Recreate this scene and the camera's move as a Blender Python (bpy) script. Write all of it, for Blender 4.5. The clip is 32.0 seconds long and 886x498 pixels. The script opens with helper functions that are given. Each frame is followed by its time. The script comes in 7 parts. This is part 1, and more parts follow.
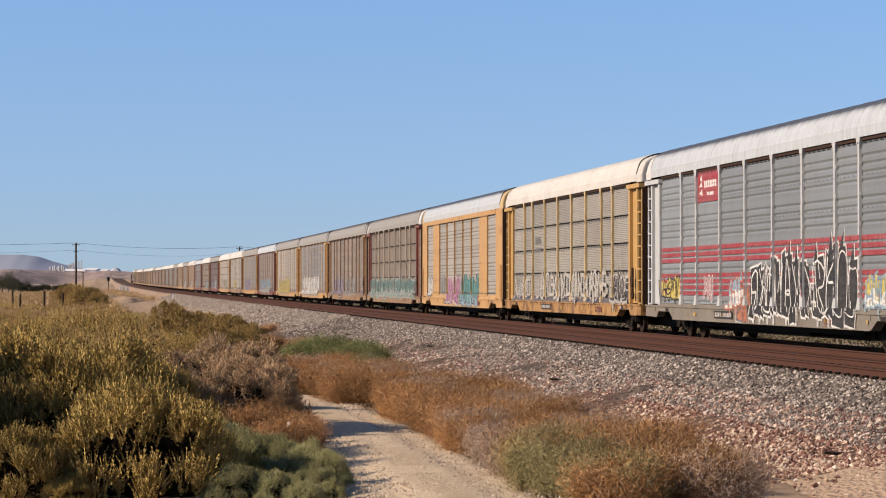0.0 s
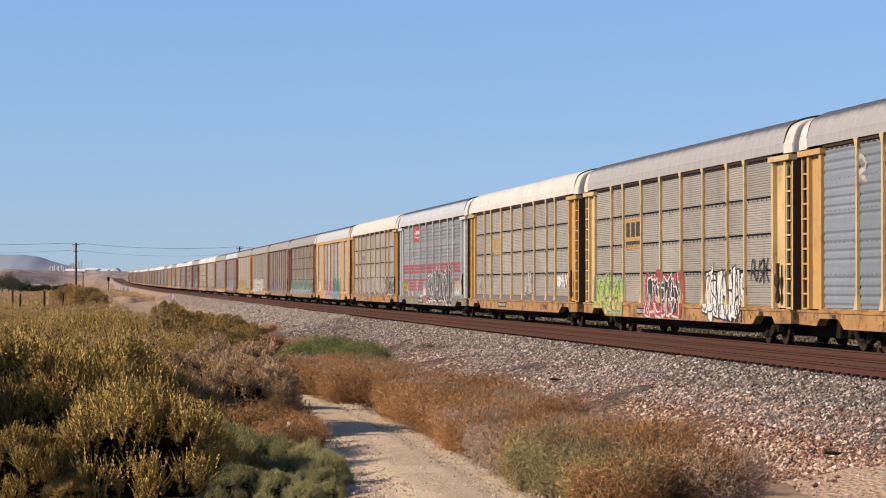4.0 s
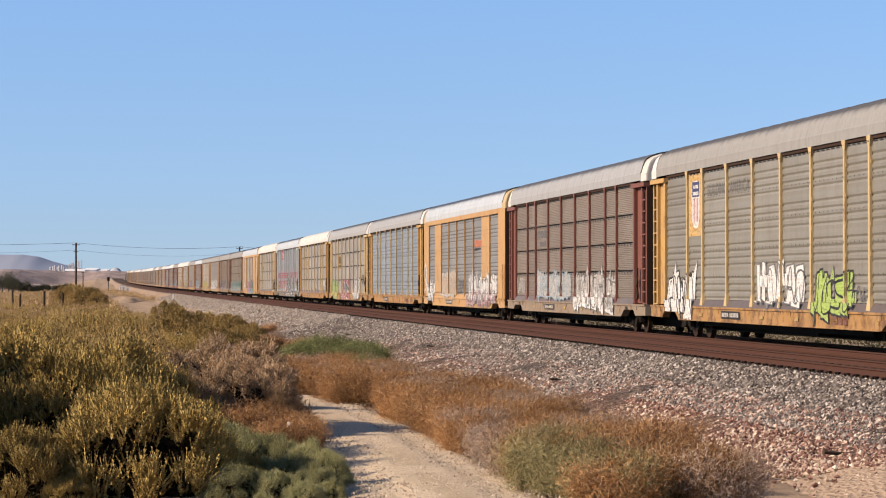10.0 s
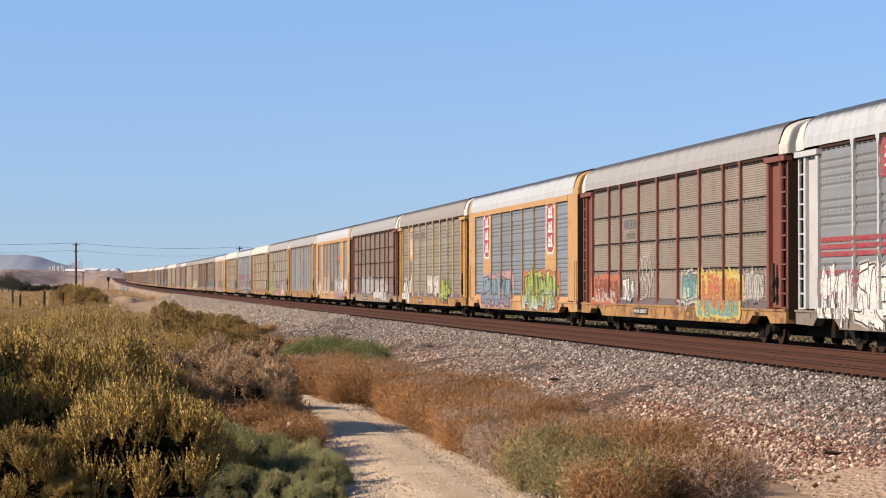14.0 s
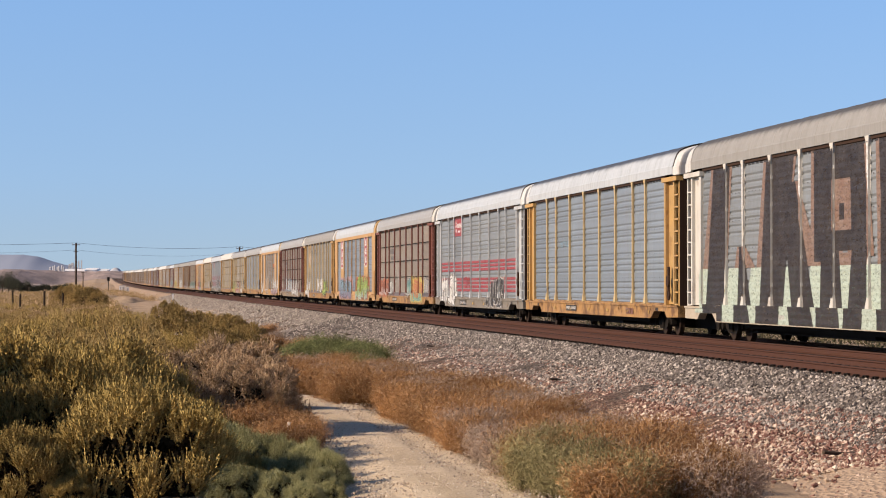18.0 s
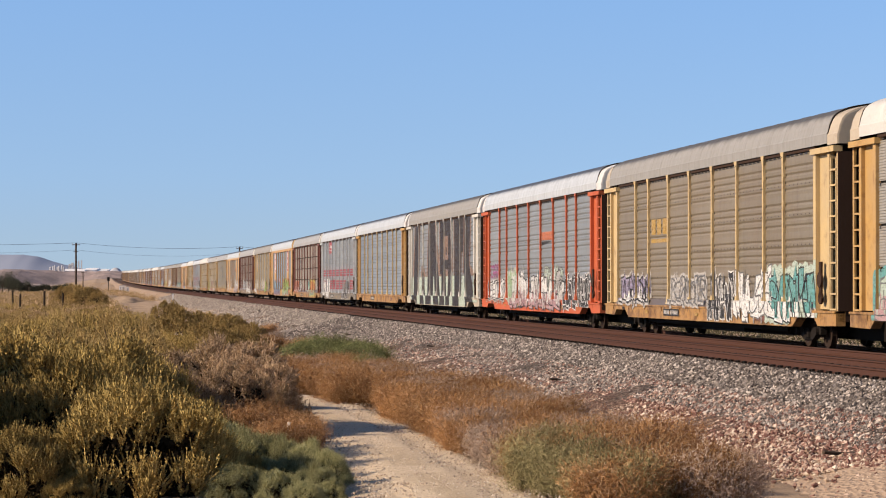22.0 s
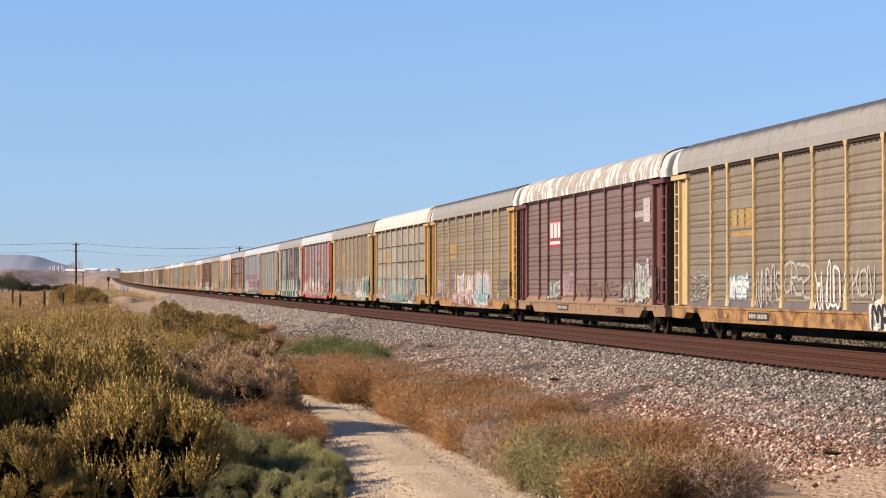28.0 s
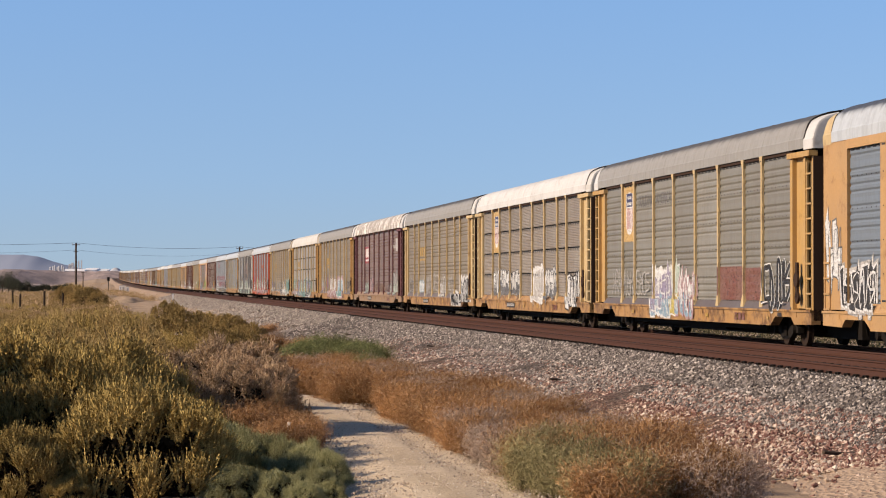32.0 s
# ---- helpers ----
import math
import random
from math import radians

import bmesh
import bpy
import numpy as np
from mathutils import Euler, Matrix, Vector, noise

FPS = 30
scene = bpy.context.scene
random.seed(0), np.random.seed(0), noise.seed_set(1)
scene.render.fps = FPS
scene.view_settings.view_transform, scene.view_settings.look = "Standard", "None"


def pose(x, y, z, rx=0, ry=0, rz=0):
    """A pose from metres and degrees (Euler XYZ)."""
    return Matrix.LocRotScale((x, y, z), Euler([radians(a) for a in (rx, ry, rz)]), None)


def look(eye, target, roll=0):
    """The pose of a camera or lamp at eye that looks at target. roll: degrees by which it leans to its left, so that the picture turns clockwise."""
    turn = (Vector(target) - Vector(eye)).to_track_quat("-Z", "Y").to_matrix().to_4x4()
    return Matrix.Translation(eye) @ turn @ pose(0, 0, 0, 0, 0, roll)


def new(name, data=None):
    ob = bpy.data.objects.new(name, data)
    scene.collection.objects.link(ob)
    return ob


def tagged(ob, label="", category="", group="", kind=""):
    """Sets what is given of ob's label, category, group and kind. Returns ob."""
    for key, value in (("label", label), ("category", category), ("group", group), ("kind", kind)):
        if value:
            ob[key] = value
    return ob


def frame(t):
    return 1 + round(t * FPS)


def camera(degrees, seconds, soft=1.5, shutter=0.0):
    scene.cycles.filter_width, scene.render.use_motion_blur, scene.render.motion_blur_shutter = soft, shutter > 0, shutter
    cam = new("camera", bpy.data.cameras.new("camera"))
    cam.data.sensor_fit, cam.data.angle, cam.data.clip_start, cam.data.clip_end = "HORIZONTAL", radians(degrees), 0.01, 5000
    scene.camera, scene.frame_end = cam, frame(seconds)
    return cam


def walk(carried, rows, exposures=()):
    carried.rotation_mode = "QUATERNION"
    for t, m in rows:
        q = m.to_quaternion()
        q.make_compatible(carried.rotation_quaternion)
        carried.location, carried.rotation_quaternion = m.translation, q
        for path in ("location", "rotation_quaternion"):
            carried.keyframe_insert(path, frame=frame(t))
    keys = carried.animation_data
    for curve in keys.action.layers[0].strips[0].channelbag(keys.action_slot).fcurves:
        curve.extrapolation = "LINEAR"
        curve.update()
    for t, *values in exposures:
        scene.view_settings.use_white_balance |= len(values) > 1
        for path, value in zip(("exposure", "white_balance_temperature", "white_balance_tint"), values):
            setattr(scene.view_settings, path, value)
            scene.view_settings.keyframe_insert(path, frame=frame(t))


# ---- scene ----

import itertools

# ---------------------------------------------------------------- camera
CAM_Z = 1.59
cam = camera(20.507, 32.0, soft=1.08)
walk(cam, [(0.0, pose(0, 0, CAM_Z, 90.87, 0, 0)), (32.0, pose(0, 0, CAM_Z, 90.87, 0, 0))],
     [(t, 0.6 + d, 6700, 14) for t, d in ((0.0, -0.13), (3.0, -0.10), (6.0, -0.03), (7.0, 0.02), (17.0, 0.02), (18.0, -0.06), (20.0, -0.12), (21.0, -0.13),
                                         (22.0, -0.06), (23.0, 0.02), (24.0, 0.0), (25.0, -0.12), (26.5, -0.05), (28.0, 0.05), (29.0, 0.14), (30.0, 0.10), (31.0, -0.02), (32.0, -0.17))])

# ---------------------------------------------------------------- light
SUN_EL, SUN_AZ = 27.0, -108.0          # azimuth clockwise from +y
to_sun = Vector((math.sin(radians(SUN_AZ)) * math.cos(radians(SUN_EL)),
                 math.cos(radians(SUN_AZ)) * math.cos(radians(SUN_EL)), math.sin(radians(SUN_EL))))
world = bpy.data.worlds.new("world")
scene.world = world
world.use_nodes = True
wn = world.node_tree
sky = wn.nodes.new("ShaderNodeTexSky")
sky.sky_type = "NISHITA"
sky.sun_disc = False
sky.sun_elevation = radians(SUN_EL)
sky.sun_rotation = radians(SUN_AZ)
sky.air_density, sky.dust_density, sky.ozone_density = 1.0, 0.3, 1.8
coord = wn.nodes.new("ShaderNodeTexCoord")
lift = wn.nodes.new("ShaderNodeMapping")              # the band near the horizon is as clear as in dry desert air
lift.inputs["Location"].default_value = (0, 0, 0.21)
lift.inputs["Scale"].default_value = (1, 1, 1.25)
wn.links.new(coord.outputs["Generated"], lift.inputs[0])
wn.links.new(lift.outputs[0], sky.inputs[0])
blue = wn.nodes.new("ShaderNodeMix")                  # a shade deeper blue, as in clean dry air
blue.data_type, blue.blend_type = "RGBA", "MULTIPLY"
blue.inputs[0].default_value = 1.0
split = wn.nodes.new("ShaderNodeSeparateXYZ")
haze = wn.nodes.new("ShaderNodeValToRGB")             # dusty grey air low over the horizon all round
stops = haze.color_ramp.elements
stops[0].position, stops[0].color = 0.0, (0.86, 0.74, 0.615, 1)
stops[1].position, stops[1].color = 0.12, (0.815, 0.94, 1.0, 1)
mid = stops.new(0.045)
mid.color = (0.835, 0.85, 0.82, 1)
high = stops.new(0.55)                                # deep blue overhead
high.color = (0.45, 0.56, 0.67, 1)
wn.links.new(coord.outputs["Generated"], split.inputs[0])
wn.links.new(split.outputs[2], haze.inputs[0])
wn.links.new(haze.outputs[0], blue.inputs[7])
wn.links.new(sky.outputs[0], blue.inputs[6])
wn.links.new(blue.outputs[2], wn.nodes["Background"].inputs[0])
wn.nodes["Background"].inputs[1].default_value = 0.161
sun = new("sun", bpy.data.lights.new("sun", "SUN"))
sun.data.energy, sun.data.angle, sun.data.color = 5.0, radians(0.53), (1.0, 0.84, 0.65)
sun.matrix_world = look(to_sun * 200, (0, 0, 0))

# ---------------------------------------------------------------- the line of the track
# s runs along the train's near side away from the camera, l across it to the far side, metres
PSI0, K1, K2, K3 = 0.13429, 0.033297, -0.030867, 0.0075247
D_NEAR = 17.509
SS = np.arange(-700.0, 1900.5, 0.5)
PSI = PSI0 + K1 * SS / 1000 + K2 * (SS / 1000) ** 2 + K3 * (SS / 1000) ** 3
_x = np.concatenate([[0], np.cumsum(-(np.sin(PSI[1:]) + np.sin(PSI[:-1])) / 2 * 0.5)])
_y = np.concatenate([[0], np.cumsum((np.cos(PSI[1:]) + np.cos(PSI[:-1])) / 2 * 0.5)])
_i0 = 1400
LX = _x - _x[_i0] + D_NEAR * math.cos(PSI0)
LY = _y - _y[_i0] + D_NEAR * math.sin(PSI0)


def psi_at(s):
    return np.interp(s, SS, PSI)


def rise(s):
    u = np.clip(np.asarray(s, float), -400, 1900) / 1000
    return -0.158 * u + 2.282 * u * u


def at(s, l):
    """Plan position of the place s along and l across; l = 0 passes under the camera."""
    s, l = np.asarray(s, float), np.asarray(l, float)
    p = np.interp(s, SS, PSI)
    over = s - np.clip(s, SS[0], SS[-1])
    x = np.interp(s, SS, LX) - over * np.sin(p) + (l - D_NEAR) * np.cos(p)
    y = np.interp(s, SS, LY) + over * np.cos(p) + (l - D_NEAR) * np.sin(p)
    return x, y


L_TRAIN, L_NEAR = 19.0, 15.42          # centre lines of the two tracks
GROUND = -1.4


def hash2(a, b):
    return np.sin(a * 12.9898 + b * 78.233) * 43758.5453 % 1.0


def vnoise(x, y):
    """Smooth value noise, 0 to 1."""
    x, y = np.asarray(x, float), np.asarray(y, float)
    xi, yi = np.floor(x), np.floor(y)
    u, v = x - xi, y - yi
    u, v = u * u * (3 - 2 * u), v * v * (3 - 2 * v)
    return ((hash2(xi, yi) * (1 - u) + hash2(xi + 1, yi) * u) * (1 - v)
            + (hash2(xi, yi + 1) * (1 - u) + hash2(xi + 1, yi + 1) * u) * v)


def lie(s, l):
    """Height of the natural ground."""
    s, l = np.asarray(s, float), np.asarray(l, float)
    near = np.clip(1 - (np.abs(l - 14) - 12) / 60, 0, 1)
    z = GROUND + rise(s) * near
    z = z + (vnoise(s / 9, l / 4) - 0.5) * 0.16 + (vnoise(s / 2.3 + 31, l / 1.7) - 0.5) * 0.06
    road = np.exp(-((l - 5.0) / 1.5) ** 2)
    z = z * (1 - road) + (GROUND + rise(s) * near + 0.03 * np.sin(l * 5.2)) * road
    far = np.clip((np.hypot(s, l) - 250) / 600, 0, 1)
    return z + far * (vnoise(s / 120, l / 90) - 0.5) * 1.2


def toe(s):
    """Where the spread stone ends on bare sand."""
    return 8.9 + np.clip((39.5 - np.asarray(s, float)) * 0.42, 0, 2.1)


# ---------------------------------------------------------------- materials
class Mat:
    def __init__(self, name, rough=0.6, metal=0.0):
        self.m = bpy.data.materials.new(name)
        self.m.use_nodes = True
        self.t = self.m.node_tree
        self.b = self.t.nodes["Principled BSDF"]
        self.b.inputs["Roughness"].default_value = rough
        self.b.inputs["Metallic"].default_value = metal
        self.b.inputs["Specular IOR Level"].default_value = 0.08 if rough >= 0.7 else 0.3      # dust dulls the rough surfaces

    def node(self, kind, **values):
        n = self.t.nodes.new(kind)
        for k, v in values.items():
            n.inputs[k.replace("_", " ")].default_value = v
        return n

    def link(self, a, b):
        self.t.links.new(a, b)

    def coords(self, scale=(1, 1, 1), space="Object", shift=False):
        tc = self.node("ShaderNodeTexCoord")
        mp = self.node("ShaderNodeMapping")
        mp.inputs["Scale"].default_value = scale
        self.link(tc.outputs[space], mp.inputs[0])
        if shift:
            oi = self.node("ShaderNodeObjectInfo")
            ml = self.node("ShaderNodeMath")
            ml.operation = "MULTIPLY"
            ml.inputs[1].default_value = 57.0
            self.link(oi.outputs["Random"], ml.inputs[0])
            self.link(ml.outputs[0], mp.inputs["Location"])
        return mp.outputs[0]

    def noise(self, vec, scale, detail=4, rough=0.6):
        n = self.node("ShaderNodeTexNoise", Scale=scale, Detail=detail, Roughness=rough)
        self.link(vec, n.inputs["Vector"])
        return n.outputs["Fac"]

    def ramp(self, fac, stops):
        n = self.node("ShaderNodeValToRGB")
        e = n.color_ramp.elements
        while len(e) < len(stops):
            e.new(0.5)
        for el, (p, c) in zip(e, stops):
            el.position, el.color = p, c
        self.link(fac, n.inputs[0])
        return n.outputs[0]

    def mix(self, fac, a, b, how="MIX"):
        n = self.node("ShaderNodeMix")
        n.data_type, n.blend_type = "RGBA", how
        if isinstance(fac, (int, float)):
            n.inputs[0].default_value = fac
        else:
            self.link(fac, n.inputs[0])
        for v, i in ((a, 6), (b, 7)):
            if isinstance(v, tuple):
                n.inputs[i].default_value = v
            else:
                self.link(v, n.inputs[i])
        return n.outputs[2]

    def color(self, c):
        if isinstance(c, tuple):
            self.b.inputs["Base Color"].default_value = c
        else:
            self.link(c, self.b.inputs["Base Color"])
        return self

    def bump(self, fac, strength=0.3, distance=0.02):
        n = self.node("ShaderNodeBump", Strength=strength, Distance=distance)
        self.link(fac, n.inputs["Height"])
        self.link(n.outputs[0], self.b.inputs["Normal"])
        return self


def dim(c, k):
    return (c[0] * k, c[1] * k, c[2] * k, 1.0)


def paint(name, c, rough=0.6, wear=0.45, rust=(0.10, 0.045, 0.02, 1), dust=0.3, eaten=0.0):
    """Old railway paint: faded, dusty, with rust runs."""
    m = Mat(name, rough)
    v = m.coords((1, 1, 1), shift=True)
    streak = m.noise(m.coords((1.7, 1.7, 0.4), shift=True), 1.5, 6, 0.7)
    blot = m.noise(v, 0.7, 5, 0.6)
    fine = m.noise(v, 14, 3, 0.6)
    base = m.mix(m.ramp(blot, [(0.3, (0, 0, 0, 1)), (0.75, (1, 1, 1, 1))]), dim(c, 0.82), c)
    base = m.mix(m.ramp(streak, [(0.55, (0, 0, 0, 1)), (0.78, (wear * 0.8, wear * 0.8, wear * 0.8, 1))]), base, rust)
    film = m.ramp(m.noise(v, 0.9, 6, 0.7), [(0.3, (dust * 0.45,) * 3 + (1,)), (0.68, (dust * 1.5,) * 3 + (1,))])
    base = m.mix(film, base, (0.255, 0.215, 0.170, 1))
    blotch = m.noise(v, 1.5, 9, 0.72)
    k = 0.2 + wear * 0.75
    base = m.mix(m.ramp(blotch, [(0.545 - eaten, (0, 0, 0, 1)), (0.64 - eaten * 0.6, (k, k, k, 1))]), base, dim(rust, 1.35))
    base = m.mix(m.ramp(fine, [(0.35, (0.16, 0.16, 0.16, 1)), (0.7, (0, 0, 0, 1))]), base, dim(c, 0.45))
    m.color(base).bump(fine, 0.12, 0.01)
    return m.m


def galvanised(name, c, grime, dirt=0.5, rough=0.5, metal=0.12, stained=0.35):
    m = Mat(name, rough, metal)
    v = m.coords((1, 1, 1), shift=True)
    streak = m.noise(m.coords((5.0, 1.0, 0.5), shift=True), 1.3, 5, 0.65)
    blot = m.noise(v, 0.55, 4, 0.6)
    fine = m.noise(v, 9, 4, 0.6)
    oi = m.node("ShaderNodeObjectInfo")
    tone = m.ramp(oi.outputs["Random"], [(0.0, dim(c, 0.82)), (0.5, c), (1.0, dim(c, 1.12))])
    base = m.mix(m.ramp(blot, [(0.35, (0, 0, 0, 1)), (0.7, (dirt, dirt, dirt, 1))]), tone, grime)
    base = m.mix(m.ramp(streak, [(0.5, (0, 0, 0, 1)), (0.8, (dirt, dirt, dirt, 1))]), base, dim(grime, 0.7))
    stain = m.noise(m.coords((2.4, 1.0, 0.9), shift=True), 0.8, 7, 0.68)
    base = m.mix(m.ramp(stain, [(0.52, (0, 0, 0, 1)), (0.68, (stained,) * 3 + (1,))]), base, (0.135, 0.100, 0.072, 1))
    base = m.mix(m.ramp(fine, [(0.3, (0.25, 0.25, 0.25, 1)), (0.65, (0, 0, 0, 1))]), base, dim(c, 0.5))
    m.color(base).bump(fine, 0.1, 0.01)
    return m.m


def roof_sheet(name, c, grime, crown_tone, film, rough, metal):
    """Roof metal with rain streaks and a ragged darker band along the crown."""
    m = Mat(name, rough, metal)
    streak = m.noise(m.coords((3.5, 1.0, 0.6), shift=True), 1.5, 5, 0.65)
    fine = m.noise(m.coords(shift=True), 8, 4, 0.6)
    base = m.mix(m.ramp(streak, [(0.42, (0, 0, 0, 1)), (0.66, (0.8, 0.8, 0.8, 1))]), c, grime)
    base = m.mix(m.ramp(fine, [(0.3, (0.2, 0.2, 0.2, 1)), (0.6, (0, 0, 0, 1))]), base, dim(c, 0.55))
    tc = m.node("ShaderNodeTexCoord")
    sp = m.node("ShaderNodeSeparateXYZ")
    m.link(tc.outputs["Object"], sp.inputs[0])
    side = m.node("ShaderNodeMath")
    side.operation = "ABSOLUTE"
    m.link(sp.outputs[1], side.inputs[0])
    run = m.node("ShaderNodeMath")
    run.operation = "MULTIPLY_ADD"
    run.inputs[1].default_value = 0.22
    m.link(m.noise(m.coords((2.2, 0.4, 0.4), shift=True), 1.2, 5, 0.7), run.inputs[0])
    m.link(side.outputs[0], run.inputs[2])
    crown = m.ramp(run.outputs[0], [(0.0, (film, film, film, 1)), (1.0, (0, 0, 0, 1))])
    band = m.t.nodes[-1]
    mr = m.node("ShaderNodeMapRange")
    mr.inputs["From Min"].default_value, mr.inputs["From Max"].default_value = 1.43, 1.54
    m.link(run.outputs[0], mr.inputs[0])
    m.link(mr.outputs[0], band.inputs[0])
    m.color(m.mix(crown, base, crown_tone)).bump(fine, 0.1, 0.01)
    return m.m


def peeled(name):
    """Dull grey roof on which white paint holds on in upright flakes."""
    m = Mat(name, 0.7)
    flake = m.noise(m.coords((2.6, 0.5, 0.75), shift=True), 1.5, 6, 0.62)
    base = m.mix(m.noise(m.coords(shift=True), 3, 4), (0.23, 0.20, 0.18, 1), (0.31, 0.285, 0.26, 1))
    return m.color(m.mix(m.ramp(flake, [(0.53, (0, 0, 0, 1)), (0.57, (1, 1, 1, 1))]), base, (0.66, 0.64, 0.60, 1))).m


def plain(name, c, rough=0.6, metal=0.0, grain=20.0, depth=0.75):
    m = Mat(name, rough, metal)
    n = m.noise(m.coords(shift=True), grain, 4, 0.6)
    m.color(m.mix(n, dim(c, depth), c)).bump(n, 0.15, 0.01)
    return m.m


YELLOW = paint("yellow_paint", (0.480, 0.268, 0.058, 1), wear=0.35)
SILL_YELLOW = paint("rusty_sill_yellow", (0.365, 0.180, 0.036, 1), wear=0.9, rust=(0.066, 0.032, 0.016, 1), dust=0.24, eaten=0.075)
SILL_BROWN = paint("dusty_brown_sill", (0.215, 0.160, 0.115, 1), 0.75, wear=0.6, dust=0.4, eaten=0.03)
PALE_YELLOW = paint("pale_yellow_paint", (0.560, 0.400, 0.180, 1), wear=0.28)
ORANGE_YELLOW = paint("orange_yellow_paint", (0.450, 0.250, 0.085, 1), wear=0.35, dust=0.2)
OLD_YELLOW = paint("weathered_yellow_paint", (0.232, 0.123, 0.049, 1), wear=0.6)
BROWN_RED = paint("brown_red_paint", (0.155, 0.040, 0.027, 1), wear=0.25, dust=0.12)
MAROON = paint("maroon_paint", (0.098, 0.018, 0.024, 1), wear=0.2, dust=0.12)
ORANGE = paint("orange_red_paint", (0.460, 0.080, 0.018, 1), wear=0.25, dust=0.1)
BARE = paint("bare_silver_paint", (0.43, 0.45, 0.46, 1), wear=0.12, dust=0.12)
SILVER = paint("silver_paint", (0.351, 0.344, 0.323, 1), wear=0.3, dust=0.12)
WHITE = paint("white_paint", (0.547, 0.526, 0.477, 1), wear=0.3, dust=0.12)
CREAM = paint("cream_paint", (0.464, 0.393, 0.295, 1), wear=0.3)
ROOF_WHITE = paint("white_roof_paint", (0.56, 0.55, 0.53, 1), wear=0.10, dust=0.06)
ROOF_CREAM = paint("cream_roof_paint", (0.54, 0.522, 0.485, 1), wear=0.08, dust=0.06)
ROOF_GALV = roof_sheet("bright_galvanised_roof", (0.43, 0.455, 0.47, 1), (0.33, 0.345, 0.355, 1), (0.070, 0.073, 0.08, 1), 1.0, 0.5, 0.15)
ROOF_GREY = roof_sheet("grey_roof_paint", (0.235, 0.228, 0.215, 1), (0.195, 0.186, 0.172, 1), (0.065, 0.062, 0.06, 1), 0.95, 0.65, 0.0)
ROOF_SILVER = roof_sheet("silver_roof_paint", (0.295, 0.293, 0.288, 1), (0.25, 0.246, 0.238, 1), (0.070, 0.069, 0.068, 1), 0.95, 0.55, 0.1)
G_BLUE = galvanised("blue_grey_galvanised", (0.180, 0.211, 0.243, 1), (0.150, 0.170, 0.190, 1), 0.5, stained=0.1)
G_GREY = galvanised("grey_galvanised", (0.197, 0.197, 0.193, 1), (0.180, 0.173, 0.159, 1), 0.5)
G_LIGHT = galvanised("light_galvanised", (0.305, 0.290, 0.260, 1), (0.26, 0.232, 0.20, 1), 0.5)
G_OLIVE = galvanised("olive_dusted_panels", (0.208, 0.196, 0.165, 1), (0.17, 0.152, 0.12, 1), 0.55)
G_TAN = galvanised("sun_bleached_tan_panels", (0.275, 0.243, 0.205, 1), (0.21, 0.165, 0.13, 1), 0.6)
G_BROWN = galvanised("dusty_galvanised", (0.197, 0.166, 0.120, 1), (0.171, 0.129, 0.087, 1), 0.6)
G_DARK = galvanised("sooty_and_shaded_galvanised", (0.130, 0.105, 0.089, 1), (0.108, 0.077, 0.063, 1), 0.6)
G_MAROON = galvanised("maroon_washed_panels", (0.165, 0.112, 0.095, 1), (0.175, 0.128, 0.105, 1), 0.6)
ROOF_PEEL = peeled("peeling_white_roof")
G_STEEL = galvanised("steel_grey_galvanised", (0.192, 0.208, 0.218, 1), (0.162, 0.168, 0.168, 1), 0.5, stained=0.1)
G_DUST = galvanised("tan_dusted_panels", (0.225, 0.190, 0.155, 1), (0.165, 0.125, 0.098, 1), 0.65)
SILL_GREY = paint("sooty_grey_sill", (0.150, 0.140, 0.125, 1), 0.7, wear=0.5)
END_STEEL = plain("rusty_end_steel", (0.045, 0.026, 0.018, 1), 0.8)
BLACK = plain("dull_black", (0.011, 0.010, 0.009, 1), 0.7)
SOOT = plain("sooty_steel", (0.015, 0.012, 0.010, 1), 0.8, 0.0)
WHEEL = plain("wheel_steel", (0.034, 0.022, 0.016, 1), 0.75, 0.1)
RAIL = plain("rusty_rail_steel", (0.076, 0.036, 0.026, 1), 0.75, 0.1, 6.0)
RAIL_TOP = plain("dull_rail_head", (0.055, 0.034, 0.027, 1), 0.8, 0.0)
TIE = plain("concrete_tie", (0.155, 0.133, 0.116, 1), 0.9)
WOOD_POLE = plain("weathered_pole_wood", (0.063, 0.046, 0.035, 1), 0.9)
DARK_WOOD = plain("old_post_wood", (0.042, 0.032, 0.024, 1), 0.9)


# ---------------------------------------------------------------- mesh helpers
def box(bm, x0, x1, y0, y1, z0, z1):
    v = [bm.verts.new(p) for p in itertools.product((x0, x1), (y0, y1), (z0, z1))]
    for f in ((0, 1, 3, 2), (4, 6, 7, 5), (0, 4, 5, 1), (2, 3, 7, 6), (0, 2, 6, 4), (1, 5, 7, 3)):
        bm.faces.new([v[i] for i in f])
    return v


def prism(bm, outline, axis, a, b):
    """Closed outline (2D) drawn out along axis 'x', 'y' or 'z' from a to b."""
    def p3(q, d):
        return {"x": (d, q[0], q[1]), "y": (q[0], d, q[1]), "z": (q[0], q[1], d)}[axis]
    u = [bm.verts.new(p3(q, a)) for q in outline]
    w = [bm.verts.new(p3(q, b)) for q in outline]
    n = len(outline)
    for i in range(n):
        bm.faces.new((u[i], u[(i + 1) % n], w[(i + 1) % n], w[i]))
    bm.faces.new(u[::-1])
    bm.faces.new(w)


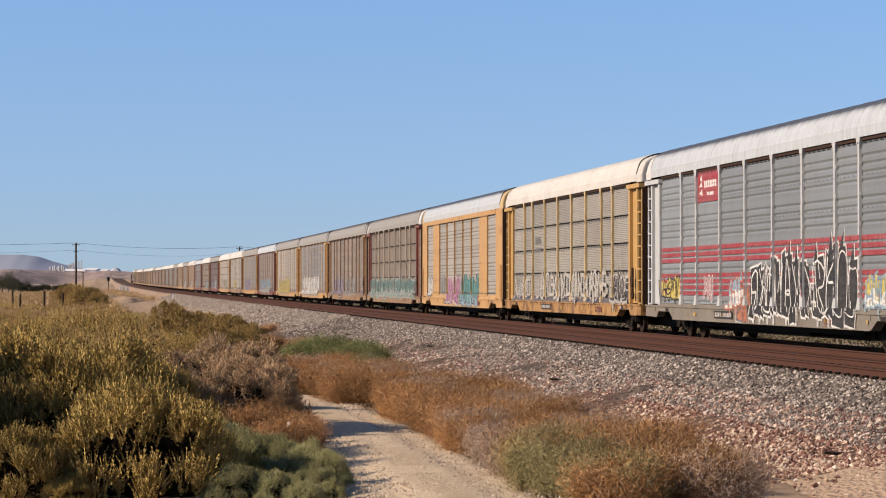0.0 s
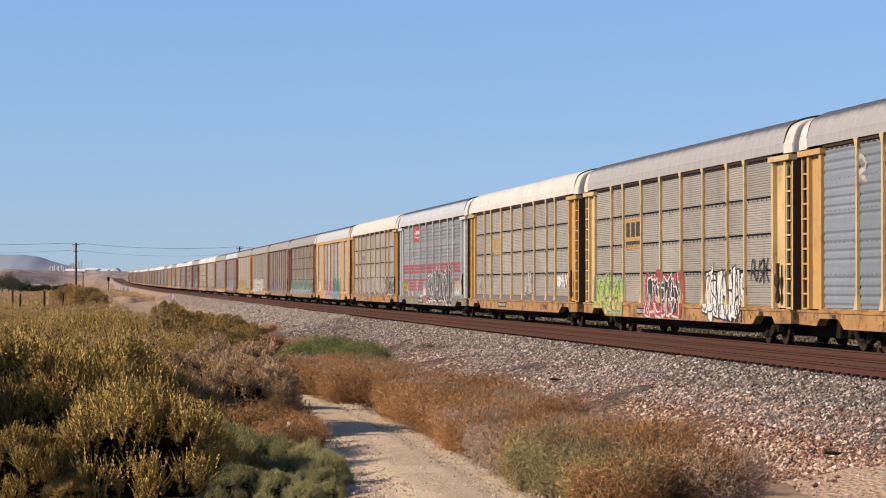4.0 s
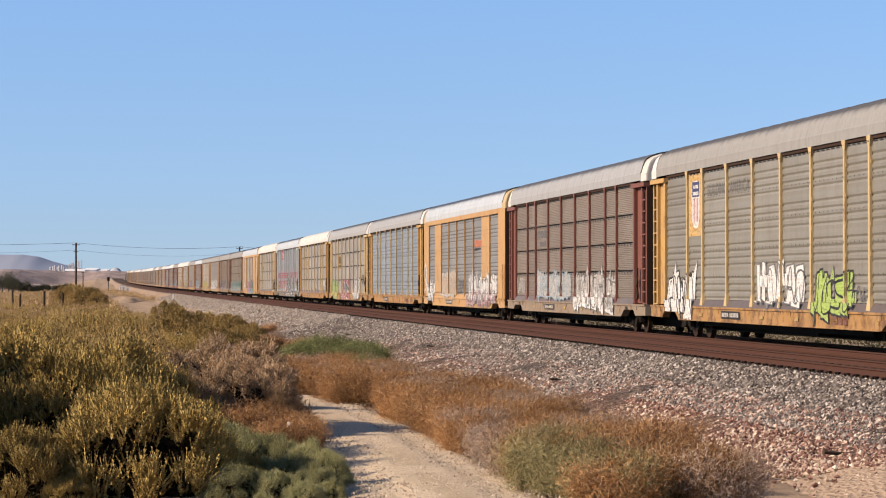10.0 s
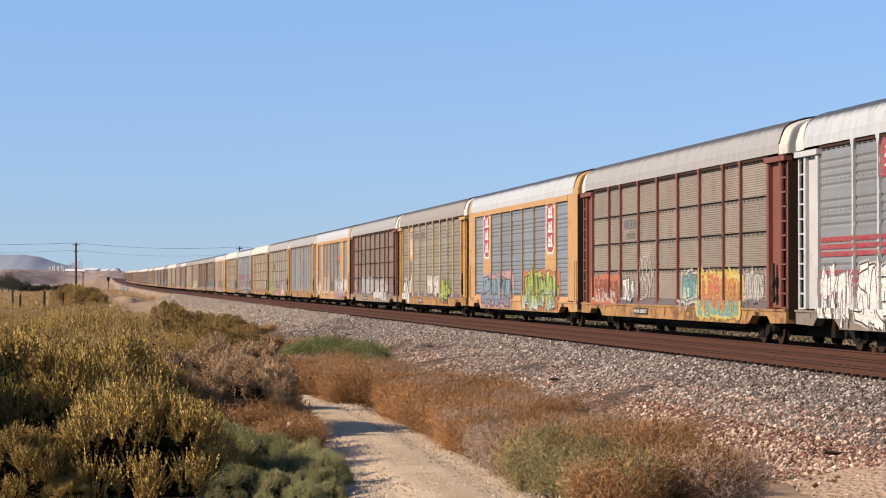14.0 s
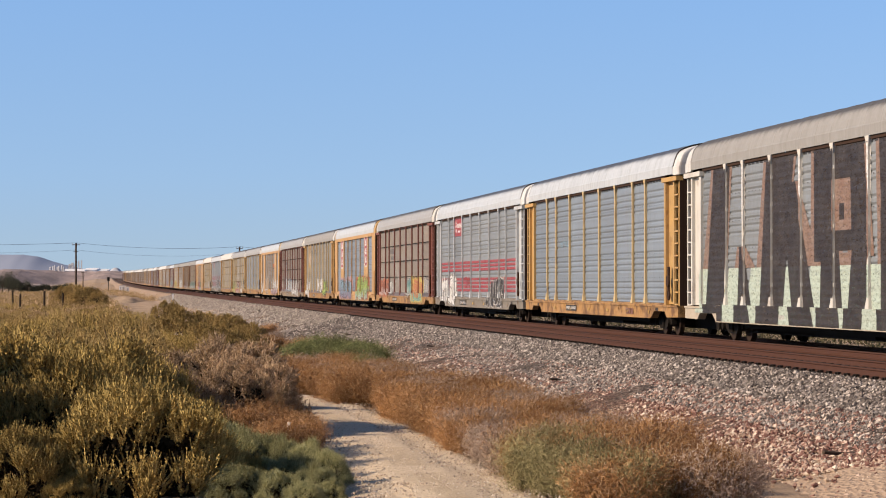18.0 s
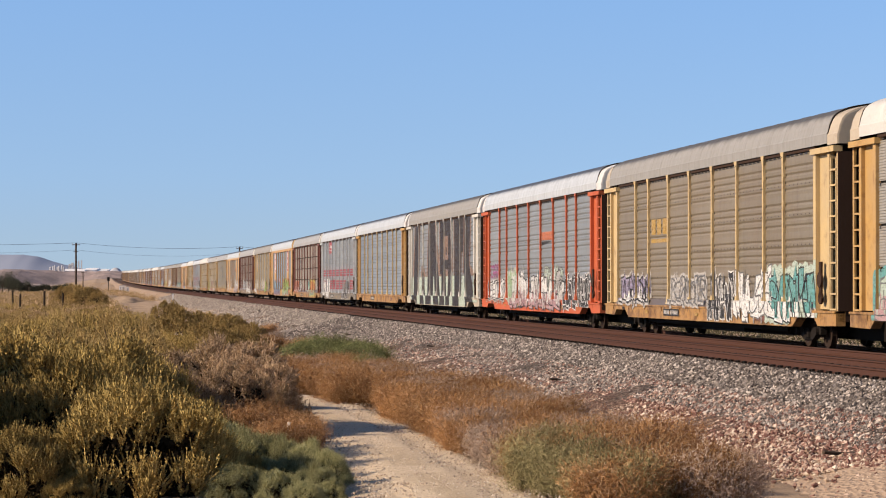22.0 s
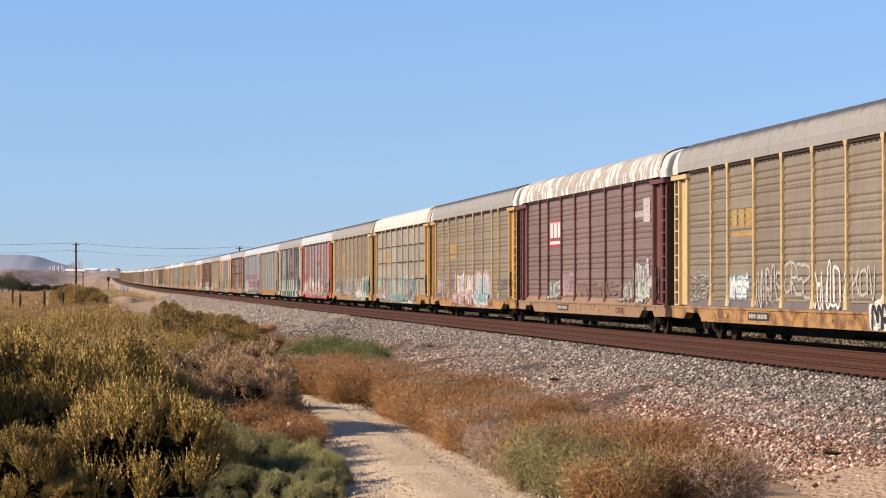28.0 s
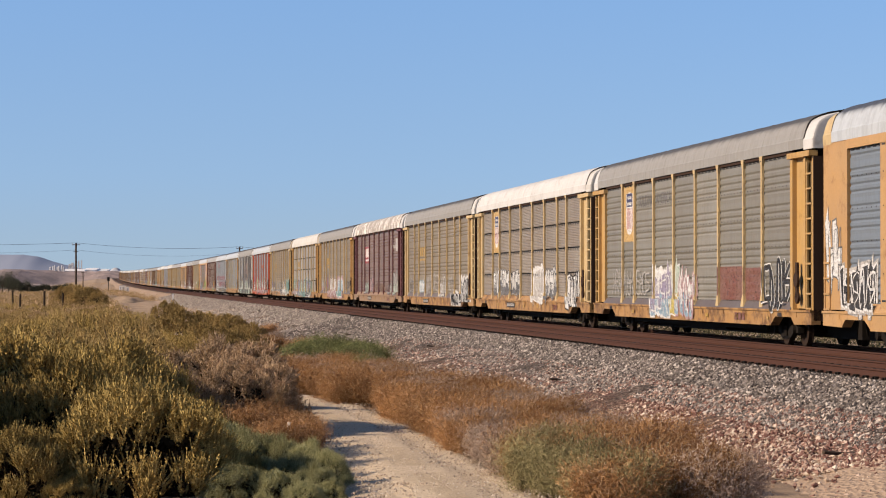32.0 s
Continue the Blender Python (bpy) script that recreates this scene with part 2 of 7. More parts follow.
def tube(bm, a, b, r0, r1=None, n=8):
    a, b = Vector(a), Vector(b)
    r1 = r0 if r1 is None else r1
    q = (b - a).to_track_quat("Z", "Y").to_matrix()
    rings = []
    for c, r in ((a, r0), (b, r1)):
        rings.append([bm.verts.new(c + q @ Vector((r * math.cos(2 * math.pi * i / n), r * math.sin(2 * math.pi * i / n), 0)))
                      for i in range(n)])
    for i in range(n):
        j = (i + 1) % n
        bm.faces.new((rings[0][i], rings[0][j], rings[1][j], rings[1][i]))
    bm.faces.new(rings[0][::-1])
    bm.faces.new(rings[1])


def mesh_of(bm, name, material, smooth=False):
    bmesh.ops.recalc_face_normals(bm, faces=bm.faces)
    me = bpy.data.meshes.new(name)
    bm.to_mesh(me)
    bm.free()
    if material:
        me.materials.append(material)
    if smooth:
        for p in me.polygons:
            p.use_smooth = True
    return me


def put(name, me, parent=None, m=None, label=""):
    ob = new(name, me)
    if parent:
        ob.parent = parent
    if m is not None:
        ob.matrix_basis = m
    return tagged(ob, label)


def part(name, bm, material, parent, label="", m=None, smooth=False):
    return put(name, mesh_of(bm, name, material, smooth), parent, m, label)


def grid_mesh(name, X, Y, Z, material, attr=None, smooth=True):
    """A sheet from arrays of one shape."""
    n, k = X.shape
    i = np.arange(n * k).reshape(n, k)
    faces = np.stack([i[:-1, :-1], i[:-1, 1:], i[1:, 1:], i[1:, :-1]], -1).reshape(-1, 4)
    me = bpy.data.meshes.new(name)
    me.from_pydata(np.stack([X, Y, Z], -1).reshape(-1, 3).tolist(), [], faces.tolist())
    me.materials.append(material)
    if attr:
        for key, val in attr.items():
            me.attributes.new(key, "FLOAT", "POINT").data.foreach_set("value", val.reshape(-1).astype(np.float32))
    me.polygons.foreach_set("use_smooth", [smooth] * len(me.polygons))
    me.update()
    return me

# ---------------------------------------------------------------- ground
def sand_material():
    m = Mat("desert_sand", 0.95)
    v = m.coords()
    big, mid, fine = m.noise(v, 0.09, 5), m.noise(v, 1.1, 6, 0.7), m.noise(v, 18, 4, 0.7)
    base = m.ramp(big, [(0.35, (0.34, 0.243, 0.165, 1)), (0.65, (0.45, 0.34, 0.235, 1))])
    base = m.mix(m.ramp(mid, [(0.45, (0, 0, 0, 1)), (0.7, (0.562, 0.562, 0.562, 1))]), base, (0.225, 0.152, 0.093, 1))
    base = m.mix(m.ramp(fine, [(0.4, (0.374, 0.374, 0.374, 1)), (0.6, (0, 0, 0, 1))]), base, (0.198, 0.142, 0.097, 1))
    return m.color(base).bump(fine, 0.5, 0.03).m


def road_material():
    m = Mat("pale_dirt_road", 0.95)
    v = m.coords()
    mid, fine = m.noise(v, 1.6, 7, 0.75), m.noise(v, 12, 5, 0.75)
    a = m.node("ShaderNodeAttribute")
    a.attribute_name = "rut"
    base = m.mix(mid, (0.535, 0.420, 0.295, 1), (0.69, 0.566, 0.41, 1))
    base = m.mix(a.outputs["Fac"], base, (0.422, 0.318, 0.199, 1))
    base = m.mix(m.ramp(fine, [(0.36, (0.468, 0.468, 0.468, 1)), (0.55, (0, 0, 0, 1))]), base, (0.317, 0.235, 0.156, 1))
    return m.color(base).bump(fine, 0.9, 0.04).m


def ballast_material():
    m = Mat("crushed_stone_ballast", 0.9)
    v = m.coords()
    vor = m.node("ShaderNodeTexVoronoi", Scale=11.0)
    m.link(v, vor.inputs["Vector"])
    sep = m.node("ShaderNodeSeparateColor")
    m.link(vor.outputs["Color"], sep.inputs[0])
    # tones darkened so that the sheet shows as shade between the loose stones
    grey = m.ramp(sep.outputs[0], [(0.0, (0.030, 0.024, 0.021, 1)), (0.6, (0.085, 0.070, 0.060, 1)), (1.0, (0.19, 0.16, 0.135, 1))])
    pink = m.ramp(sep.outputs[0], [(0.0, (0.045, 0.026, 0.020, 1)), (0.6, (0.125, 0.074, 0.054, 1)), (1.0, (0.24, 0.175, 0.128, 1))])
    a = m.node("ShaderNodeAttribute")
    a.attribute_name = "low"
    edge = m.node("ShaderNodeMath")
    edge.operation = "ADD"
    nz = m.noise(v, 0.6, 4)
    m.link(a.outputs["Fac"], edge.inputs[0])
    m.link(nz, edge.inputs[1])
    half = m.node("ShaderNodeMath")
    half.operation = "MULTIPLY"
    half.inputs[1].default_value = 0.5
    m.link(edge.outputs[0], half.inputs[0])
    f = m.ramp(half.outputs[0], [(0.375, (0, 0, 0, 1)), (0.52, (1, 1, 1, 1))])
    f2 = m.ramp(half.outputs[0], [(0.64, (0, 0, 0, 1)), (0.76, (1, 1, 1, 1))])
    base = m.mix(f, grey, pink)
    base = m.mix(f2, base, m.mix(m.noise(v, 7, 6, 0.75), (0.26, 0.185, 0.13, 1), (0.43, 0.325, 0.24, 1)))
    return m.color(base).bump(vor.outputs["Distance"], 0.9, 0.05).m


SAND, ROAD, BALLAST = sand_material(), road_material(), ballast_material()

_s = np.unique(np.concatenate([np.linspace(-700, 0, 60), np.linspace(0, 200, 240), np.geomspace(200, 4900, 90)]))
_l = np.unique(np.concatenate([-np.geomspace(30, 3500, 40), np.linspace(-30, 40, 160), np.geomspace(40, 3500, 40)]))
S, L = np.meshgrid(_s, _l, indexing="ij")
X, Y = at(S, L)
Z = lie(S, L)
Z = np.where((L > 10.5) & (L < 23.5), np.minimum(Z, GROUND + rise(S) - 0.12), Z)
Z = Z - 0.12 * np.exp(-((L - 5.0) / 1.9) ** 4)
tagged(new("ground", grid_mesh("ground", X, Y, Z, SAND)), "pale sandy desert ground with scattered scrub", "ground", kind="structure")

# the dirt track beside the line
_s = np.concatenate([np.linspace(-60, 110, 900), np.geomspace(110.5, 205, 100)])
_l = np.linspace(-1.65, 1.65, 38)
S, L = np.meshgrid(_s, _l, indexing="ij")
sway = 0.18 * (vnoise(_s / 16, 3.0) - 0.5)[:, None] * 2
wid = 1 + 0.25 * (vnoise(S / 1.5, np.sign(L) * 7.0) - 0.5)
LL = 4.85 + sway + L * wid
X, Y = at(S, LL)
rut = np.exp(-((np.abs(L) - 0.8) / 0.28) ** 2)
Z = GROUND + rise(S) + 0.03 - 0.045 * rut + 0.018 * (vnoise(S * 1.3, L * 2.5) - 0.5) + 0.012 * (vnoise(S * 7, L * 7) - 0.5) + 0.05 * (1 - (L / 1.5) ** 2) - 0.10 * (np.abs(L) / 1.5) ** 6
verge = np.clip((np.abs(L) - 1.05) / 0.4, 0, 1) * 0.7 + 0.5 * np.exp(-(L / 0.3) ** 2) * (vnoise(S / 3, 1.0) > 0.45)
tagged(new("road", grid_mesh("road", X, Y, Z, ROAD, {"rut": verge})), "rutted pale dirt road beside the railway", "dirt road", kind="structure")

# the embankment of crushed stone under both tracks
_s = np.unique(np.concatenate([np.linspace(-700, 15, 80), np.linspace(15, 160, 420), np.geomspace(160, 1880, 160)]))
prof = [(8.6, -0.10), (9.6, 0.0), (11.0, 0.33), (12.3, 0.68), (13.3, 0.96), (13.75, 1.12), (14.2, 1.18), (15.4, 1.20), (17.2, 1.17),
        (19.0, 1.20), (20.3, 1.18), (20.9, 1.05), (23.0, 0.25), (24.2, -0.2)]
pl = np.interp(np.linspace(0, 13, 79), np.arange(14), [p[0] for p in prof])
ph = np.interp(pl, [p[0] for p in prof], [p[1] for p in prof])
S, L = np.meshgrid(_s, pl, indexing="ij")
H = np.broadcast_to(ph, S.shape)
wob = (vnoise(S / 2.2, L / 1.1) - 0.5) * 0.14 * np.clip((13.6 - L) / 1.5, 0, 1) + (vnoise(S * 3, L * 3) - 0.5) * 0.04
X, Y = at(S, L + (vnoise(S / 3, 9.0) - 0.5) * 0.7 * np.clip((12.5 - L) / 3, 0, 1))
low = np.clip((13.4 - L) / 4.3, 0, 1) + 0.8 * np.clip((toe(S) + 1.0 - L) / 0.9, 0, 1) * (S > 10) + np.clip((S - 130) / 160, 0, 0.95) * np.clip((14.2 - L) / 0.5, 0, 1)
tagged(new("track_bed", grid_mesh("track_bed", X, Y, GROUND + rise(S) + H + wob, BALLAST, {"low": low})),
       "grey and pinkish crushed stone railway embankment", "ballast", kind="structure")


# ---------------------------------------------------------------- rails and ties
def rail_line(l):
    s = np.unique(np.concatenate([np.linspace(-700, 0, 60), np.linspace(0, 1880, 420)]))
    p = [(-0.07, 0.0), (0.07, 0.0), (0.07, 0.012), (0.012, 0.035), (0.012, 0.135), (0.037, 0.15), (0.037, 0.178), (0.028, 0.184),
         (-0.028, 0.184), (-0.037, 0.178), (-0.037, 0.15), (-0.012, 0.135), (-0.012, 0.035), (-0.07, 0.012), (-0.07, 0.0)]
    q = np.array(p)
    S, A = np.meshgrid(s, q[:, 0], indexing="ij")
    X, Y = at(S, l + A)
    Z = rise(S) - 0.184 + np.broadcast_to(q[:, 1], S.shape)
    me = grid_mesh("rail", X, Y, Z, RAIL, smooth=False)
    me.materials.append(RAIL_TOP)
    k = len(p) - 1
    for f in me.polygons:
        if 6 <= f.index % k <= 8:
            f.material_index = 1
    return tagged(new("rail", me), "rust-brown steel rail on concrete ties", "rail", "rails of the two tracks", "structure")


for lr in (L_NEAR - 0.755, L_NEAR + 0.755, L_TRAIN - 0.755, L_TRAIN + 0.755):
    rail_line(lr)


# ---------------------------------------------------------------- loose stone on the slope
def stones(name, label, n, s0, s1, l0, l1, size, material, seed):
    """Many small angular stones lying on the embankment."""
    rng = np.random.default_rng(seed)
    u = rng.random(n)
    s = s0 + (s1 - s0) * u ** 1.35
    l = l0 + (l1 - l0) * rng.random(n)
    keep = (l > toe(s) - 0.3 + (vnoise(s * 1.2, l * 1.2) - 0.5) * 1.2 - (rng.random(n) < 0.08) * 1.5) | (l0 < 8)
    s, l = s[keep], l[keep]
    n = len(s)
    x, y = at(s, l)
    z = GROUND + rise(s) + np.where(l > 8.7, np.interp(l, [p[0] for p in prof], [p[1] for p in prof]) + 0.012, 0.02 + 0.055 * (1 - ((l - 4.85) / 1.65) ** 2))
    base = np.array([(1, 0, 0), (0, 1, 0), (-1, 0, 0), (0, -1, 0), (0, 0, 1), (0, 0, -1)], float)
    r = size * (0.55 + rng.random((n, 1, 1)) ** 2 * 1.4)
    v = base[None] * (0.6 + 0.8 * rng.random((n, 6, 3))) * r + (rng.random((n, 6, 3)) - 0.5) * r * 0.7
    a = rng.random(n) * 6.283
    c, w = np.cos(a)[:, None], np.sin(a)[:, None]
    vx, vy = v[..., 0] * c - v[..., 1] * w, v[..., 0] * w + v[..., 1] * c
    pts = np.stack([vx + x[:, None], vy + y[:, None], v[..., 2] * 0.8 + z[:, None]], -1).reshape(-1, 3)
    f = np.array([(0, 1, 4), (1, 2, 4), (2, 3, 4), (3, 0, 4), (1, 0, 5), (2, 1, 5), (3, 2, 5), (0, 3, 5)])
    faces = (f[None] + 6 * np.arange(n)[:, None, None]).reshape(-1, 3)
    me = bpy.data.meshes.new(name)
    me.from_pydata(pts.tolist(), [], faces.tolist())
    me.materials.append(material)
    tagged(new(name, me), label, "stones", kind="stuff")


def stone_material(name, stops):
    m = Mat(name, 0.85)
    g = m.node("ShaderNodeNewGeometry")
    n = m.noise(m.coords(), 30, 3)
    base = m.ramp(g.outputs["Random Per Island"], stops)
    return m.color(base).bump(n, 0.3, 0.01).m


# tone range widened to put bright highlights and dark gaps into the colour
GREY_STONE = stone_material("grey_ballast_stone", [(0.0, (0.0528, 0.044, 0.0405, 1)), (0.5, (0.154, 0.132, 0.116, 1)), (0.82, (0.29, 0.246, 0.216, 1)), (1.0, (0.528, 0.466, 0.405, 1))])
PINK_STONE = stone_material("pinkish_ballast_stone", [(0.0, (0.085, 0.0382, 0.0323, 1)), (0.45, (0.212, 0.116, 0.0918, 1)), (0.78, (0.357, 0.242, 0.187, 1)), (1.0, (0.578, 0.468, 0.374, 1))])
FAR_STONE = stone_material("dusty_ballast_stone", [(0.0, (0.13, 0.108, 0.095, 1)), (0.5, (0.25, 0.215, 0.185, 1)), (1.0, (0.43, 0.37, 0.31, 1))])
PALE_STONE = stone_material("cream_stone", [(0.0, (0.225, 0.153, 0.108, 1)), (0.5, (0.414, 0.324, 0.243, 1)), (1.0, (0.648, 0.558, 0.45, 1))])
ROAD_STONE = stone_material("pale_road_stone", [(0.0, (0.30, 0.23, 0.175, 1)), (0.6, (0.46, 0.37, 0.285, 1)), (1.0, (0.60, 0.52, 0.42, 1))])
stones("ballast_stones", "grey angular crushed ballast stones", 85000, 24, 125, 11.6, 14.35, 0.031, GREY_STONE, 1)
stones("old_ballast_stones", "pinkish old ballast stones spread below the bank", 62000, 24, 105, 8.9, 12.7, 0.029, PINK_STONE, 2)
stones("pale_stones", "cream-coloured stones along the foot of the bank", 16000, 24, 90, 8.7, 11.2, 0.027, PALE_STONE, 6)
stones("bank_stones", "mixed grey and pinkish stones along the bank", 48000, 58, 165, 9.3, 14.25, 0.036, GREY_STONE, 5)
stones("far_ballast_stones", "grey crushed stones along the bank", 40000, 145, 460, 10.4, 14.3, 0.055, FAR_STONE, 4)
stones("road_gravel", "small pale stones on the dirt road", 15000, 29, 85, 3.25, 6.6, 0.012, ROAD_STONE, 3)


# ---------------------------------------------------------------- vegetation
def leaf_material(name, stops, rough=0.8):
    m = Mat(name, rough)
    g = m.node("ShaderNodeNewGeometry")
    oi = m.node("ShaderNodeObjectInfo")
    hsv = m.node("ShaderNodeHueSaturation")
    base = m.ramp(g.outputs["Random Per Island"], stops)
    mr = m.node("ShaderNodeMapRange")
    mr.inputs["To Min"].default_value, mr.inputs["To Max"].default_value = 0.68, 1.2
    m.link(oi.outputs["Random"], mr.inputs[0])
    m.link(mr.outputs[0], hsv.inputs["Value"])
    m.link(base, hsv.inputs["Color"])
    m.link(hsv.outputs[0], m.b.inputs["Base Color"])
    m.b.inputs["Specular IOR Level"].default_value = 0.08
    return m.m


OLIVE = leaf_material("yellow_green_leaves", [(0, (0.176, 0.122, 0.0384, 1)), (0.5, (0.328, 0.23, 0.0736, 1)), (1, (0.512, 0.376, 0.136, 1))])
DARK_OLIVE = leaf_material("brown_green_leaves", [(0, (0.144, 0.102, 0.035, 1)), (0.5, (0.272, 0.189, 0.070, 1)), (1, (0.448, 0.304, 0.126, 1))])
DULL_OLIVE = leaf_material("olive_brown_weeds", [(0, (0.109, 0.0931, 0.0427, 1)), (0.5, (0.223, 0.19, 0.0902, 1)), (1, (0.351, 0.294, 0.152, 1))])
DULL_SCRUB = leaf_material("dull_scrub_leaves", [(0, (0.055, 0.047, 0.024, 1)), (0.5, (0.10, 0.088, 0.048, 1)), (1, (0.16, 0.14, 0.08, 1))])
DARK_GREEN = leaf_material("dark_tree_leaves", [(0, (0.022, 0.026, 0.016, 1)), (0.5, (0.045, 0.048, 0.032, 1)), (1, (0.075, 0.075, 0.05, 1))])
STRAW = leaf_material("straw_leaves", [(0, (0.212, 0.14, 0.0493, 1)), (0.5, (0.348, 0.238, 0.0918, 1)), (1, (0.476, 0.348, 0.157, 1))])
SAGE = leaf_material("grey_green_leaves", [(0, (0.153, 0.151, 0.0675, 1)), (0.5, (0.297, 0.286, 0.135, 1)), (1, (0.468, 0.441, 0.234, 1))])
DRY = leaf_material("dry_brown_twigs", [(0, (0.204, 0.128, 0.0663, 1)), (0.5, (0.383, 0.257, 0.149, 1)), (1, (0.578, 0.425, 0.281, 1))])
RUST = leaf_material("rust_brown_weeds", [(0, (0.153, 0.0697, 0.0272, 1)), (0.5, (0.297, 0.151, 0.0612, 1)), (0.8, (0.391, 0.221, 0.102, 1)), (1, (0.442, 0.306, 0.187, 1))])
LILAC = leaf_material("greyish_dry_weeds", [(0, (0.187, 0.127, 0.0942, 1)), (0.5, (0.326, 0.241, 0.187, 1)), (1, (0.455, 0.365, 0.289, 1))])
GREEN = leaf_material("fresh_green_weeds", [(0, (0.070, 0.080, 0.026, 1)), (0.5, (0.140, 0.152, 0.060, 1)), (1, (0.225, 0.23, 0.11, 1))])
# near black: the deep shade within a shrub is put into this colour
CORE = plain("shade_black_inner_twigs", (0.022, 0.016, 0.009, 1), 1.0)
TWIG = plain("twig_bark", (0.07, 0.045, 0.03, 1), 0.9)


def blades(pos, way, length, width, rng, thin=False, face=None):
    """At each place a narrow leaf pointing along way."""
    n = len(pos)
    side = np.cross(way, rng.normal(size=(n, 3)) * (1.0 if face is None else 0.45) + (0.0 if face is None else face))
    side /= np.linalg.norm(side, axis=1, keepdims=True) + 1e-9
    if thin:
        pts = np.stack([pos - side * width[:, None] * 0.5, pos + side * width[:, None] * 0.5, pos + way * length[:, None]], 1).reshape(-1, 3)
        return pts, (3 * np.arange(n)[:, None] + np.array([[0, 1, 2]])).tolist()
    mid = pos + way * (length * 0.45)[:, None]
    pts = np.stack([pos, mid + side * width[:, None] * 0.5, pos + way * length[:, None], mid - side * width[:, None] * 0.5], 1).reshape(-1, 3)
    return pts, (4 * np.arange(n)[:, None] + np.array([[0, 1, 2, 3]])).tolist()


def bush_meshes(name, seed, sprigs, leaves, material, lump=0.35, sprig=0.16, leaf=0.045, upright=0.5, flat=0.75, lumps=16, inner=900):
    """Meshes of one shrub of about unit radius: stems and a crown of small leaves on upright sprigs."""
    rng = np.random.default_rng(seed)
    # lobes of the crown, spread over a dome with gaps between
    k = lumps
    az = np.arange(k) * 2.39996 + rng.random(k) * 0.5
    el = np.sqrt((np.arange(k) + 0.5) / k)
    lobes = np.stack([np.cos(az) * el * 0.72, np.sin(az) * el * 0.72, (0.15 + 0.78 * np.sqrt(1.02 - el * el)) * flat / 0.75], -1)
    lobes = lobes * (0.85 + 0.3 * rng.random((k, 1)))
    skirt = np.stack([np.cos(np.arange(7) * 0.9) * 0.72, np.sin(np.arange(7) * 0.9) * 0.72, np.full(7, 0.14)], -1)
    lobes = np.concatenate([lobes, skirt])
    k = len(lobes)
    rad = 0.20 + 0.12 * rng.random(k)
    which = rng.integers(0, k, sprigs)
    d = rng.normal(size=(sprigs, 3)) * 0.8 + (lobes[which] - (0, 0, 0.1)) * 1.1
    d[:, 2] = d[:, 2] * 1.1 + 0.15
    d /= np.linalg.norm(d, axis=1, keepdims=True)
    r = rad[which] * (0.35 + 0.65 * rng.random(sprigs) ** 0.5)
    pos = lobes[which] + d * r[:, None]
    pos[:, 2] = np.maximum(pos[:, 2], 0.02)
    way = d * (1 - upright) + np.array((0, 0, upright)) + rng.normal(size=(sprigs, 3)) * 0.22
    way /= np.linalg.norm(way, axis=1, keepdims=True)
    # leaves along each sprig
    m = leaves
    t = np.tile(np.linspace(0.0, 1.0, m), sprigs)
    P = np.repeat(pos, m, 0) + np.repeat(way, m, 0) * (t * sprig * (0.6 + 0.8 * np.repeat(rng.random(sprigs), m)))[:, None]
    W = np.repeat(way, m, 0) + rng.normal(size=(sprigs * m, 3)) * 0.27
    W /= np.linalg.norm(W, axis=1, keepdims=True)
    ln = leaf * (0.7 + 0.7 * rng.random(sprigs * m))
    pts, faces = blades(P, W, ln, ln * 0.38, rng, False, np.repeat(d, m, 0))
    fit = 1.0 / np.percentile(pts[:, 2], 99.3)
    pts = pts * fit
    lobes = lobes * fit
    crown = bpy.data.meshes.new("crown")
    crown.from_pydata(pts.tolist(), [], faces)
    crown.materials.append(material)
    # near-black leaves and twigs fill the lobes and stand in for the shade inside
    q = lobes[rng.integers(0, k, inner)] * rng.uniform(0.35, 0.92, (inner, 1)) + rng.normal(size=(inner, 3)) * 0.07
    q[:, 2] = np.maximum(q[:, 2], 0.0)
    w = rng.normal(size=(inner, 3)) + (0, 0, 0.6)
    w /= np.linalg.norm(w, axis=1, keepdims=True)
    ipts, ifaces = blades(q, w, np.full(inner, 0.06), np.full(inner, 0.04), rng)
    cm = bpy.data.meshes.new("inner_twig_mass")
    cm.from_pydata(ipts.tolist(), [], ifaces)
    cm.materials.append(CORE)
    bm = bmesh.new()
    for i in range(k):
        tube(bm, (0.05 * math.cos(i), 0.05 * math.sin(i), -0.1), lobes[i] * 0.95, 0.02, 0.006, 5)
        for j in range(3):
            e = Vector(lobes[i]) + Vector(rng.normal(size=3)) * 0.11
            tube(bm, Vector(lobes[i]) * 0.7, (e.x, e.y, max(0.1, e.z)), 0.009, 0.003, 4)
    return crown, mesh_of(bm, "stem", TWIG), cm


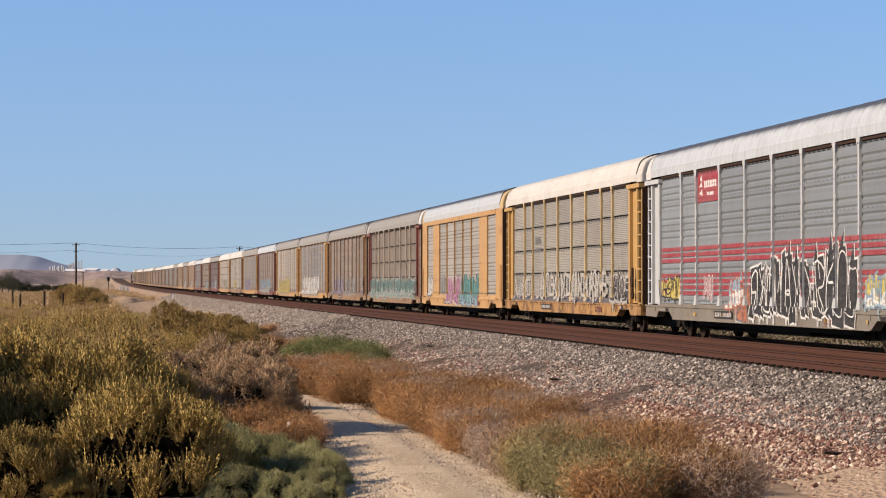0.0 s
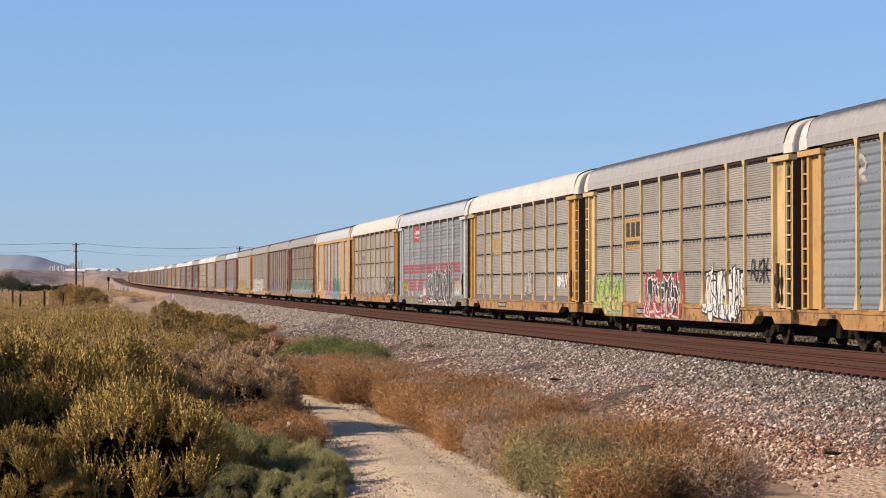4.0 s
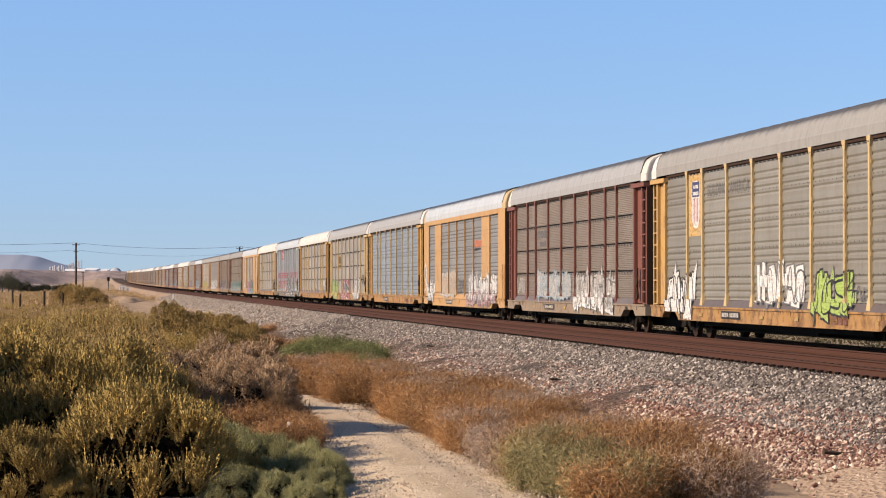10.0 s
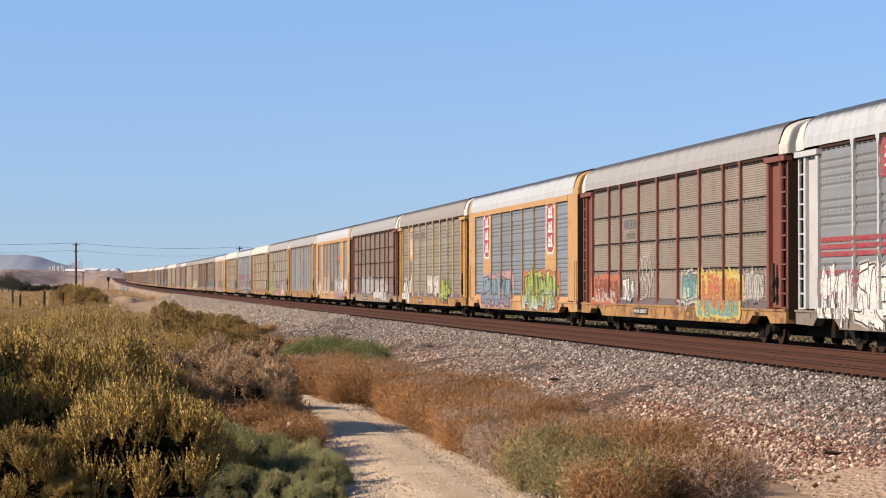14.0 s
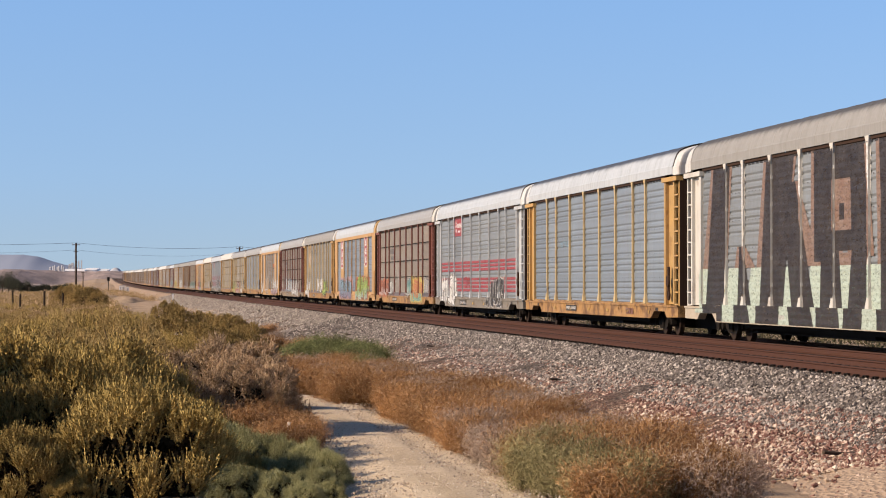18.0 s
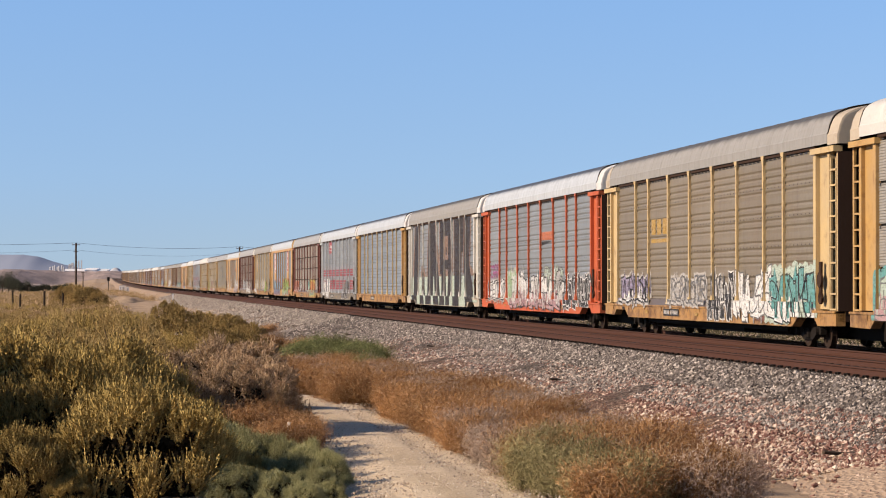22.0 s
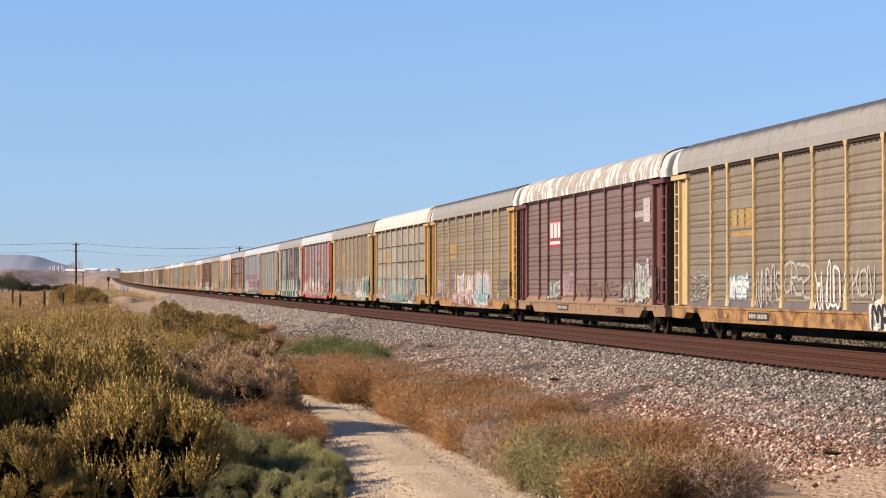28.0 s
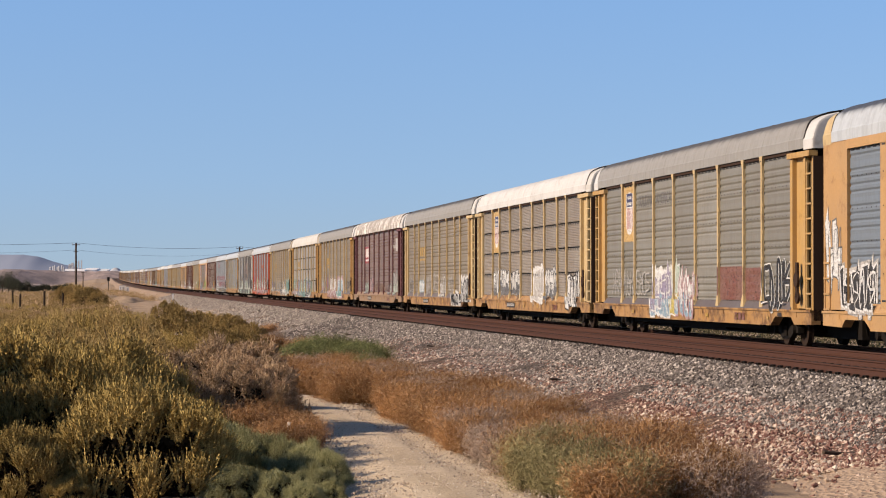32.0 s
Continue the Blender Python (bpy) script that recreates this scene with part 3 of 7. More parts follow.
def plume_meshes(seed, plumes, material, length=0.16, width=0.016, upright=0.7, stray=0.2, lumps=13, flat=0.8, inner=9000, segs=7, spray_of=9):
    """Meshes of one shrub of about unit height whose crown is made of upright leafy plumes on rounded lobes."""
    rng = np.random.default_rng(seed)
    k = lumps
    az = np.arange(k) * 2.39996 + rng.random(k) * 0.6
    el = np.sqrt((np.arange(k) + 0.5) / k)
    lobes = np.stack([np.cos(az) * el * 0.68, np.sin(az) * el * 0.68, (0.18 + 0.62 * np.sqrt(1.02 - el * el)) * flat / 0.8], -1)
    lobes = lobes * (0.82 + 0.34 * rng.random((k, 1)))
    skirt = np.stack([np.cos(np.arange(8) * 0.785) * 0.70, np.sin(np.arange(8) * 0.785) * 0.70, np.full(8, 0.10)], -1)
    lobes = np.concatenate([lobes, skirt])
    k = len(lobes)
    rad = 0.17 + 0.12 * rng.random(k)
    # tufts on the lobes, each a spray of plumes from one twig
    n = plumes // spray_of
    which = rng.integers(0, k, n)
    d = rng.normal(size=(n, 3)) * 0.75 + lobes[which] * (1.0, 1.0, 0.7) + (0, 0, 0.35)
    d /= np.linalg.norm(d, axis=1, keepdims=True)
    pos = lobes[which] + d * (rad[which] * (0.5 + 0.6 * rng.random(n) ** 0.6))[:, None]
    d, pos = np.repeat(d, spray_of, 0), np.repeat(pos, spray_of, 0)
    plumes = len(pos)
    pos = pos + rng.normal(size=(plumes, 3)) * 0.022
    pos[:, 2] = np.maximum(pos[:, 2], 0.01)
    way = d * (1 - upright) + np.array((0, 0, upright)) + rng.normal(size=(plumes, 3)) * stray
    way /= np.linalg.norm(way, axis=1, keepdims=True)
    long = length * (0.5 + 0.9 * rng.random(plumes))
    t = np.linspace(0, 1, segs + 1)
    sag = rng.normal(size=(plumes, 3)) * 0.10
    axis = pos[:, None] + way[:, None] * (t[None, :, None] * long[:, None, None]) + sag[:, None] * (t ** 2)[None, :, None] * long[:, None, None]
    # leaf pairs joined along each stalk, turned a little from pair to pair
    side = np.cross(np.repeat(way[:, None], segs, 1), rng.normal(size=(plumes, segs, 3)) * 0.7 + d[:, None] * 0.9)
    side /= np.linalg.norm(side, axis=2, keepdims=True) + 1e-9
    mid = axis[:, :-1] * 0.35 + axis[:, 1:] * 0.65
    wd = width * (1.15 - 0.75 * t[1:])[None, :, None] * (0.6 + 0.8 * rng.random((plumes, segs, 1)))
    lift = way[:, None] * (long[:, None, None] / segs) * 0.5
    pts = np.concatenate([axis, mid + side * wd + lift, mid - side * wd + lift], 1)
    m = 3 * segs + 1
    f = np.array([(j, segs + 1 + j, j + 1, 2 * segs + 1 + j) for j in range(segs)])
    faces = (f[None] + m * np.arange(plumes)[:, None, None]).reshape(-1, 4)
    pts = pts.reshape(-1, 3)
    fit = 1.0 / np.percentile(pts[:, 2], 99.5)
    pts, lobes = pts * fit, lobes * fit
    crown = bpy.data.meshes.new("crown")
    crown.from_pydata(pts.tolist(), [], faces.tolist())
    crown.materials.append(material)
    # near-black blades inside the lobes stand in for shade between the plumes
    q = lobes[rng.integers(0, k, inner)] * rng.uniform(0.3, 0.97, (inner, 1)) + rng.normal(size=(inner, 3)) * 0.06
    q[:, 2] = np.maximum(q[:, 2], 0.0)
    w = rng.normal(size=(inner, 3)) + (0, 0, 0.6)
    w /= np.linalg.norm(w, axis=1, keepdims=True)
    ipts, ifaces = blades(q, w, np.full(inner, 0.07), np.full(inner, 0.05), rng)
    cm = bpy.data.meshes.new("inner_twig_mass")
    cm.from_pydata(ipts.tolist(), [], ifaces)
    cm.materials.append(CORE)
    bm = bmesh.new()
    for i in range(k):
        tube(bm, (0.05 * math.cos(i), 0.05 * math.sin(i), -0.1), lobes[i] * 0.95, 0.02, 0.006, 5)
        for j in range(3):
            e = Vector(lobes[i]) + Vector(rng.normal(size=3)) * 0.11
            tube(bm, Vector(lobes[i]) * 0.7, (e.x, e.y, max(0.1, e.z)), 0.009, 0.003, 4)
    return crown, mesh_of(bm, "stem", TWIG), cm


def weed_meshes(seed, n, material):
    """Meshes of a rounded airy clump of fine dry weeds, about unit height."""
    rng = np.random.default_rng(seed)
    k = 22
    a = rng.random(k) * 6.283
    q = np.sqrt(rng.random(k)) * 0.55
    tops = np.stack([np.cos(a) * q, np.sin(a) * q, 0.55 + 0.4 * rng.random(k) * (1 - q * 0.5)], -1)
    which = rng.integers(0, k, n)
    t = rng.random(n) ** 0.7
    root = tops[which] * (0.85, 0.85, 0.0)
    pos = root + (tops[which] - root) * t[:, None] + rng.normal(size=(n, 3)) * (0.13, 0.13, 0.07) * (0.6 + 0.6 * t[:, None])
    pos[:, 2] = np.maximum(pos[:, 2], 0.0)
    way = rng.normal(size=(n, 3)) * 0.8 + (tops[which] - root) * 0.5 + (0, 0, 0.25)
    way /= np.linalg.norm(way, axis=1, keepdims=True)
    pts, faces = blades(pos, way, 0.04 + 0.07 * rng.random(n), 0.005 + 0.007 * rng.random(n), rng, True, pos * (1.6, 1.6, 0.8))
    me = bpy.data.meshes.new("crown")
    me.from_pydata(pts.tolist(), [], faces)
    me.materials.append(material)
    bm = bmesh.new()
    for i in range(k):
        e = tops[i]
        tube(bm, (e[0] * 0.55, e[1] * 0.55, -0.05), (e[0], e[1], e[2] * 0.9), 0.006, 0.002, 4)
    return me, mesh_of(bm, "stem", TWIG)


def plant(name, meshes, s, l, size, label, category, group, tall=1.0, turn=0.0):
    x, y = (float(v) for v in at(s, l))
    ob = new(name)
    ob.matrix_basis = pose(x, y, float(lie(s, l)) - 0.04, 0, 0, turn) @ Matrix.Diagonal((size, size, size * tall, 1))
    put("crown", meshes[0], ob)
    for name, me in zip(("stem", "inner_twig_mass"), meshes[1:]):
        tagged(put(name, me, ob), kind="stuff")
    return tagged(ob, label, category, group)


BIG_OLIVE = [plume_meshes(11 + i, 6300, OLIVE, 0.20, 0.020, 0.66, 0.18, spray_of=7) for i in range(3)]
BIG_DRY = [plume_meshes(21 + i, 8500, DRY, 0.10, 0.014, 0.45, 0.38, inner=4000) for i in range(2)]
MID_STRAW = [bush_meshes("bush", 31 + i, 3000, 9, STRAW, sprig=0.15, leaf=0.023, upright=0.4, flat=0.65, lumps=8) for i in range(2)]
MID_OLIVE = [bush_meshes("bush", 41 + i, 3000, 9, OLIVE, sprig=0.15, leaf=0.023, upright=0.45, flat=0.65, lumps=8) for i in range(2)]
MID_DRY = [bush_meshes("bush", 46, 3000, 9, DRY, sprig=0.10, leaf=0.023, upright=0.3, flat=0.65, lumps=8)]
FAR_STRAW = [bush_meshes("bush", 35 + i, 1300, 7, STRAW, sprig=0.13, leaf=0.034, upright=0.4, flat=0.65, lumps=8, inner=200) for i in range(2)]
FAR_OLIVE = [bush_meshes("bush", 37 + i, 1300, 7, OLIVE, sprig=0.13, leaf=0.034, upright=0.4, flat=0.65, lumps=8, inner=200) for i in range(2)]
FAR_DRY = [bush_meshes("bush", 39, 1300, 7, DRY, sprig=0.13, leaf=0.034, upright=0.3, flat=0.65, lumps=8, inner=200)]
MID_DARK = [bush_meshes("bush", 48 + i, 2400, 7, DARK_OLIVE, sprig=0.12, leaf=0.045, upright=0.45, flat=0.65, lumps=9) for i in range(2)]
BIG_SAGE = [plume_meshes(51 + i, 8000, SAGE, 0.20, 0.010, 0.66, 0.26, inner=3000, spray_of=5) for i in range(2)]
RUST_W = [weed_meshes(61 + i, 17000, RUST) for i in range(2)]
LILAC_W = [weed_meshes(71 + i, 17000, LILAC) for i in range(1)]
GREEN_W = [weed_meshes(81, 17000, GREEN)]
SAGE_W = [weed_meshes(91, 17000, DULL_OLIVE)]


def sl(x, y):
    """s and l of a spot given in plan, good near the camera."""
    c, w = math.cos(PSI0), math.sin(PSI0)
    return -x * w + y * c, x * c + y * w


rnd = random.Random(5)
FIELD = "scrub bushes beside the railway"


def shrub(kind, x, y, h, label, wide=1.0, name="bush"):
    """A shrub h metres high standing at x, y in plan."""
    s, l = sl(x, y)
    return plant(name, kind[rnd.randrange(len(kind))], s, l, h * wide, label, "bush", FIELD, 1 / wide, rnd.random() * 360)


def weeds(kind, s, l, h, label):
    return plant("weed_clump", kind[rnd.randrange(len(kind))], s, l, h * 1.05, label, "weeds", "weeds along the dirt road",
                 0.95, rnd.random() * 360)


OL = "yellow-green desert saltbush in dry sand"
DR = "brownish dry desert shrub beside the dirt road"
ST = "straw-coloured desert bush in the field"
SG = "grey-green low shrub beside the dirt road"
# large shrubs close to the camera
# the last three stand out of view, added to shade those beside them
for x, y, h, w in ((-7.27, 43.5, 2.1, 1), (-8.71, 45, 2.02, 1), (-5.78, 42.5, 2.07, 0.85), (-6.36, 41.5, 1.91, 0.85), (-4.36, 35.7, 1.65, 0.95), (-4.93, 36.6, 1.41, 0.8), (-3.96, 38.2, 1.07, 1), (-3.2, 36.6, 0.69, 1), (-2.79, 36.8, 0.42, 0.9), (-5.95, 34.9, 1.05, 0.95), (-4.16, 41.5, 1.08, 0.85), (-5.83, 46, 1.92, 0.8), (-3.75, 36.9, 0.9, 0.9), (-3.5, 35.9, 0.85, 1), (-5.27, 34.4, 0.36, 1.2), (-9.6, 42, 2.75, 1), (-9, 39, 2.5, 0.95), (-8.9, 36.4, 1.5, 1)):
    shrub(BIG_OLIVE, x, y, h, OL, w, "saltbush")
for x, y, h, w in ((-4.55, 51, 1.92, 0.9), (-3.97, 50, 1.84, 0.85), (-5.4, 52.5, 1.66, 0.85), (-3.55, 49, 1.53, 0.75), (-4.04, 47.5, 1.42, 0.8), (-4.71, 47, 1.36, 0.8), (-5.58, 50, 1.62, 0.75), (-3.18, 48.5, 0.99, 0.7), (-5.0, 58, 1.6, 0.9)):
    shrub(BIG_DRY, x, y, h, DR, w, "dry_shrub")
for x, y, h, w in ((-3.59, 40.5, 0.81, 0.95), (-3.08, 40, 0.7, 0.95), (-2.61, 39.8, 0.6, 0.9), (-2.12, 38.5, 0.63, 0.9), (-1.7, 37, 0.58, 0.85), (-2.21, 36.2, 0.59, 1), (-2.68, 37, 0.49, 1), (-1.83, 35.4, 0.5, 0.95), (-2.25, 34.4, 0.47, 1), (-1.55, 34.6, 0.36, 0.8), (-1.85, 33.6, 0.38, 1), (-2.85, 35.1, 0.5, 1.1), (-3.1, 34.9, 0.4, 1)):
    shrub(BIG_SAGE, x, y, h, SG, w, "sage_shrub")
for s, l, h in ((46, 2.9, 0.9), (44, 3.0, 0.8), (48, 2.7, 0.9), (42.5, 3.1, 0.8), (41, 3.0, 0.85), (43, 3.35, 0.7), (44.5, 3.4, 0.75), (40.5, 2.7, 0.8), (50, 2.9, 0.8), (45, 2.4, 0.9), (52, 3.0, 0.7)):
    weeds(RUST_W, s, l, h, "rust-brown dry weeds beside the dirt road")
for x, y, h, w in ((-17.4, 157, 2.0, 0.75), (-16.6, 155, 1.8, 0.75), (-13.4, 142, 1.5, 1.0), (-11.9, 138, 1.4, 1.05), (-12.6, 133, 1.1, 1.0), (-11.9, 126, 1.5, 1.0), (-10.6, 124, 1.5, 1.0), (-11.05, 119, 1.0, 1.1), (-9.4, 122, 1.2, 1.0), (-11.2, 105, 2.0, 0.85), (-9.0, 96, 1.55, 1.0), (-8.0, 92, 1.4, 1.0), (-8.75, 88, 1.2, 1.1), (-7.2, 90, 1.3, 1.0)):
    shrub(MID_DARK, x, y, h, "brownish green desert bush on the bank", w)
for k, (x, y, h, w) in enumerate(((-7.61, 58, 2.38, 0.8), (-9.07, 63, 2.41, 0.85), (-9.54, 60, 2.28, 0.85), (-6.88, 55, 2.14, 0.7), (-9.96, 58, 2.25, 0.85), (-8.21, 54, 2.07, 0.8))):
    shrub(MID_OLIVE if k % 3 == 1 else MID_STRAW, x, y, h, OL if k % 3 == 1 else ST, w)
# weeds between the dirt road and the bank
for s, l in ((62, 5.75), (64, 5.6), (66, 5.5), (68, 5.4), (70, 5.3), (66, 5.0), (72, 5.0)):
    weeds(RUST_W, s, l, 0.8, "rust-brown dry weeds beside the dirt road")
for i in range(190):
    s = 31 + 50 * (i / 190.0) ** 1.15 + rnd.uniform(-0.6, 0.6)
    inner = 6.15 if s < 62 else 5.7
    l = rnd.uniform(inner, 8.0 + (s - 31) * 0.12 if s < 39 else 9.0 if s < 60 else 8.4)
    pale = s < 38 and l < 7.0 and rnd.random() < 0.7
    kind, lab = (SAGE_W, "grey-green weeds beside the dirt road") if pale else \
        (LILAC_W, "greyish brown dry weeds beside the dirt road") if rnd.random() < (0.6 if l > 7.9 else 0.24) else \
        (RUST_W, "rust-brown dry weeds beside the dirt road")
    weeds(kind, s, l, rnd.uniform(0.7, 1.0), lab)
for i in range(20):
    s = rnd.uniform(76, 98)
    weeds(GREEN_W, s, rnd.uniform(6.8, 9.0), rnd.uniform(0.9, 1.25), "fresh green weeds at the foot of the bank")
for i in range(16):
    s = rnd.uniform(98, 150)
    weeds(LILAC_W if i % 3 else RUST_W, s, rnd.uniform(6.8, 9.2), rnd.uniform(0.6, 0.95), "greyish brown dry weeds at the foot of the bank")
# the open field to the side
for c, d, h in ((138, 340, 2.7), (150, 345, 3.0), (163, 335, 2.8), (178, 330, 2.6), (192, 320, 2.0), (128, 350, 2.2)):
    shrub(MID_DARK, (c - 784) / 4334 * d, d, h, "large dark brownish green bush on the plain", 0.9)
for i in range(330):
    d = 46 + 250 * (i / 330.0) ** 1.3
    x = -d * rnd.uniform(0.085, 0.20)
    s, l = sl(x, d)
    if l > 1.8 or (x > -6.0 and d < 66) or (d < 130 and rnd.random() < 0.3):
        continue
    u = rnd.random()
    if d < 120:
        kind = MID_STRAW if u < 0.55 else MID_DRY if u < 0.63 else MID_OLIVE
    else:
        kind = FAR_STRAW if u < 0.55 else FAR_DRY if u < 0.63 else FAR_OLIVE
    shrub(kind, x, d, rnd.uniform(0.9, 1.7) if d < 120 else rnd.uniform(0.6, 1.2), {0: ST, 1: DR, 2: OL}[0 if u < 0.55 else 1 if u < 0.63 else 2], rnd.uniform(0.9, 1.3))


def far_scrub(n, seed, material, d0, d1, label):
    rng = np.random.default_rng(seed)
    d = d0 * (d1 / d0) ** rng.random(n)
    x = d * rng.uniform(-0.24, -0.11, n)
    c, w = math.cos(PSI0), math.sin(PSI0)
    s, l = -x * w + d * c, x * c + d * w
    ok = (l < 2) | (s > 420)
    s, l = s[ok], l[ok]
    X, Y = at(s, l)
    Zb = lie(s, l)
    k = 60
    m = len(s)
    h = rng.uniform(0.4, 1.1, m)
    off = rng.normal(size=(m, k, 3))
    off[..., 2] = np.abs(off[..., 2]) * 0.6
    pos = np.stack([X, Y, Zb], -1)[:, None] + off * (h * 0.55)[:, None, None]
    way = off + rng.normal(size=off.shape) * 0.6 + (0, 0, 0.7)
    way /= np.linalg.norm(way, axis=2, keepdims=True)
    pts, faces = blades(pos.reshape(-1, 3), way.reshape(-1, 3), np.repeat(h * 0.2, k), np.repeat(h * 0.07, k), rng)
    me = bpy.data.meshes.new("far_scrub")
    me.from_pydata(pts.tolist(), [], faces)
    me.materials.append(material)
    tagged(new("far_scrub", me), label, "scrub", kind="stuff")


def under_scrub(n, seed, material, label):
    """Low scrub on the far side of the line."""
    rng = np.random.default_rng(seed)
    s, l = 60 * 8 ** rng.random(n), rng.uniform(25, 75, n)
    X, Y = at(s, l)
    k = 36
    h = rng.uniform(0.3, 0.8, n)
    off = rng.normal(size=(n, k, 3))
    off[..., 2] = np.abs(off[..., 2]) * 0.6
    pos = np.stack([X, Y, lie(s, l)], -1)[:, None] + off * (h * 0.55)[:, None, None]
    way = off + rng.normal(size=off.shape) * 0.6 + (0, 0, 0.7)
    way /= np.linalg.norm(way, axis=2, keepdims=True)
    pts, faces = blades(pos.reshape(-1, 3), way.reshape(-1, 3), np.repeat(h * 0.2, k), np.repeat(h * 0.10, k), rng)
    me = bpy.data.meshes.new("low_scrub")
    me.from_pydata(pts.tolist(), [], faces)
    me.materials.append(material)
    tagged(new("low_scrub", me), label, "scrub", kind="stuff")


under_scrub(8000, 9, DULL_SCRUB, "olive scrub beyond the railway embankment")
far_scrub(5500, 3, STRAW, 140, 900, "distant straw-coloured scrub across the plain")
far_scrub(3000, 4, DRY, 200, 1400, "distant brownish scrub across the plain")

# ---------------------------------------------------------------- the train: covered car carriers
HALF = 13.85                     # half the body's length
PITCH = 28.6
PANEL_X = 11.9
POSTS = (9.05, 7.1, 4.25, 1.42, -1.42, -4.25, -7.1, -9.05)
SIDE = 1.46                      # plane of the panels
Z_PANEL, Z_EAVE, Z_TOP = 1.02, 5.10, 6.14
ROOF_LINE = [(1.535, 5.10), (1.54, 5.35), (1.52, 5.385), (1.475, 5.57), (1.41, 5.73), (1.36, 5.80), (1.28, 5.865), (1.17, 5.925), (1.02, 5.985), (0.85, 6.03),
             (0.5, 6.09), (0.0, Z_TOP)]
ROOF_LINE = ROOF_LINE + [(-y, z) for y, z in ROOF_LINE[-2::-1]]
_cache = {}


def cached(key, make):
    if key not in _cache:
        _cache[key] = make()
    return _cache[key]


def corrugated(w, h, period, depth, material):
    """A sheet w wide (x, centred), h high (z up from 0), ribs along x, facing +y."""
    def make():
        zs, ys = [], []
        n = max(1, int(h / period))
        q = h / n
        for i in range(n):
            if period > 0.15 and i % 5 == 4:        # a plain strip at each seam of the sheets
                steps = ((0.0, depth), (0.5, depth * 0.8))
            elif period > 0.15:
                steps = ((0.0, depth), (0.22, 0.0), (0.32, -depth * 0.2), (0.60, depth))
            else:
                steps = ((0.0, 0), (0.30, 0), (0.50, depth), (0.85, depth))
            for a, y in steps:
                zs.append((i + a) * q)
                ys.append(y)
        zs.append(h)
        ys.append(0)
        X = np.array([[-w / 2, w / 2]] * len(zs))
        Z = np.array(zs)[:, None].repeat(2, 1)
        Y = np.array(ys)[:, None].repeat(2, 1)
        return grid_mesh("side_panel", X[:, ::-1], Y, Z, material, smooth=False)
    return cached(("corr", round(w, 3), round(h, 3), period, depth, material.name), make)


def post_mesh(w, material, z1, deep=0.07):
    """A side post with gusset at the head and a flared foot, standing on z = 0 of the sill."""
    def make():
        bm = bmesh.new()
        box(bm, -w / 2, w / 2, 0, deep, 0.35, z1 - 0.25)
        for a, b, sgn in ((z1 - 0.25, z1, 1), (0.0, 0.35, -1)):
            za, zb = (a, b) if sgn > 0 else (b, a)
            v = [bm.verts.new(p) for p in ((-w / 2, 0, za), (w / 2, 0, za), (w / 2, deep, za), (-w / 2, deep, za),
                                           (-w * 1.3, 0, zb), (w * 1.3, 0, zb), (w * 1.3, 0.085 if sgn > 0 else 0.10, zb), (-w * 1.3, 0.085 if sgn > 0 else 0.10, zb))]
            for f in ((0, 1, 2, 3), (4, 7, 6, 5), (0, 4, 5, 1), (1, 5, 6, 2), (2, 6, 7, 3), (3, 7, 4, 0)):
                bm.faces.new([v[i] for i in f])
        for k in range(5):
            z = 0.6 + k * (z1 - 1.2) / 4
            box(bm, -w * 0.75, w * 0.75, 0.0, 0.05, z - 0.05, z + 0.05)
        return mesh_of(bm, "side_post", material)
    return cached(("post", w, material.name, round(z1, 3), deep), make)


def roof_mesh(material):
    def make():
        xs, sc = [], []
        n, half = 20, HALF - 0.72
        for i in range(n + 1):
            x = -half + 0.04 + (2 * half - 0.08) * i / n
            for dx, k in ((-0.04, 0.0), (-0.02, 0.006), (0.02, 0.006), (0.04, 0.0)):
                xs.append(x + dx)
                sc.append(k)
        P = np.array(ROOF_LINE)
        K = np.array(sc)[:, None]
        X = np.array(xs)[:, None] + 0 * P[None, :, 0]
        return grid_mesh("roof", X, P[None, :, 0] * (1 + K / 1.5), Z_EAVE + (P[None, :, 1] - Z_EAVE) * (1 + K / 0.9), material, smooth=False)
    return cached(("roof", material.name), make)


def box_mesh(name, dims, material):
    def make():
        bm = bmesh.new()
        box(bm, *dims)
        return mesh_of(bm, name, material)
    return cached((name, dims, material.name), make)


def sill_mesh(material):
    """The side sill, deeper between the trucks' bolsters."""
    def make():
        bm = bmesh.new()
        half = [(HALF, 0.98), (HALF, 0.62), (12.3, 0.60), (12.0, 0.79), (10.5, 0.79), (10.0, 0.55)]
        prism(bm, half + [(-x, z) for x, z in half[::-1]], "y", 1.30, 1.54)
        box(bm, -HALF, HALF, 1.28, 1.575, 0.93, 0.985)
        box(bm, -10.0, 10.0, 1.30, 1.565, 0.55, 0.575)
        for i in range(11):
            x = -12.5 + i * 2.5
            box(bm, x - 0.03, x + 0.03, 1.30, 1.555, 0.80, 0.95)
        return mesh_of(bm, "side_sill", material)
    return cached(("sill", material.name), make)


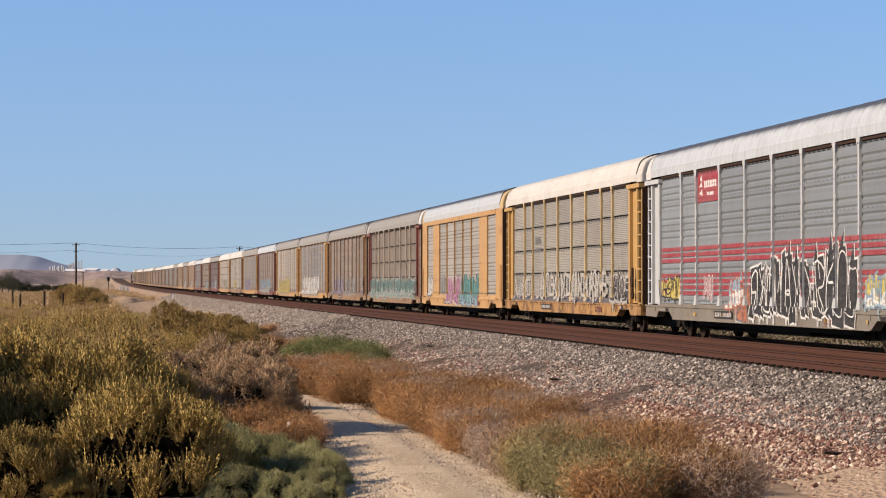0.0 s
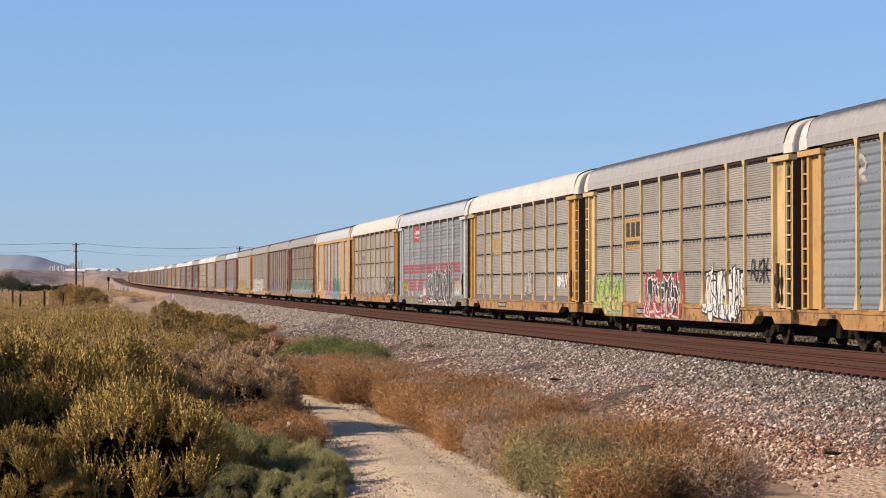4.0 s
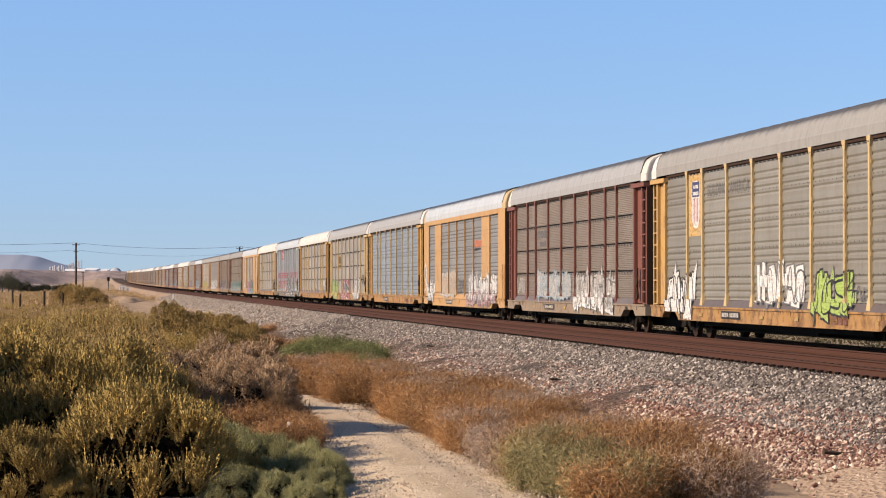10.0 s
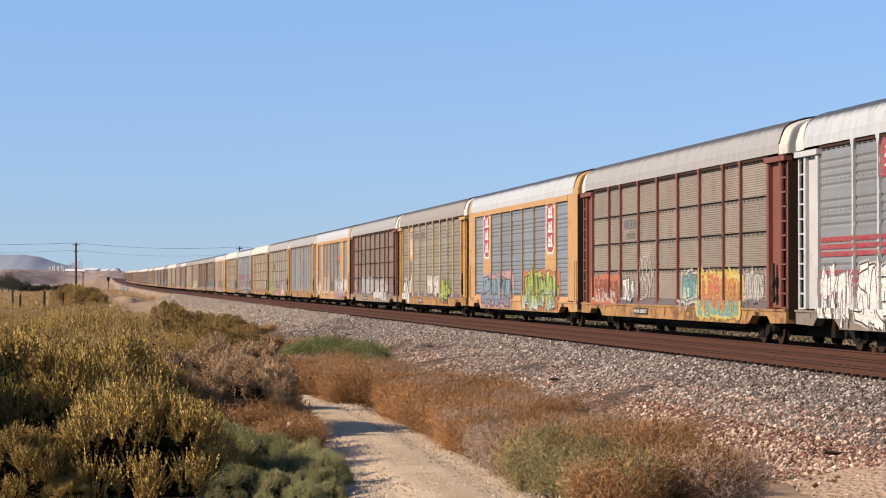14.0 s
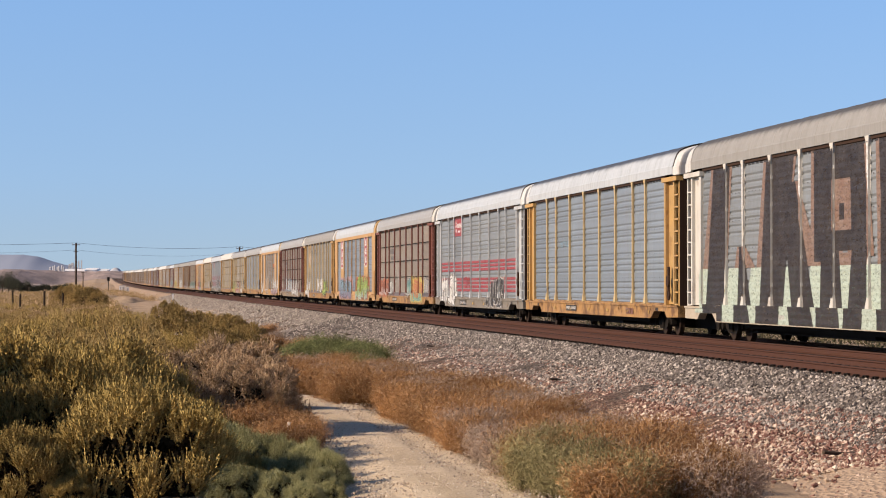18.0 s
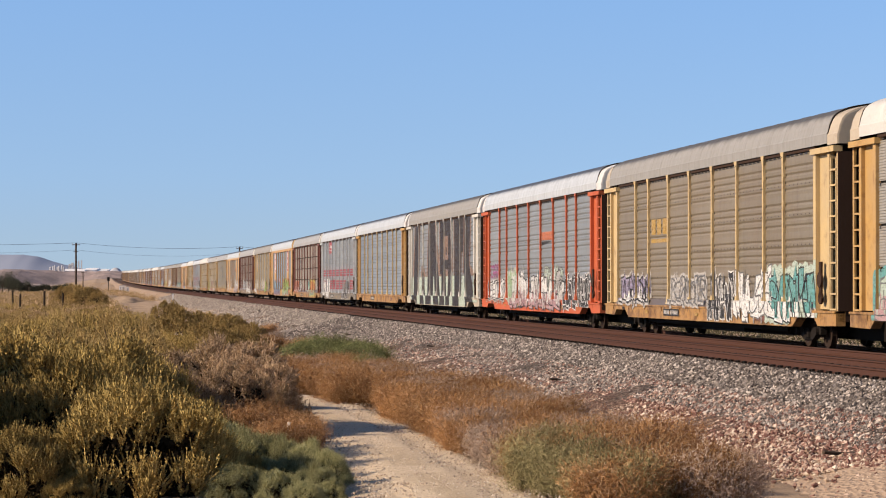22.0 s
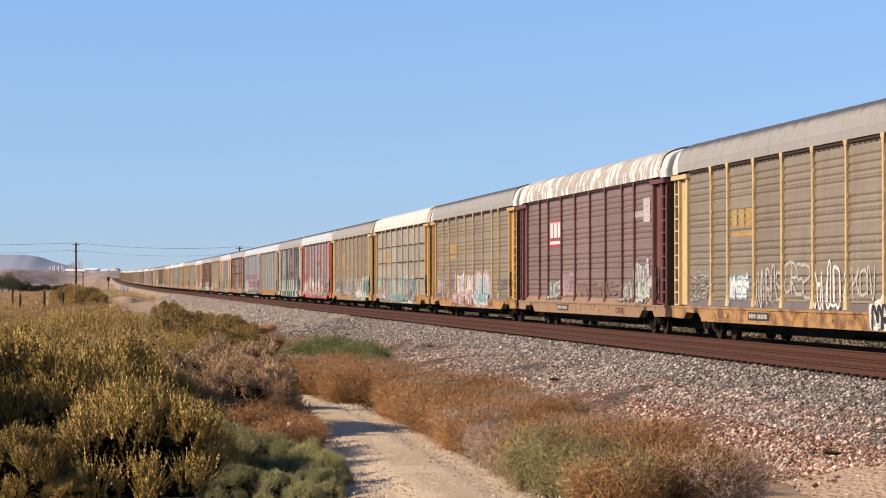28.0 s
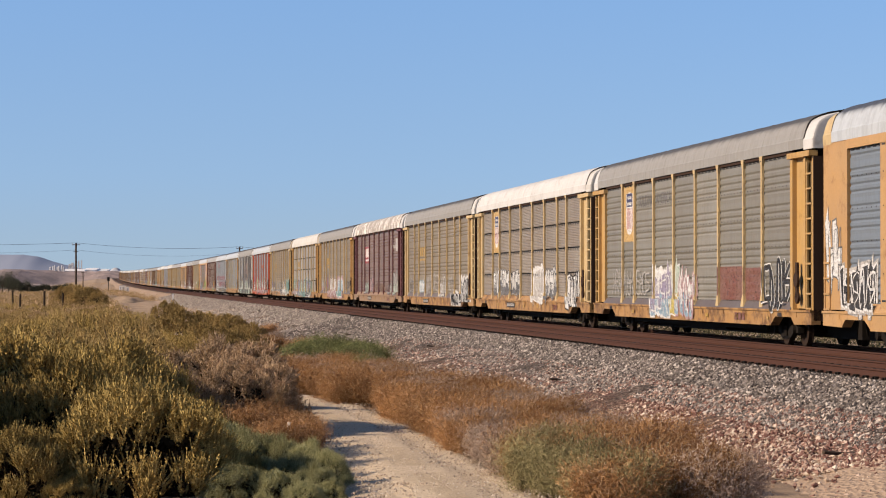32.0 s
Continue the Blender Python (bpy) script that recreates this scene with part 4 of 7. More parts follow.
def end_parts(material, flush):
    """The wide corner plate with its stiffeners, x from 0 (panel edge) to 1.95 (end), as (name, mesh)."""
    h = Z_EAVE - Z_PANEL
    if flush:
        return [("corner_plate", box_mesh("corner_plate", (0, 1.94, -0.10, 0.06, 0, h), material)),
                ("corner_return", box_mesh("corner_return", (1.94, 1.96, -0.4, 0.055, -0.3, h - 0.05), END_STEEL))]
    return [("corner_plate", box_mesh("corner_plate", (0.22, 1.15, -0.14, -0.05, 0, h - 0.2), material)),
            ("corner_stile", box_mesh("corner_stile", (0, 0.22, -0.1, 0.07, -0.05, h - 0.2), material)),
            ("corner_stile", box_mesh("corner_stile", (1.15, 1.33, -0.1, 0.05, 0, h - 0.2), material)),
            ("corner_header", box_mesh("corner_header", (-0.1, 1.93, -0.1, 0.13, h - 0.22, h - 0.08), material)),
            ("corner_edge", box_mesh("corner_edge", (1.83, 1.92, -0.06, 0.02, -0.3, h - 0.22), material)),
            ("corner_return", box_mesh("corner_return", (1.92, 1.95, -0.4, 0.015, -0.3, h - 0.23), END_STEEL))]


def ladder_mesh(material, h):
    def make():
        bm = bmesh.new()
        box(bm, -0.24, -0.19, 0, 0.05, 0, h)
        box(bm, 0.19, 0.24, 0, 0.05, 0, h)
        n = int(h / 0.38)
        for i in range(n):
            z = 0.15 + i * 0.38
            box(bm, -0.24, 0.24, 0.035, 0.065, z, z + 0.045)
        return mesh_of(bm, "ladder", material)
    return cached(("ladder", material.name, h), make)


def end_wall_mesh(material):
    def make():
        bm = bmesh.new()
        box(bm, -0.05, 0.05, -1.38, 1.38, 0.75, 5.4)
        prism(bm, [(0.05, -1.3), (0.11, -1.25), (0.11, -0.75), (0.05, -0.7), (0.05, -0.3), (0.11, -0.25), (0.11, 0.25), (0.05, 0.3),
                   (0.05, 0.7), (0.11, 0.75), (0.11, 1.25), (0.05, 1.3), (0.02, 1.3), (0.02, -1.3)], "z", 0.9, 5.35)
        return mesh_of(bm, "end_door", material)
    return cached(("endwall", material.name), make)


def hood_mesh(material):
    """The bent sheet that slopes down from the roof to the end, x = 0 at the roof, 0.75 at the end."""
    def make():
        P = np.array(ROOF_LINE)
        rows = [(0.0, 0.996, 0.994), (0.02, 0.996, 0.994), (0.70, 0.992, 0.985), (0.79, 0.985, 0.97), (0.80, 0.955, 0.93), (0.78, 0.02, 0.05)]
        X = np.array([r[0] for r in rows])[:, None] + 0 * P[None, :, 0]
        Y = np.array([r[1] for r in rows])[:, None] * P[None, :, 0]
        Zc = Z_EAVE - 0.04 + np.array([r[2] for r in rows])[:, None] * (P[None, :, 1] - Z_EAVE)
        return grid_mesh("roof_end_hood", X, Y, Zc, material, smooth=False)
    return cached(("hood", material.name), make)


def seal_mesh():
    """The dark rubber strip over the joint between roof and hood."""
    def make():
        P = np.array(ROOF_LINE[1:-1])
        rows = [(-0.02, 0.99, 0.99), (-0.018, 1.002, 1.002), (0.018, 1.001, 0.999), (0.022, 0.985, 0.985)]
        X = np.array([r[0] for r in rows])[:, None] + 0 * P[None, :, 0] + 0.16 * (P[None, :, 1] - 5.6)
        Y = np.array([r[1] for r in rows])[:, None] * P[None, :, 0]
        Zc = Z_EAVE + np.array([r[2] for r in rows])[:, None] * (P[None, :, 1] - Z_EAVE)
        return grid_mesh("roof_seal", X, Y, Zc, SOOT, smooth=False)
    return cached("seal", make)


def skirt_mesh(material, top):
    """The sloping ledge between panels and sill."""
    def make():
        bm = bmesh.new()
        prism(bm, [(1.40, top), (1.465, top), (1.565, 0.985), (1.40, 0.985)], "x", -PANEL_X - 0.1, PANEL_X + 0.1)
        return mesh_of(bm, "skirt", material)
    return cached(("skirt", material.name, top), make)


def wheel_mesh():
    def make():
        bm = bmesh.new()
        for y0, y1 in ((0.68, 0.82), (-0.82, -0.68)):
            for a, b, r in ((y0, y1, 0.42), (y0 - 0.03 if y0 < 0 else y0 - 0.0, y0 + 0.03, 0.45)):
                tube(bm, (0, a, 0), (0, b, 0), r, r, 20)
        tube(bm, (0, -1.0, 0), (0, 1.0, 0), 0.085, 0.085, 10)
        for sgn in (-1, 1):
            for k in range(3):
                a = k * 2.094
                box(bm, 0.2 * math.cos(a) - 0.03, 0.2 * math.cos(a) + 0.03, sgn * 0.75 - 0.09, sgn * 0.75 + 0.09,
                    0.2 * math.sin(a) - 0.03, 0.2 * math.sin(a) + 0.03)
        return mesh_of(bm, "wheelset", WHEEL)
    return cached("wheel", make)


def truck_mesh():
    def make():
        bm = bmesh.new()
        for sgn in (-1, 1):
            y0, y1 = sorted((sgn * 0.93, sgn * 1.08))
            prism(bm, [(-1.15, 0.50), (-1.15, 0.36), (-0.72, 0.36), (-0.42, 0.22), (0.42, 0.22), (0.72, 0.36), (1.15, 0.36), (1.15, 0.50), (0.55, 0.74),
                       (-0.55, 0.74)], "y", y0, y1)
            tube(bm, (0.87, sgn * 1.0, 0.43), (0.87, sgn * 1.16, 0.43), 0.13, 0.11, 10)
            tube(bm, (-0.87, sgn * 1.0, 0.43), (-0.87, sgn * 1.16, 0.43), 0.13, 0.11, 10)
            for k in (-0.14, 0.0, 0.14):
                tube(bm, (k, sgn * 1.1, 0.27), (k, sgn * 1.1, 0.55), 0.06, 0.06, 8)
        box(bm, -0.22, 0.22, -1.05, 1.05, 0.42, 0.68)
        return mesh_of(bm, "truck_frame", SOOT)
    return cached("truck", make)


def deck_mesh():
    def make():
        bm = bmesh.new()
        box(bm, -HALF, HALF, -1.40, 1.29, 0.86, 0.98)
        box(bm, -HALF - 0.2, HALF + 0.2, -0.28, 0.28, 0.24, 0.86)
        # long dark side sheets added to stand for the shade under the car
        box(bm, -8.3, 8.3, 1.08, 1.16, 0.40, 0.62)
        tube(bm, (-8.3, 1.0, 0.30), (8.3, 1.0, 0.30), 0.022, 0.022, 6)
        box(bm, -8.3, 8.3, -1.16, -1.08, 0.34, 0.62)
        box(bm, -3.2, 1.8, 0.5, 1.0, 0.32, 0.8)
        for x in (-9.9, 9.9):
            box(bm, x - 0.25, x + 0.25, -1.28, 1.28, 0.66, 0.86)
        for i in range(7):
            x = -7.5 + i * 2.5
            box(bm, x - 0.08, x + 0.08, -1.28, 1.28, 0.70, 0.86)
        return mesh_of(bm, "underframe", SOOT)
    return cached("deck", make)


def coupler_mesh():
    def make():
        bm = bmesh.new()
        box(bm, -0.6, 0.0, -0.1, 0.1, 0.55, 0.80)
        box(bm, 0.0, 0.32, -0.17, 0.17, 0.52, 0.84)
        tube(bm, (-0.2, 0.45, 0.75), (0.3, 0.25, 0.35), 0.035, 0.03, 6)
        return mesh_of(bm, "coupler", SOOT)
    return cached("coupler", make)


def far_side_mesh(material):
    """The side away from the camera, one sheet with posts."""
    def make():
        bm = bmesh.new()
        box(bm, -HALF, HALF, -1.46, -1.40, 1.0, Z_EAVE + 0.05)
        box(bm, -HALF, HALF, -1.50, -1.30, 0.55, 1.0)
        return mesh_of(bm, "far_side_wall", material)
    return cached(("far", material.name), make)


def far_post_mesh(material):
    return box_mesh("far_side_post", (-0.07, 0.07, -1.53, -1.46, 0.95, Z_EAVE), material)


WHEELS = []
LEDGE = set()                    # cars with a sloping ledge over the sill


def build_car(n, posts, panel, roof, rows=1, period=0.19, flush=False, sill=None, cap=None, fine=True, label=""):
    """One covered car carrier, x towards its front, +y its near side. n counts from the car in view first."""
    car = new("autorack_car")
    tagged(car, label or "covered railway car carrier with ribbed steel sides", "railway car", "cars of the freight train")
    sill = sill or posts
    if sill in (YELLOW, PALE_YELLOW):
        sill = SILL_YELLOW
    top = Z_EAVE - Z_PANEL
    flip = Matrix.Rotation(math.pi, 4, "Z")
    put("roof", roof_mesh(roof), car)
    put("underframe", deck_mesh(), car)
    put("side_sill", sill_mesh(sill), car)
    put("far_side_wall", far_side_mesh(panel), car)
    if fine:
        for x in POSTS:
            put("far_side_post", far_post_mesh(posts), car, Matrix.Translation((x, 0, 0)))
    for sgn in (-1, 1):
        turn = Matrix.Identity(4) if sgn > 0 else flip
        put("end_door", end_wall_mesh(END_STEEL), car, Matrix.Translation((sgn * (HALF - 0.42), 0, 0)) @ turn)
        put("roof_end_hood", hood_mesh(cap or roof), car, Matrix.Translation((sgn * (HALF - 0.73), 0, 0)) @ turn)
        put("roof_seal", seal_mesh(), car, Matrix.Translation((sgn * (HALF - 0.66), 0, 0)) @ turn)
        put("coupler", coupler_mesh(), car, Matrix.Translation((sgn * (HALF + 0.12), 0, 0)) @ turn)
        mirror = Matrix.Translation((sgn * PANEL_X, SIDE, Z_PANEL)) @ Matrix.Diagonal((sgn, 1, 1, 1))
        for name, me in end_parts(BROWN_RED if n == -3 else posts, flush):
            put(name, me, car, mirror)
        if fine:
            lx = sgn * (PANEL_X + 1.58)
            put("ladder", ladder_mesh(posts, 3.9 if not flush else 1.7), car, Matrix.Translation((lx, SIDE - 0.02 + (0.06 if flush else 0), 0.85)))
        tr = put("truck_frame", truck_mesh(), car, Matrix.Translation((sgn * 9.9, 0, 0)))
        for ax in (-0.87, 0.87):
            w = put("wheelset", wheel_mesh(), tr, Matrix.Translation((ax, 0, 0.43)))
            WHEELS.append((w, ax))
    # near side: bays of ribbed sheets between posts
    if flush:
        edges = [(PANEL_X - 0.05, 9.35), (7.0, 4.25), (4.25, 1.42), (1.42, -1.42), (-1.42, -4.25), (-4.25, -7.0), (-9.35, -PANEL_X + 0.05)]
        bars = ((4.25, 0.09), (1.42, 0.09), (-1.42, 0.09), (-4.25, 0.09))
        for x0, x1 in ((9.35, 7.0), (-7.0, -9.35)):
            put("wide_post", box_mesh("wide_post", (-1.175, 1.175, -0.06, 0.06, 0, top), posts), car,
                Matrix.Translation(((x0 + x1) / 2, SIDE, Z_PANEL)))
        put("top_rail", box_mesh("top_rail", (-PANEL_X, PANEL_X, -0.05, 0.075, top - 0.22, top), posts), car, Matrix.Translation((0, SIDE, Z_PANEL)))
    else:
        xs = (PANEL_X,) + POSTS + (-PANEL_X,)
        edges = list(zip(xs[:-1], xs[1:]))
        bars = tuple((x, 0.125) for x in POSTS)
        # dark steel instead of the post colour paints in the shadow line under the eave
        put("top_rail", box_mesh("top_rail", (-PANEL_X, PANEL_X, -0.06, 0.03, top - 0.085, top - 0.005), END_STEEL), car,
            Matrix.Translation((0, SIDE, Z_PANEL)))
    for x, w in bars:
        put("side_post", post_mesh(w, PALE_YELLOW if posts is YELLOW else posts, top - (0.1 if flush else 0.0), 0.07 if fine else 0.025), car, Matrix.Translation((x, SIDE - 0.005, Z_PANEL)))
    ledge = not flush and n not in (0, 2, 3, 9, 10, 11, 12, 14)
    if ledge:
        LEDGE.add(car.name)
    # the ledge's dark tone stands for the panel metal in shade
    put("skirt", skirt_mesh(sill if not ledge or n in (16, 18) else G_DARK, 1.18 if flush or ledge else 1.05), car)
    zp = Z_PANEL + (0.17 if flush or ledge else 0.04)
    hrow = (Z_EAVE - 0.10 - zp) / rows
    for a, b in edges:
        w = abs(a - b) - 0.02
        for r in range(rows):
            z = zp + r * hrow
            put("side_panel", corrugated(w, hrow - (0.058 if rows > 1 else 0), period, 0.02 if rows > 1 else 0.024, panel), car,
                Matrix.Translation(((a + b) / 2, SIDE - (0.022 if rows > 1 else 0.026), z)))
    # black sheet added behind the panels in place of the car's shaded inside
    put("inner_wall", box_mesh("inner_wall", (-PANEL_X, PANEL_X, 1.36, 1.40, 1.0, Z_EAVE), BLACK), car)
    return car


CARS = {}
NEAR = {
    # n: posts, panels, roof, rows, rib spacing, flush, sill, corner sheets, label
    -4: (OLD_YELLOW, G_DUST, ROOF_GREY, 1, 0.19, False, None, ROOF_GREY, "weathered yellow car carrier with a grey roof and sprayed tags"),
    -3: (CREAM, G_DUST, ROOF_GREY, 4, 0.062, False, OLD_YELLOW, ROOF_WHITE, "dusty brown car carrier with pale posts and sprayed tags"),
    -2: (ORANGE_YELLOW, G_LIGHT, ROOF_GALV, 1, 0.17, True, None, PALE_YELLOW, "flush-sided orange-yellow car carrier with grey ribbed panels"),
    -1: (YELLOW, G_LIGHT, ROOF_CREAM, 4, 0.062, False, None, ROOF_CREAM, "yellow car carrier with a cream roof and light ribbed panels"),
    0: (BARE, G_STEEL, ROOF_GALV, 1, 0.19, False, SILL_GREY, ROOF_WHITE, "silver car carrier with red stripes and large sprayed lettering"),
    1: (YELLOW, G_LIGHT, ROOF_CREAM, 4, 0.062, False, None, ROOF_CREAM, "yellow car carrier with a cream roof and a yellow emblem"),
    2: (PALE_YELLOW, G_LIGHT, ROOF_SILVER, 4, 0.062, False, SILL_YELLOW, ROOF_CREAM, "yellow car carrier with dusty ribbed panels and colourful tags"),
    3: (YELLOW, G_BLUE, ROOF_SILVER, 1, 0.21, False, None, ROOF_WHITE, "bright yellow car carrier with clean blue-grey panels"),
    4: (ORANGE_YELLOW, G_GREY, ROOF_GALV, 1, 0.17, True, None, PALE_YELLOW, "flush-sided orange-yellow car carrier with white sprayed tags"),
    5: (BROWN_RED, G_DUST, ROOF_SILVER, 4, 0.062, False, SILL_BROWN, WHITE, "brown-red car carrier with pale ribbed panels and white tags"),
    6: (YELLOW, G_OLIVE, ROOF_GREY, 1, 0.19, False, None, ROOF_WHITE, "yellow car carrier with a shield emblem and white tags"),
    7: (ORANGE_YELLOW, G_BLUE, ROOF_GALV, 1, 0.17, True, None, YELLOW, "flush-sided yellow car carrier with red emblems and bright tags"),
    8: (BROWN_RED, G_TAN, ROOF_SILVER, 4, 0.062, False, SILL_YELLOW, WHITE, "brown-red car carrier with pale panels and faded tags"),
    9: (BARE, G_STEEL, ROOF_GALV, 1, 0.19, False, SILL_GREY, ROOF_WHITE, "silver car carrier with red stripes and white tags"),
    10: (YELLOW, G_BLUE, ROOF_GALV, 1, 0.19, False, None, ROOF_WHITE, "yellow car carrier with clean grey panels"),
    11: (WHITE, G_STEEL, ROOF_GREY, 1, 0.19, False, CREAM, ROOF_WHITE, "white car carrier covered by huge dark sprayed letters"),
    12: (ORANGE, G_STEEL, ROOF_GALV, 1, 0.19, False, None, ROOF_WHITE, "orange-red car carrier with white sprayed tags"),
    13: (PALE_YELLOW, G_BROWN, ROOF_GREY, 1, 0.19, False, SILL_YELLOW, CREAM, "pale yellow car carrier with dusty panels and tags"),
    14: (YELLOW, G_LIGHT, ROOF_CREAM, 4, 0.062, False, None, CREAM, "yellow car carrier with a cream roof and teal tags"),
    15: (YELLOW, G_BROWN, ROOF_GREY, 1, 0.19, False, SILL_YELLOW, ROOF_WHITE, "yellow car carrier with dusty panels and white and blue tags"),
    16: (MAROON, G_MAROON, ROOF_PEEL, 1, 0.19, False, OLD_YELLOW, ROOF_WHITE, "maroon car carrier with a peeling roof and faded tags"),
    17: (PALE_YELLOW, G_BROWN, ROOF_GREY, 1, 0.19, False, SILL_YELLOW, ROOF_CREAM, "yellow car carrier with dusty panels and outline tags"),
    18: (PALE_YELLOW, G_TAN, ROOF_WHITE, 4, 0.062, False, SILL_YELLOW, ROOF_CREAM, "yellow car carrier with a white roof and white tags"),
    19: (YELLOW, G_OLIVE, ROOF_GREY, 1, 0.19, False, None, ROOF_WHITE, "yellow car carrier with a shield emblem and colourful tags"),
    20: (ORANGE_YELLOW, G_BLUE, ROOF_GALV, 1, 0.17, True, None, PALE_YELLOW, "flush-sided orange-yellow car carrier with dark tags"),
}
for n, (posts, panel, roof, rows, period, flush, sill, cap, label) in NEAR.items():
    CARS[n] = build_car(n, posts, panel, roof, rows, period, flush, sill, cap, True, label)
rc = random.Random(8)
for n in range(-34, -4):
    posts = rc.choice((OLD_YELLOW, OLD_YELLOW, BROWN_RED, OLD_YELLOW, ORANGE_YELLOW, OLD_YELLOW))
    panel = rc.choice((G_DUST, G_DUST, G_LIGHT, G_DUST, G_GREY))
    roof = ROOF_WHITE if n in (-10, -12, -18, -19, -24) else rc.choice((ROOF_GREY, ROOF_GREY, ROOF_GALV, ROOF_CREAM))
    if n in (-11,):
        posts, panel, roof = BROWN_RED, G_DARK, ROOF_GREY
    CARS[n] = build_car(n, posts, panel, roof, 4 if n in (-12, -11, -10) else 1, 0.19, False, None, None, False,
                        "weathered car carrier with ribbed sides far along the train")


# ---------------------------------------------------------------- locomotives at the head
def build_locomotive(material, label):
    loco = new("locomotive")
    bm = bmesh.new()
    prism(bm, [(-0.95, 1.3), (0.95, 1.3), (0.95, 3.9), (0.7, 4.35), (-0.7, 4.35), (-0.95, 3.9)], "x", -10.2, 6.0)
    part("hood", bm, material, loco)
    bm = bmesh.new()
    prism(bm, [(-1.5, 1.3), (1.5, 1.3), (1.5, 3.9), (1.1, 4.5), (-1.1, 4.5), (-1.5, 3.9)], "x", 6.0, 8.6)
    part("cab", bm, material, loco)
    bm = bmesh.new()
    prism(bm, [(-1.2, 1.3), (1.2, 1.3), (1.2, 2.7), (0.9, 3.0), (-0.9, 3.0), (-1.2, 2.7)], "x", 8.6, 10.6)
    part("nose", bm, material, loco)
    for x in (6.7, 7.9):
        bm = bmesh.new()
        box(bm, x - 0.4, x + 0.4, 1.5, 1.53, 2.9, 3.6)
        part("window", bm, BLACK, loco)
    bm = bmesh.new()
    box(bm, -10.9, 11.1, -1.5, 1.5, 1.05, 1.3)
    part("walkway", bm, SOOT, loco)
    bm = bmesh.new()
    prism(bm, [(-3.6, 0.45), (3.6, 0.45), (4.0, 1.05), (-4.0, 1.05)], "y", -1.3, 1.3)
    part("fuel_tank", bm, SOOT, loco)
    for x in (-8.2, -5.0):
        bm = bmesh.new()
        tube(bm, (x, 0, 4.3), (x, 0, 4.6), 0.7, 0.7, 14)
        part("fan", bm, SOOT, loco)
    for sgn in (-1, 1):
        put("truck_frame", truck_mesh(), loco, Matrix.Translation((sgn * 7.0, 0, 0)) @ Matrix.Diagonal((1.6, 1, 1.2, 1)))
    return tagged(loco, label, "locomotive", "locomotives of the freight train")


CARS[-35] = build_locomotive(SILVER, "pale grey diesel locomotive at the train's head")
CARS[-36] = build_locomotive(BROWN_RED, "dark diesel locomotive leading the train")


# ---------------------------------------------------------------- distance
def far_xy(col, d):
    """Plan x of a sight line by its bearing column, at d metres ahead."""
    return (col - 784) / 4334.0 * d


def ridge_material():
    m = Mat("haze_pinkish_badland", 0.95)
    v = m.coords()
    a, b = m.noise(v, 0.006, 6, 0.65), m.noise(v, 0.05, 6, 0.75)
    # pinkish rock tones, lightened to carry the distant haze
    base = m.ramp(a, [(0.3, (0.27, 0.215, 0.20, 1)), (0.55, (0.34, 0.265, 0.24, 1)), (0.75, (0.39, 0.31, 0.28, 1))])
    base = m.mix(m.ramp(b, [(0.42, (0, 0, 0, 1)), (0.6, (0.75, 0.75, 0.75, 1))]), base, (0.17, 0.14, 0.13, 1))
    return m.color(base).bump(b, 0.8, 3.0).m


def ridge(d, depth, top, x0, x1, seed, material, name, label):
    """A long low escarpment across the view."""
    xs = np.linspace(x0, x1, 160)
    u = np.linspace(0, 1, 26)
    Xr, U = np.meshgrid(xs, u, indexing="ij")
    gully = vnoise(Xr / 55 + seed, seed + 0 * Xr) * 0.55 + vnoise(Xr / 19, seed + 3 + 0 * Xr) * 0.3
    face = np.clip(U * 2.4 - gully * 0.9, 0, 1)
    face = face * face * (3 - 2 * face)
    crest = top * (0.82 + 0.26 * vnoise(Xr / 240, seed + 9 + 0 * Xr))
    Zr = -4 + (crest + 4) * face + (vnoise(Xr / 12, U * 9) - 0.5) * 1.5
    tagged(new(name, grid_mesh(name, Xr, d + depth * U, Zr, material)), label, "hill", kind="structure")


RIDGE = ridge_material()
ridge(2300, 420, 18.5, -900, 700, 2.0, RIDGE, "backdrop_ridge", "low pinkish eroded ridge beyond the plain")
ridge(1500, 260, 3.2, -560, 420, 7.0, RIDGE, "backdrop_rise", "low tan rise in the distance")


def mountain():
    m = Mat("haze_blue_mountain", 1.0)
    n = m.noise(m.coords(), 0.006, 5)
    # pale blue of the haze in front is mixed into the base colour
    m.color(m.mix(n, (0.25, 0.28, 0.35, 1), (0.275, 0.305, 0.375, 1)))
    xs = np.linspace(-1500, -560, 120)
    u = np.linspace(0, 1, 12)
    Xr, U = np.meshgrid(xs, u, indexing="ij")
    c = far_xy(np.array([-400.0, -150, 0, 35, 60, 85, 110, 150, 200]), 4700)
    h = np.interp(Xr, c, [35.0, 58, 63, 64, 58.5, 50, 43, 35, 24]) + (vnoise(Xr / 26, 4.0 + 0 * Xr) - 0.5) * 3
    Zr = -10 + (h + 10) * np.sin(U * math.pi / 2) + (vnoise(Xr / 60, U * 4) - 0.5) * 1.2 * (1 - U)
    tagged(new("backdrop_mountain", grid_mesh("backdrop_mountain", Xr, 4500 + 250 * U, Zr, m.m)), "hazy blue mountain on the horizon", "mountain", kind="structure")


mountain()
PLANT_WHITE = plain("white_sheet_metal", (0.88, 0.87, 0.85, 1), 0.5)
# concrete lightened in colour to imitate haze over the far works
HAZE_GREY = plain("haze_lightened_concrete", (0.47, 0.465, 0.48, 1), 0.8)
PLANT_GREY = plain("pale_concrete", (0.36, 0.35, 0.36, 1), 0.8)
DP = 2560.0
ZP = 17.0


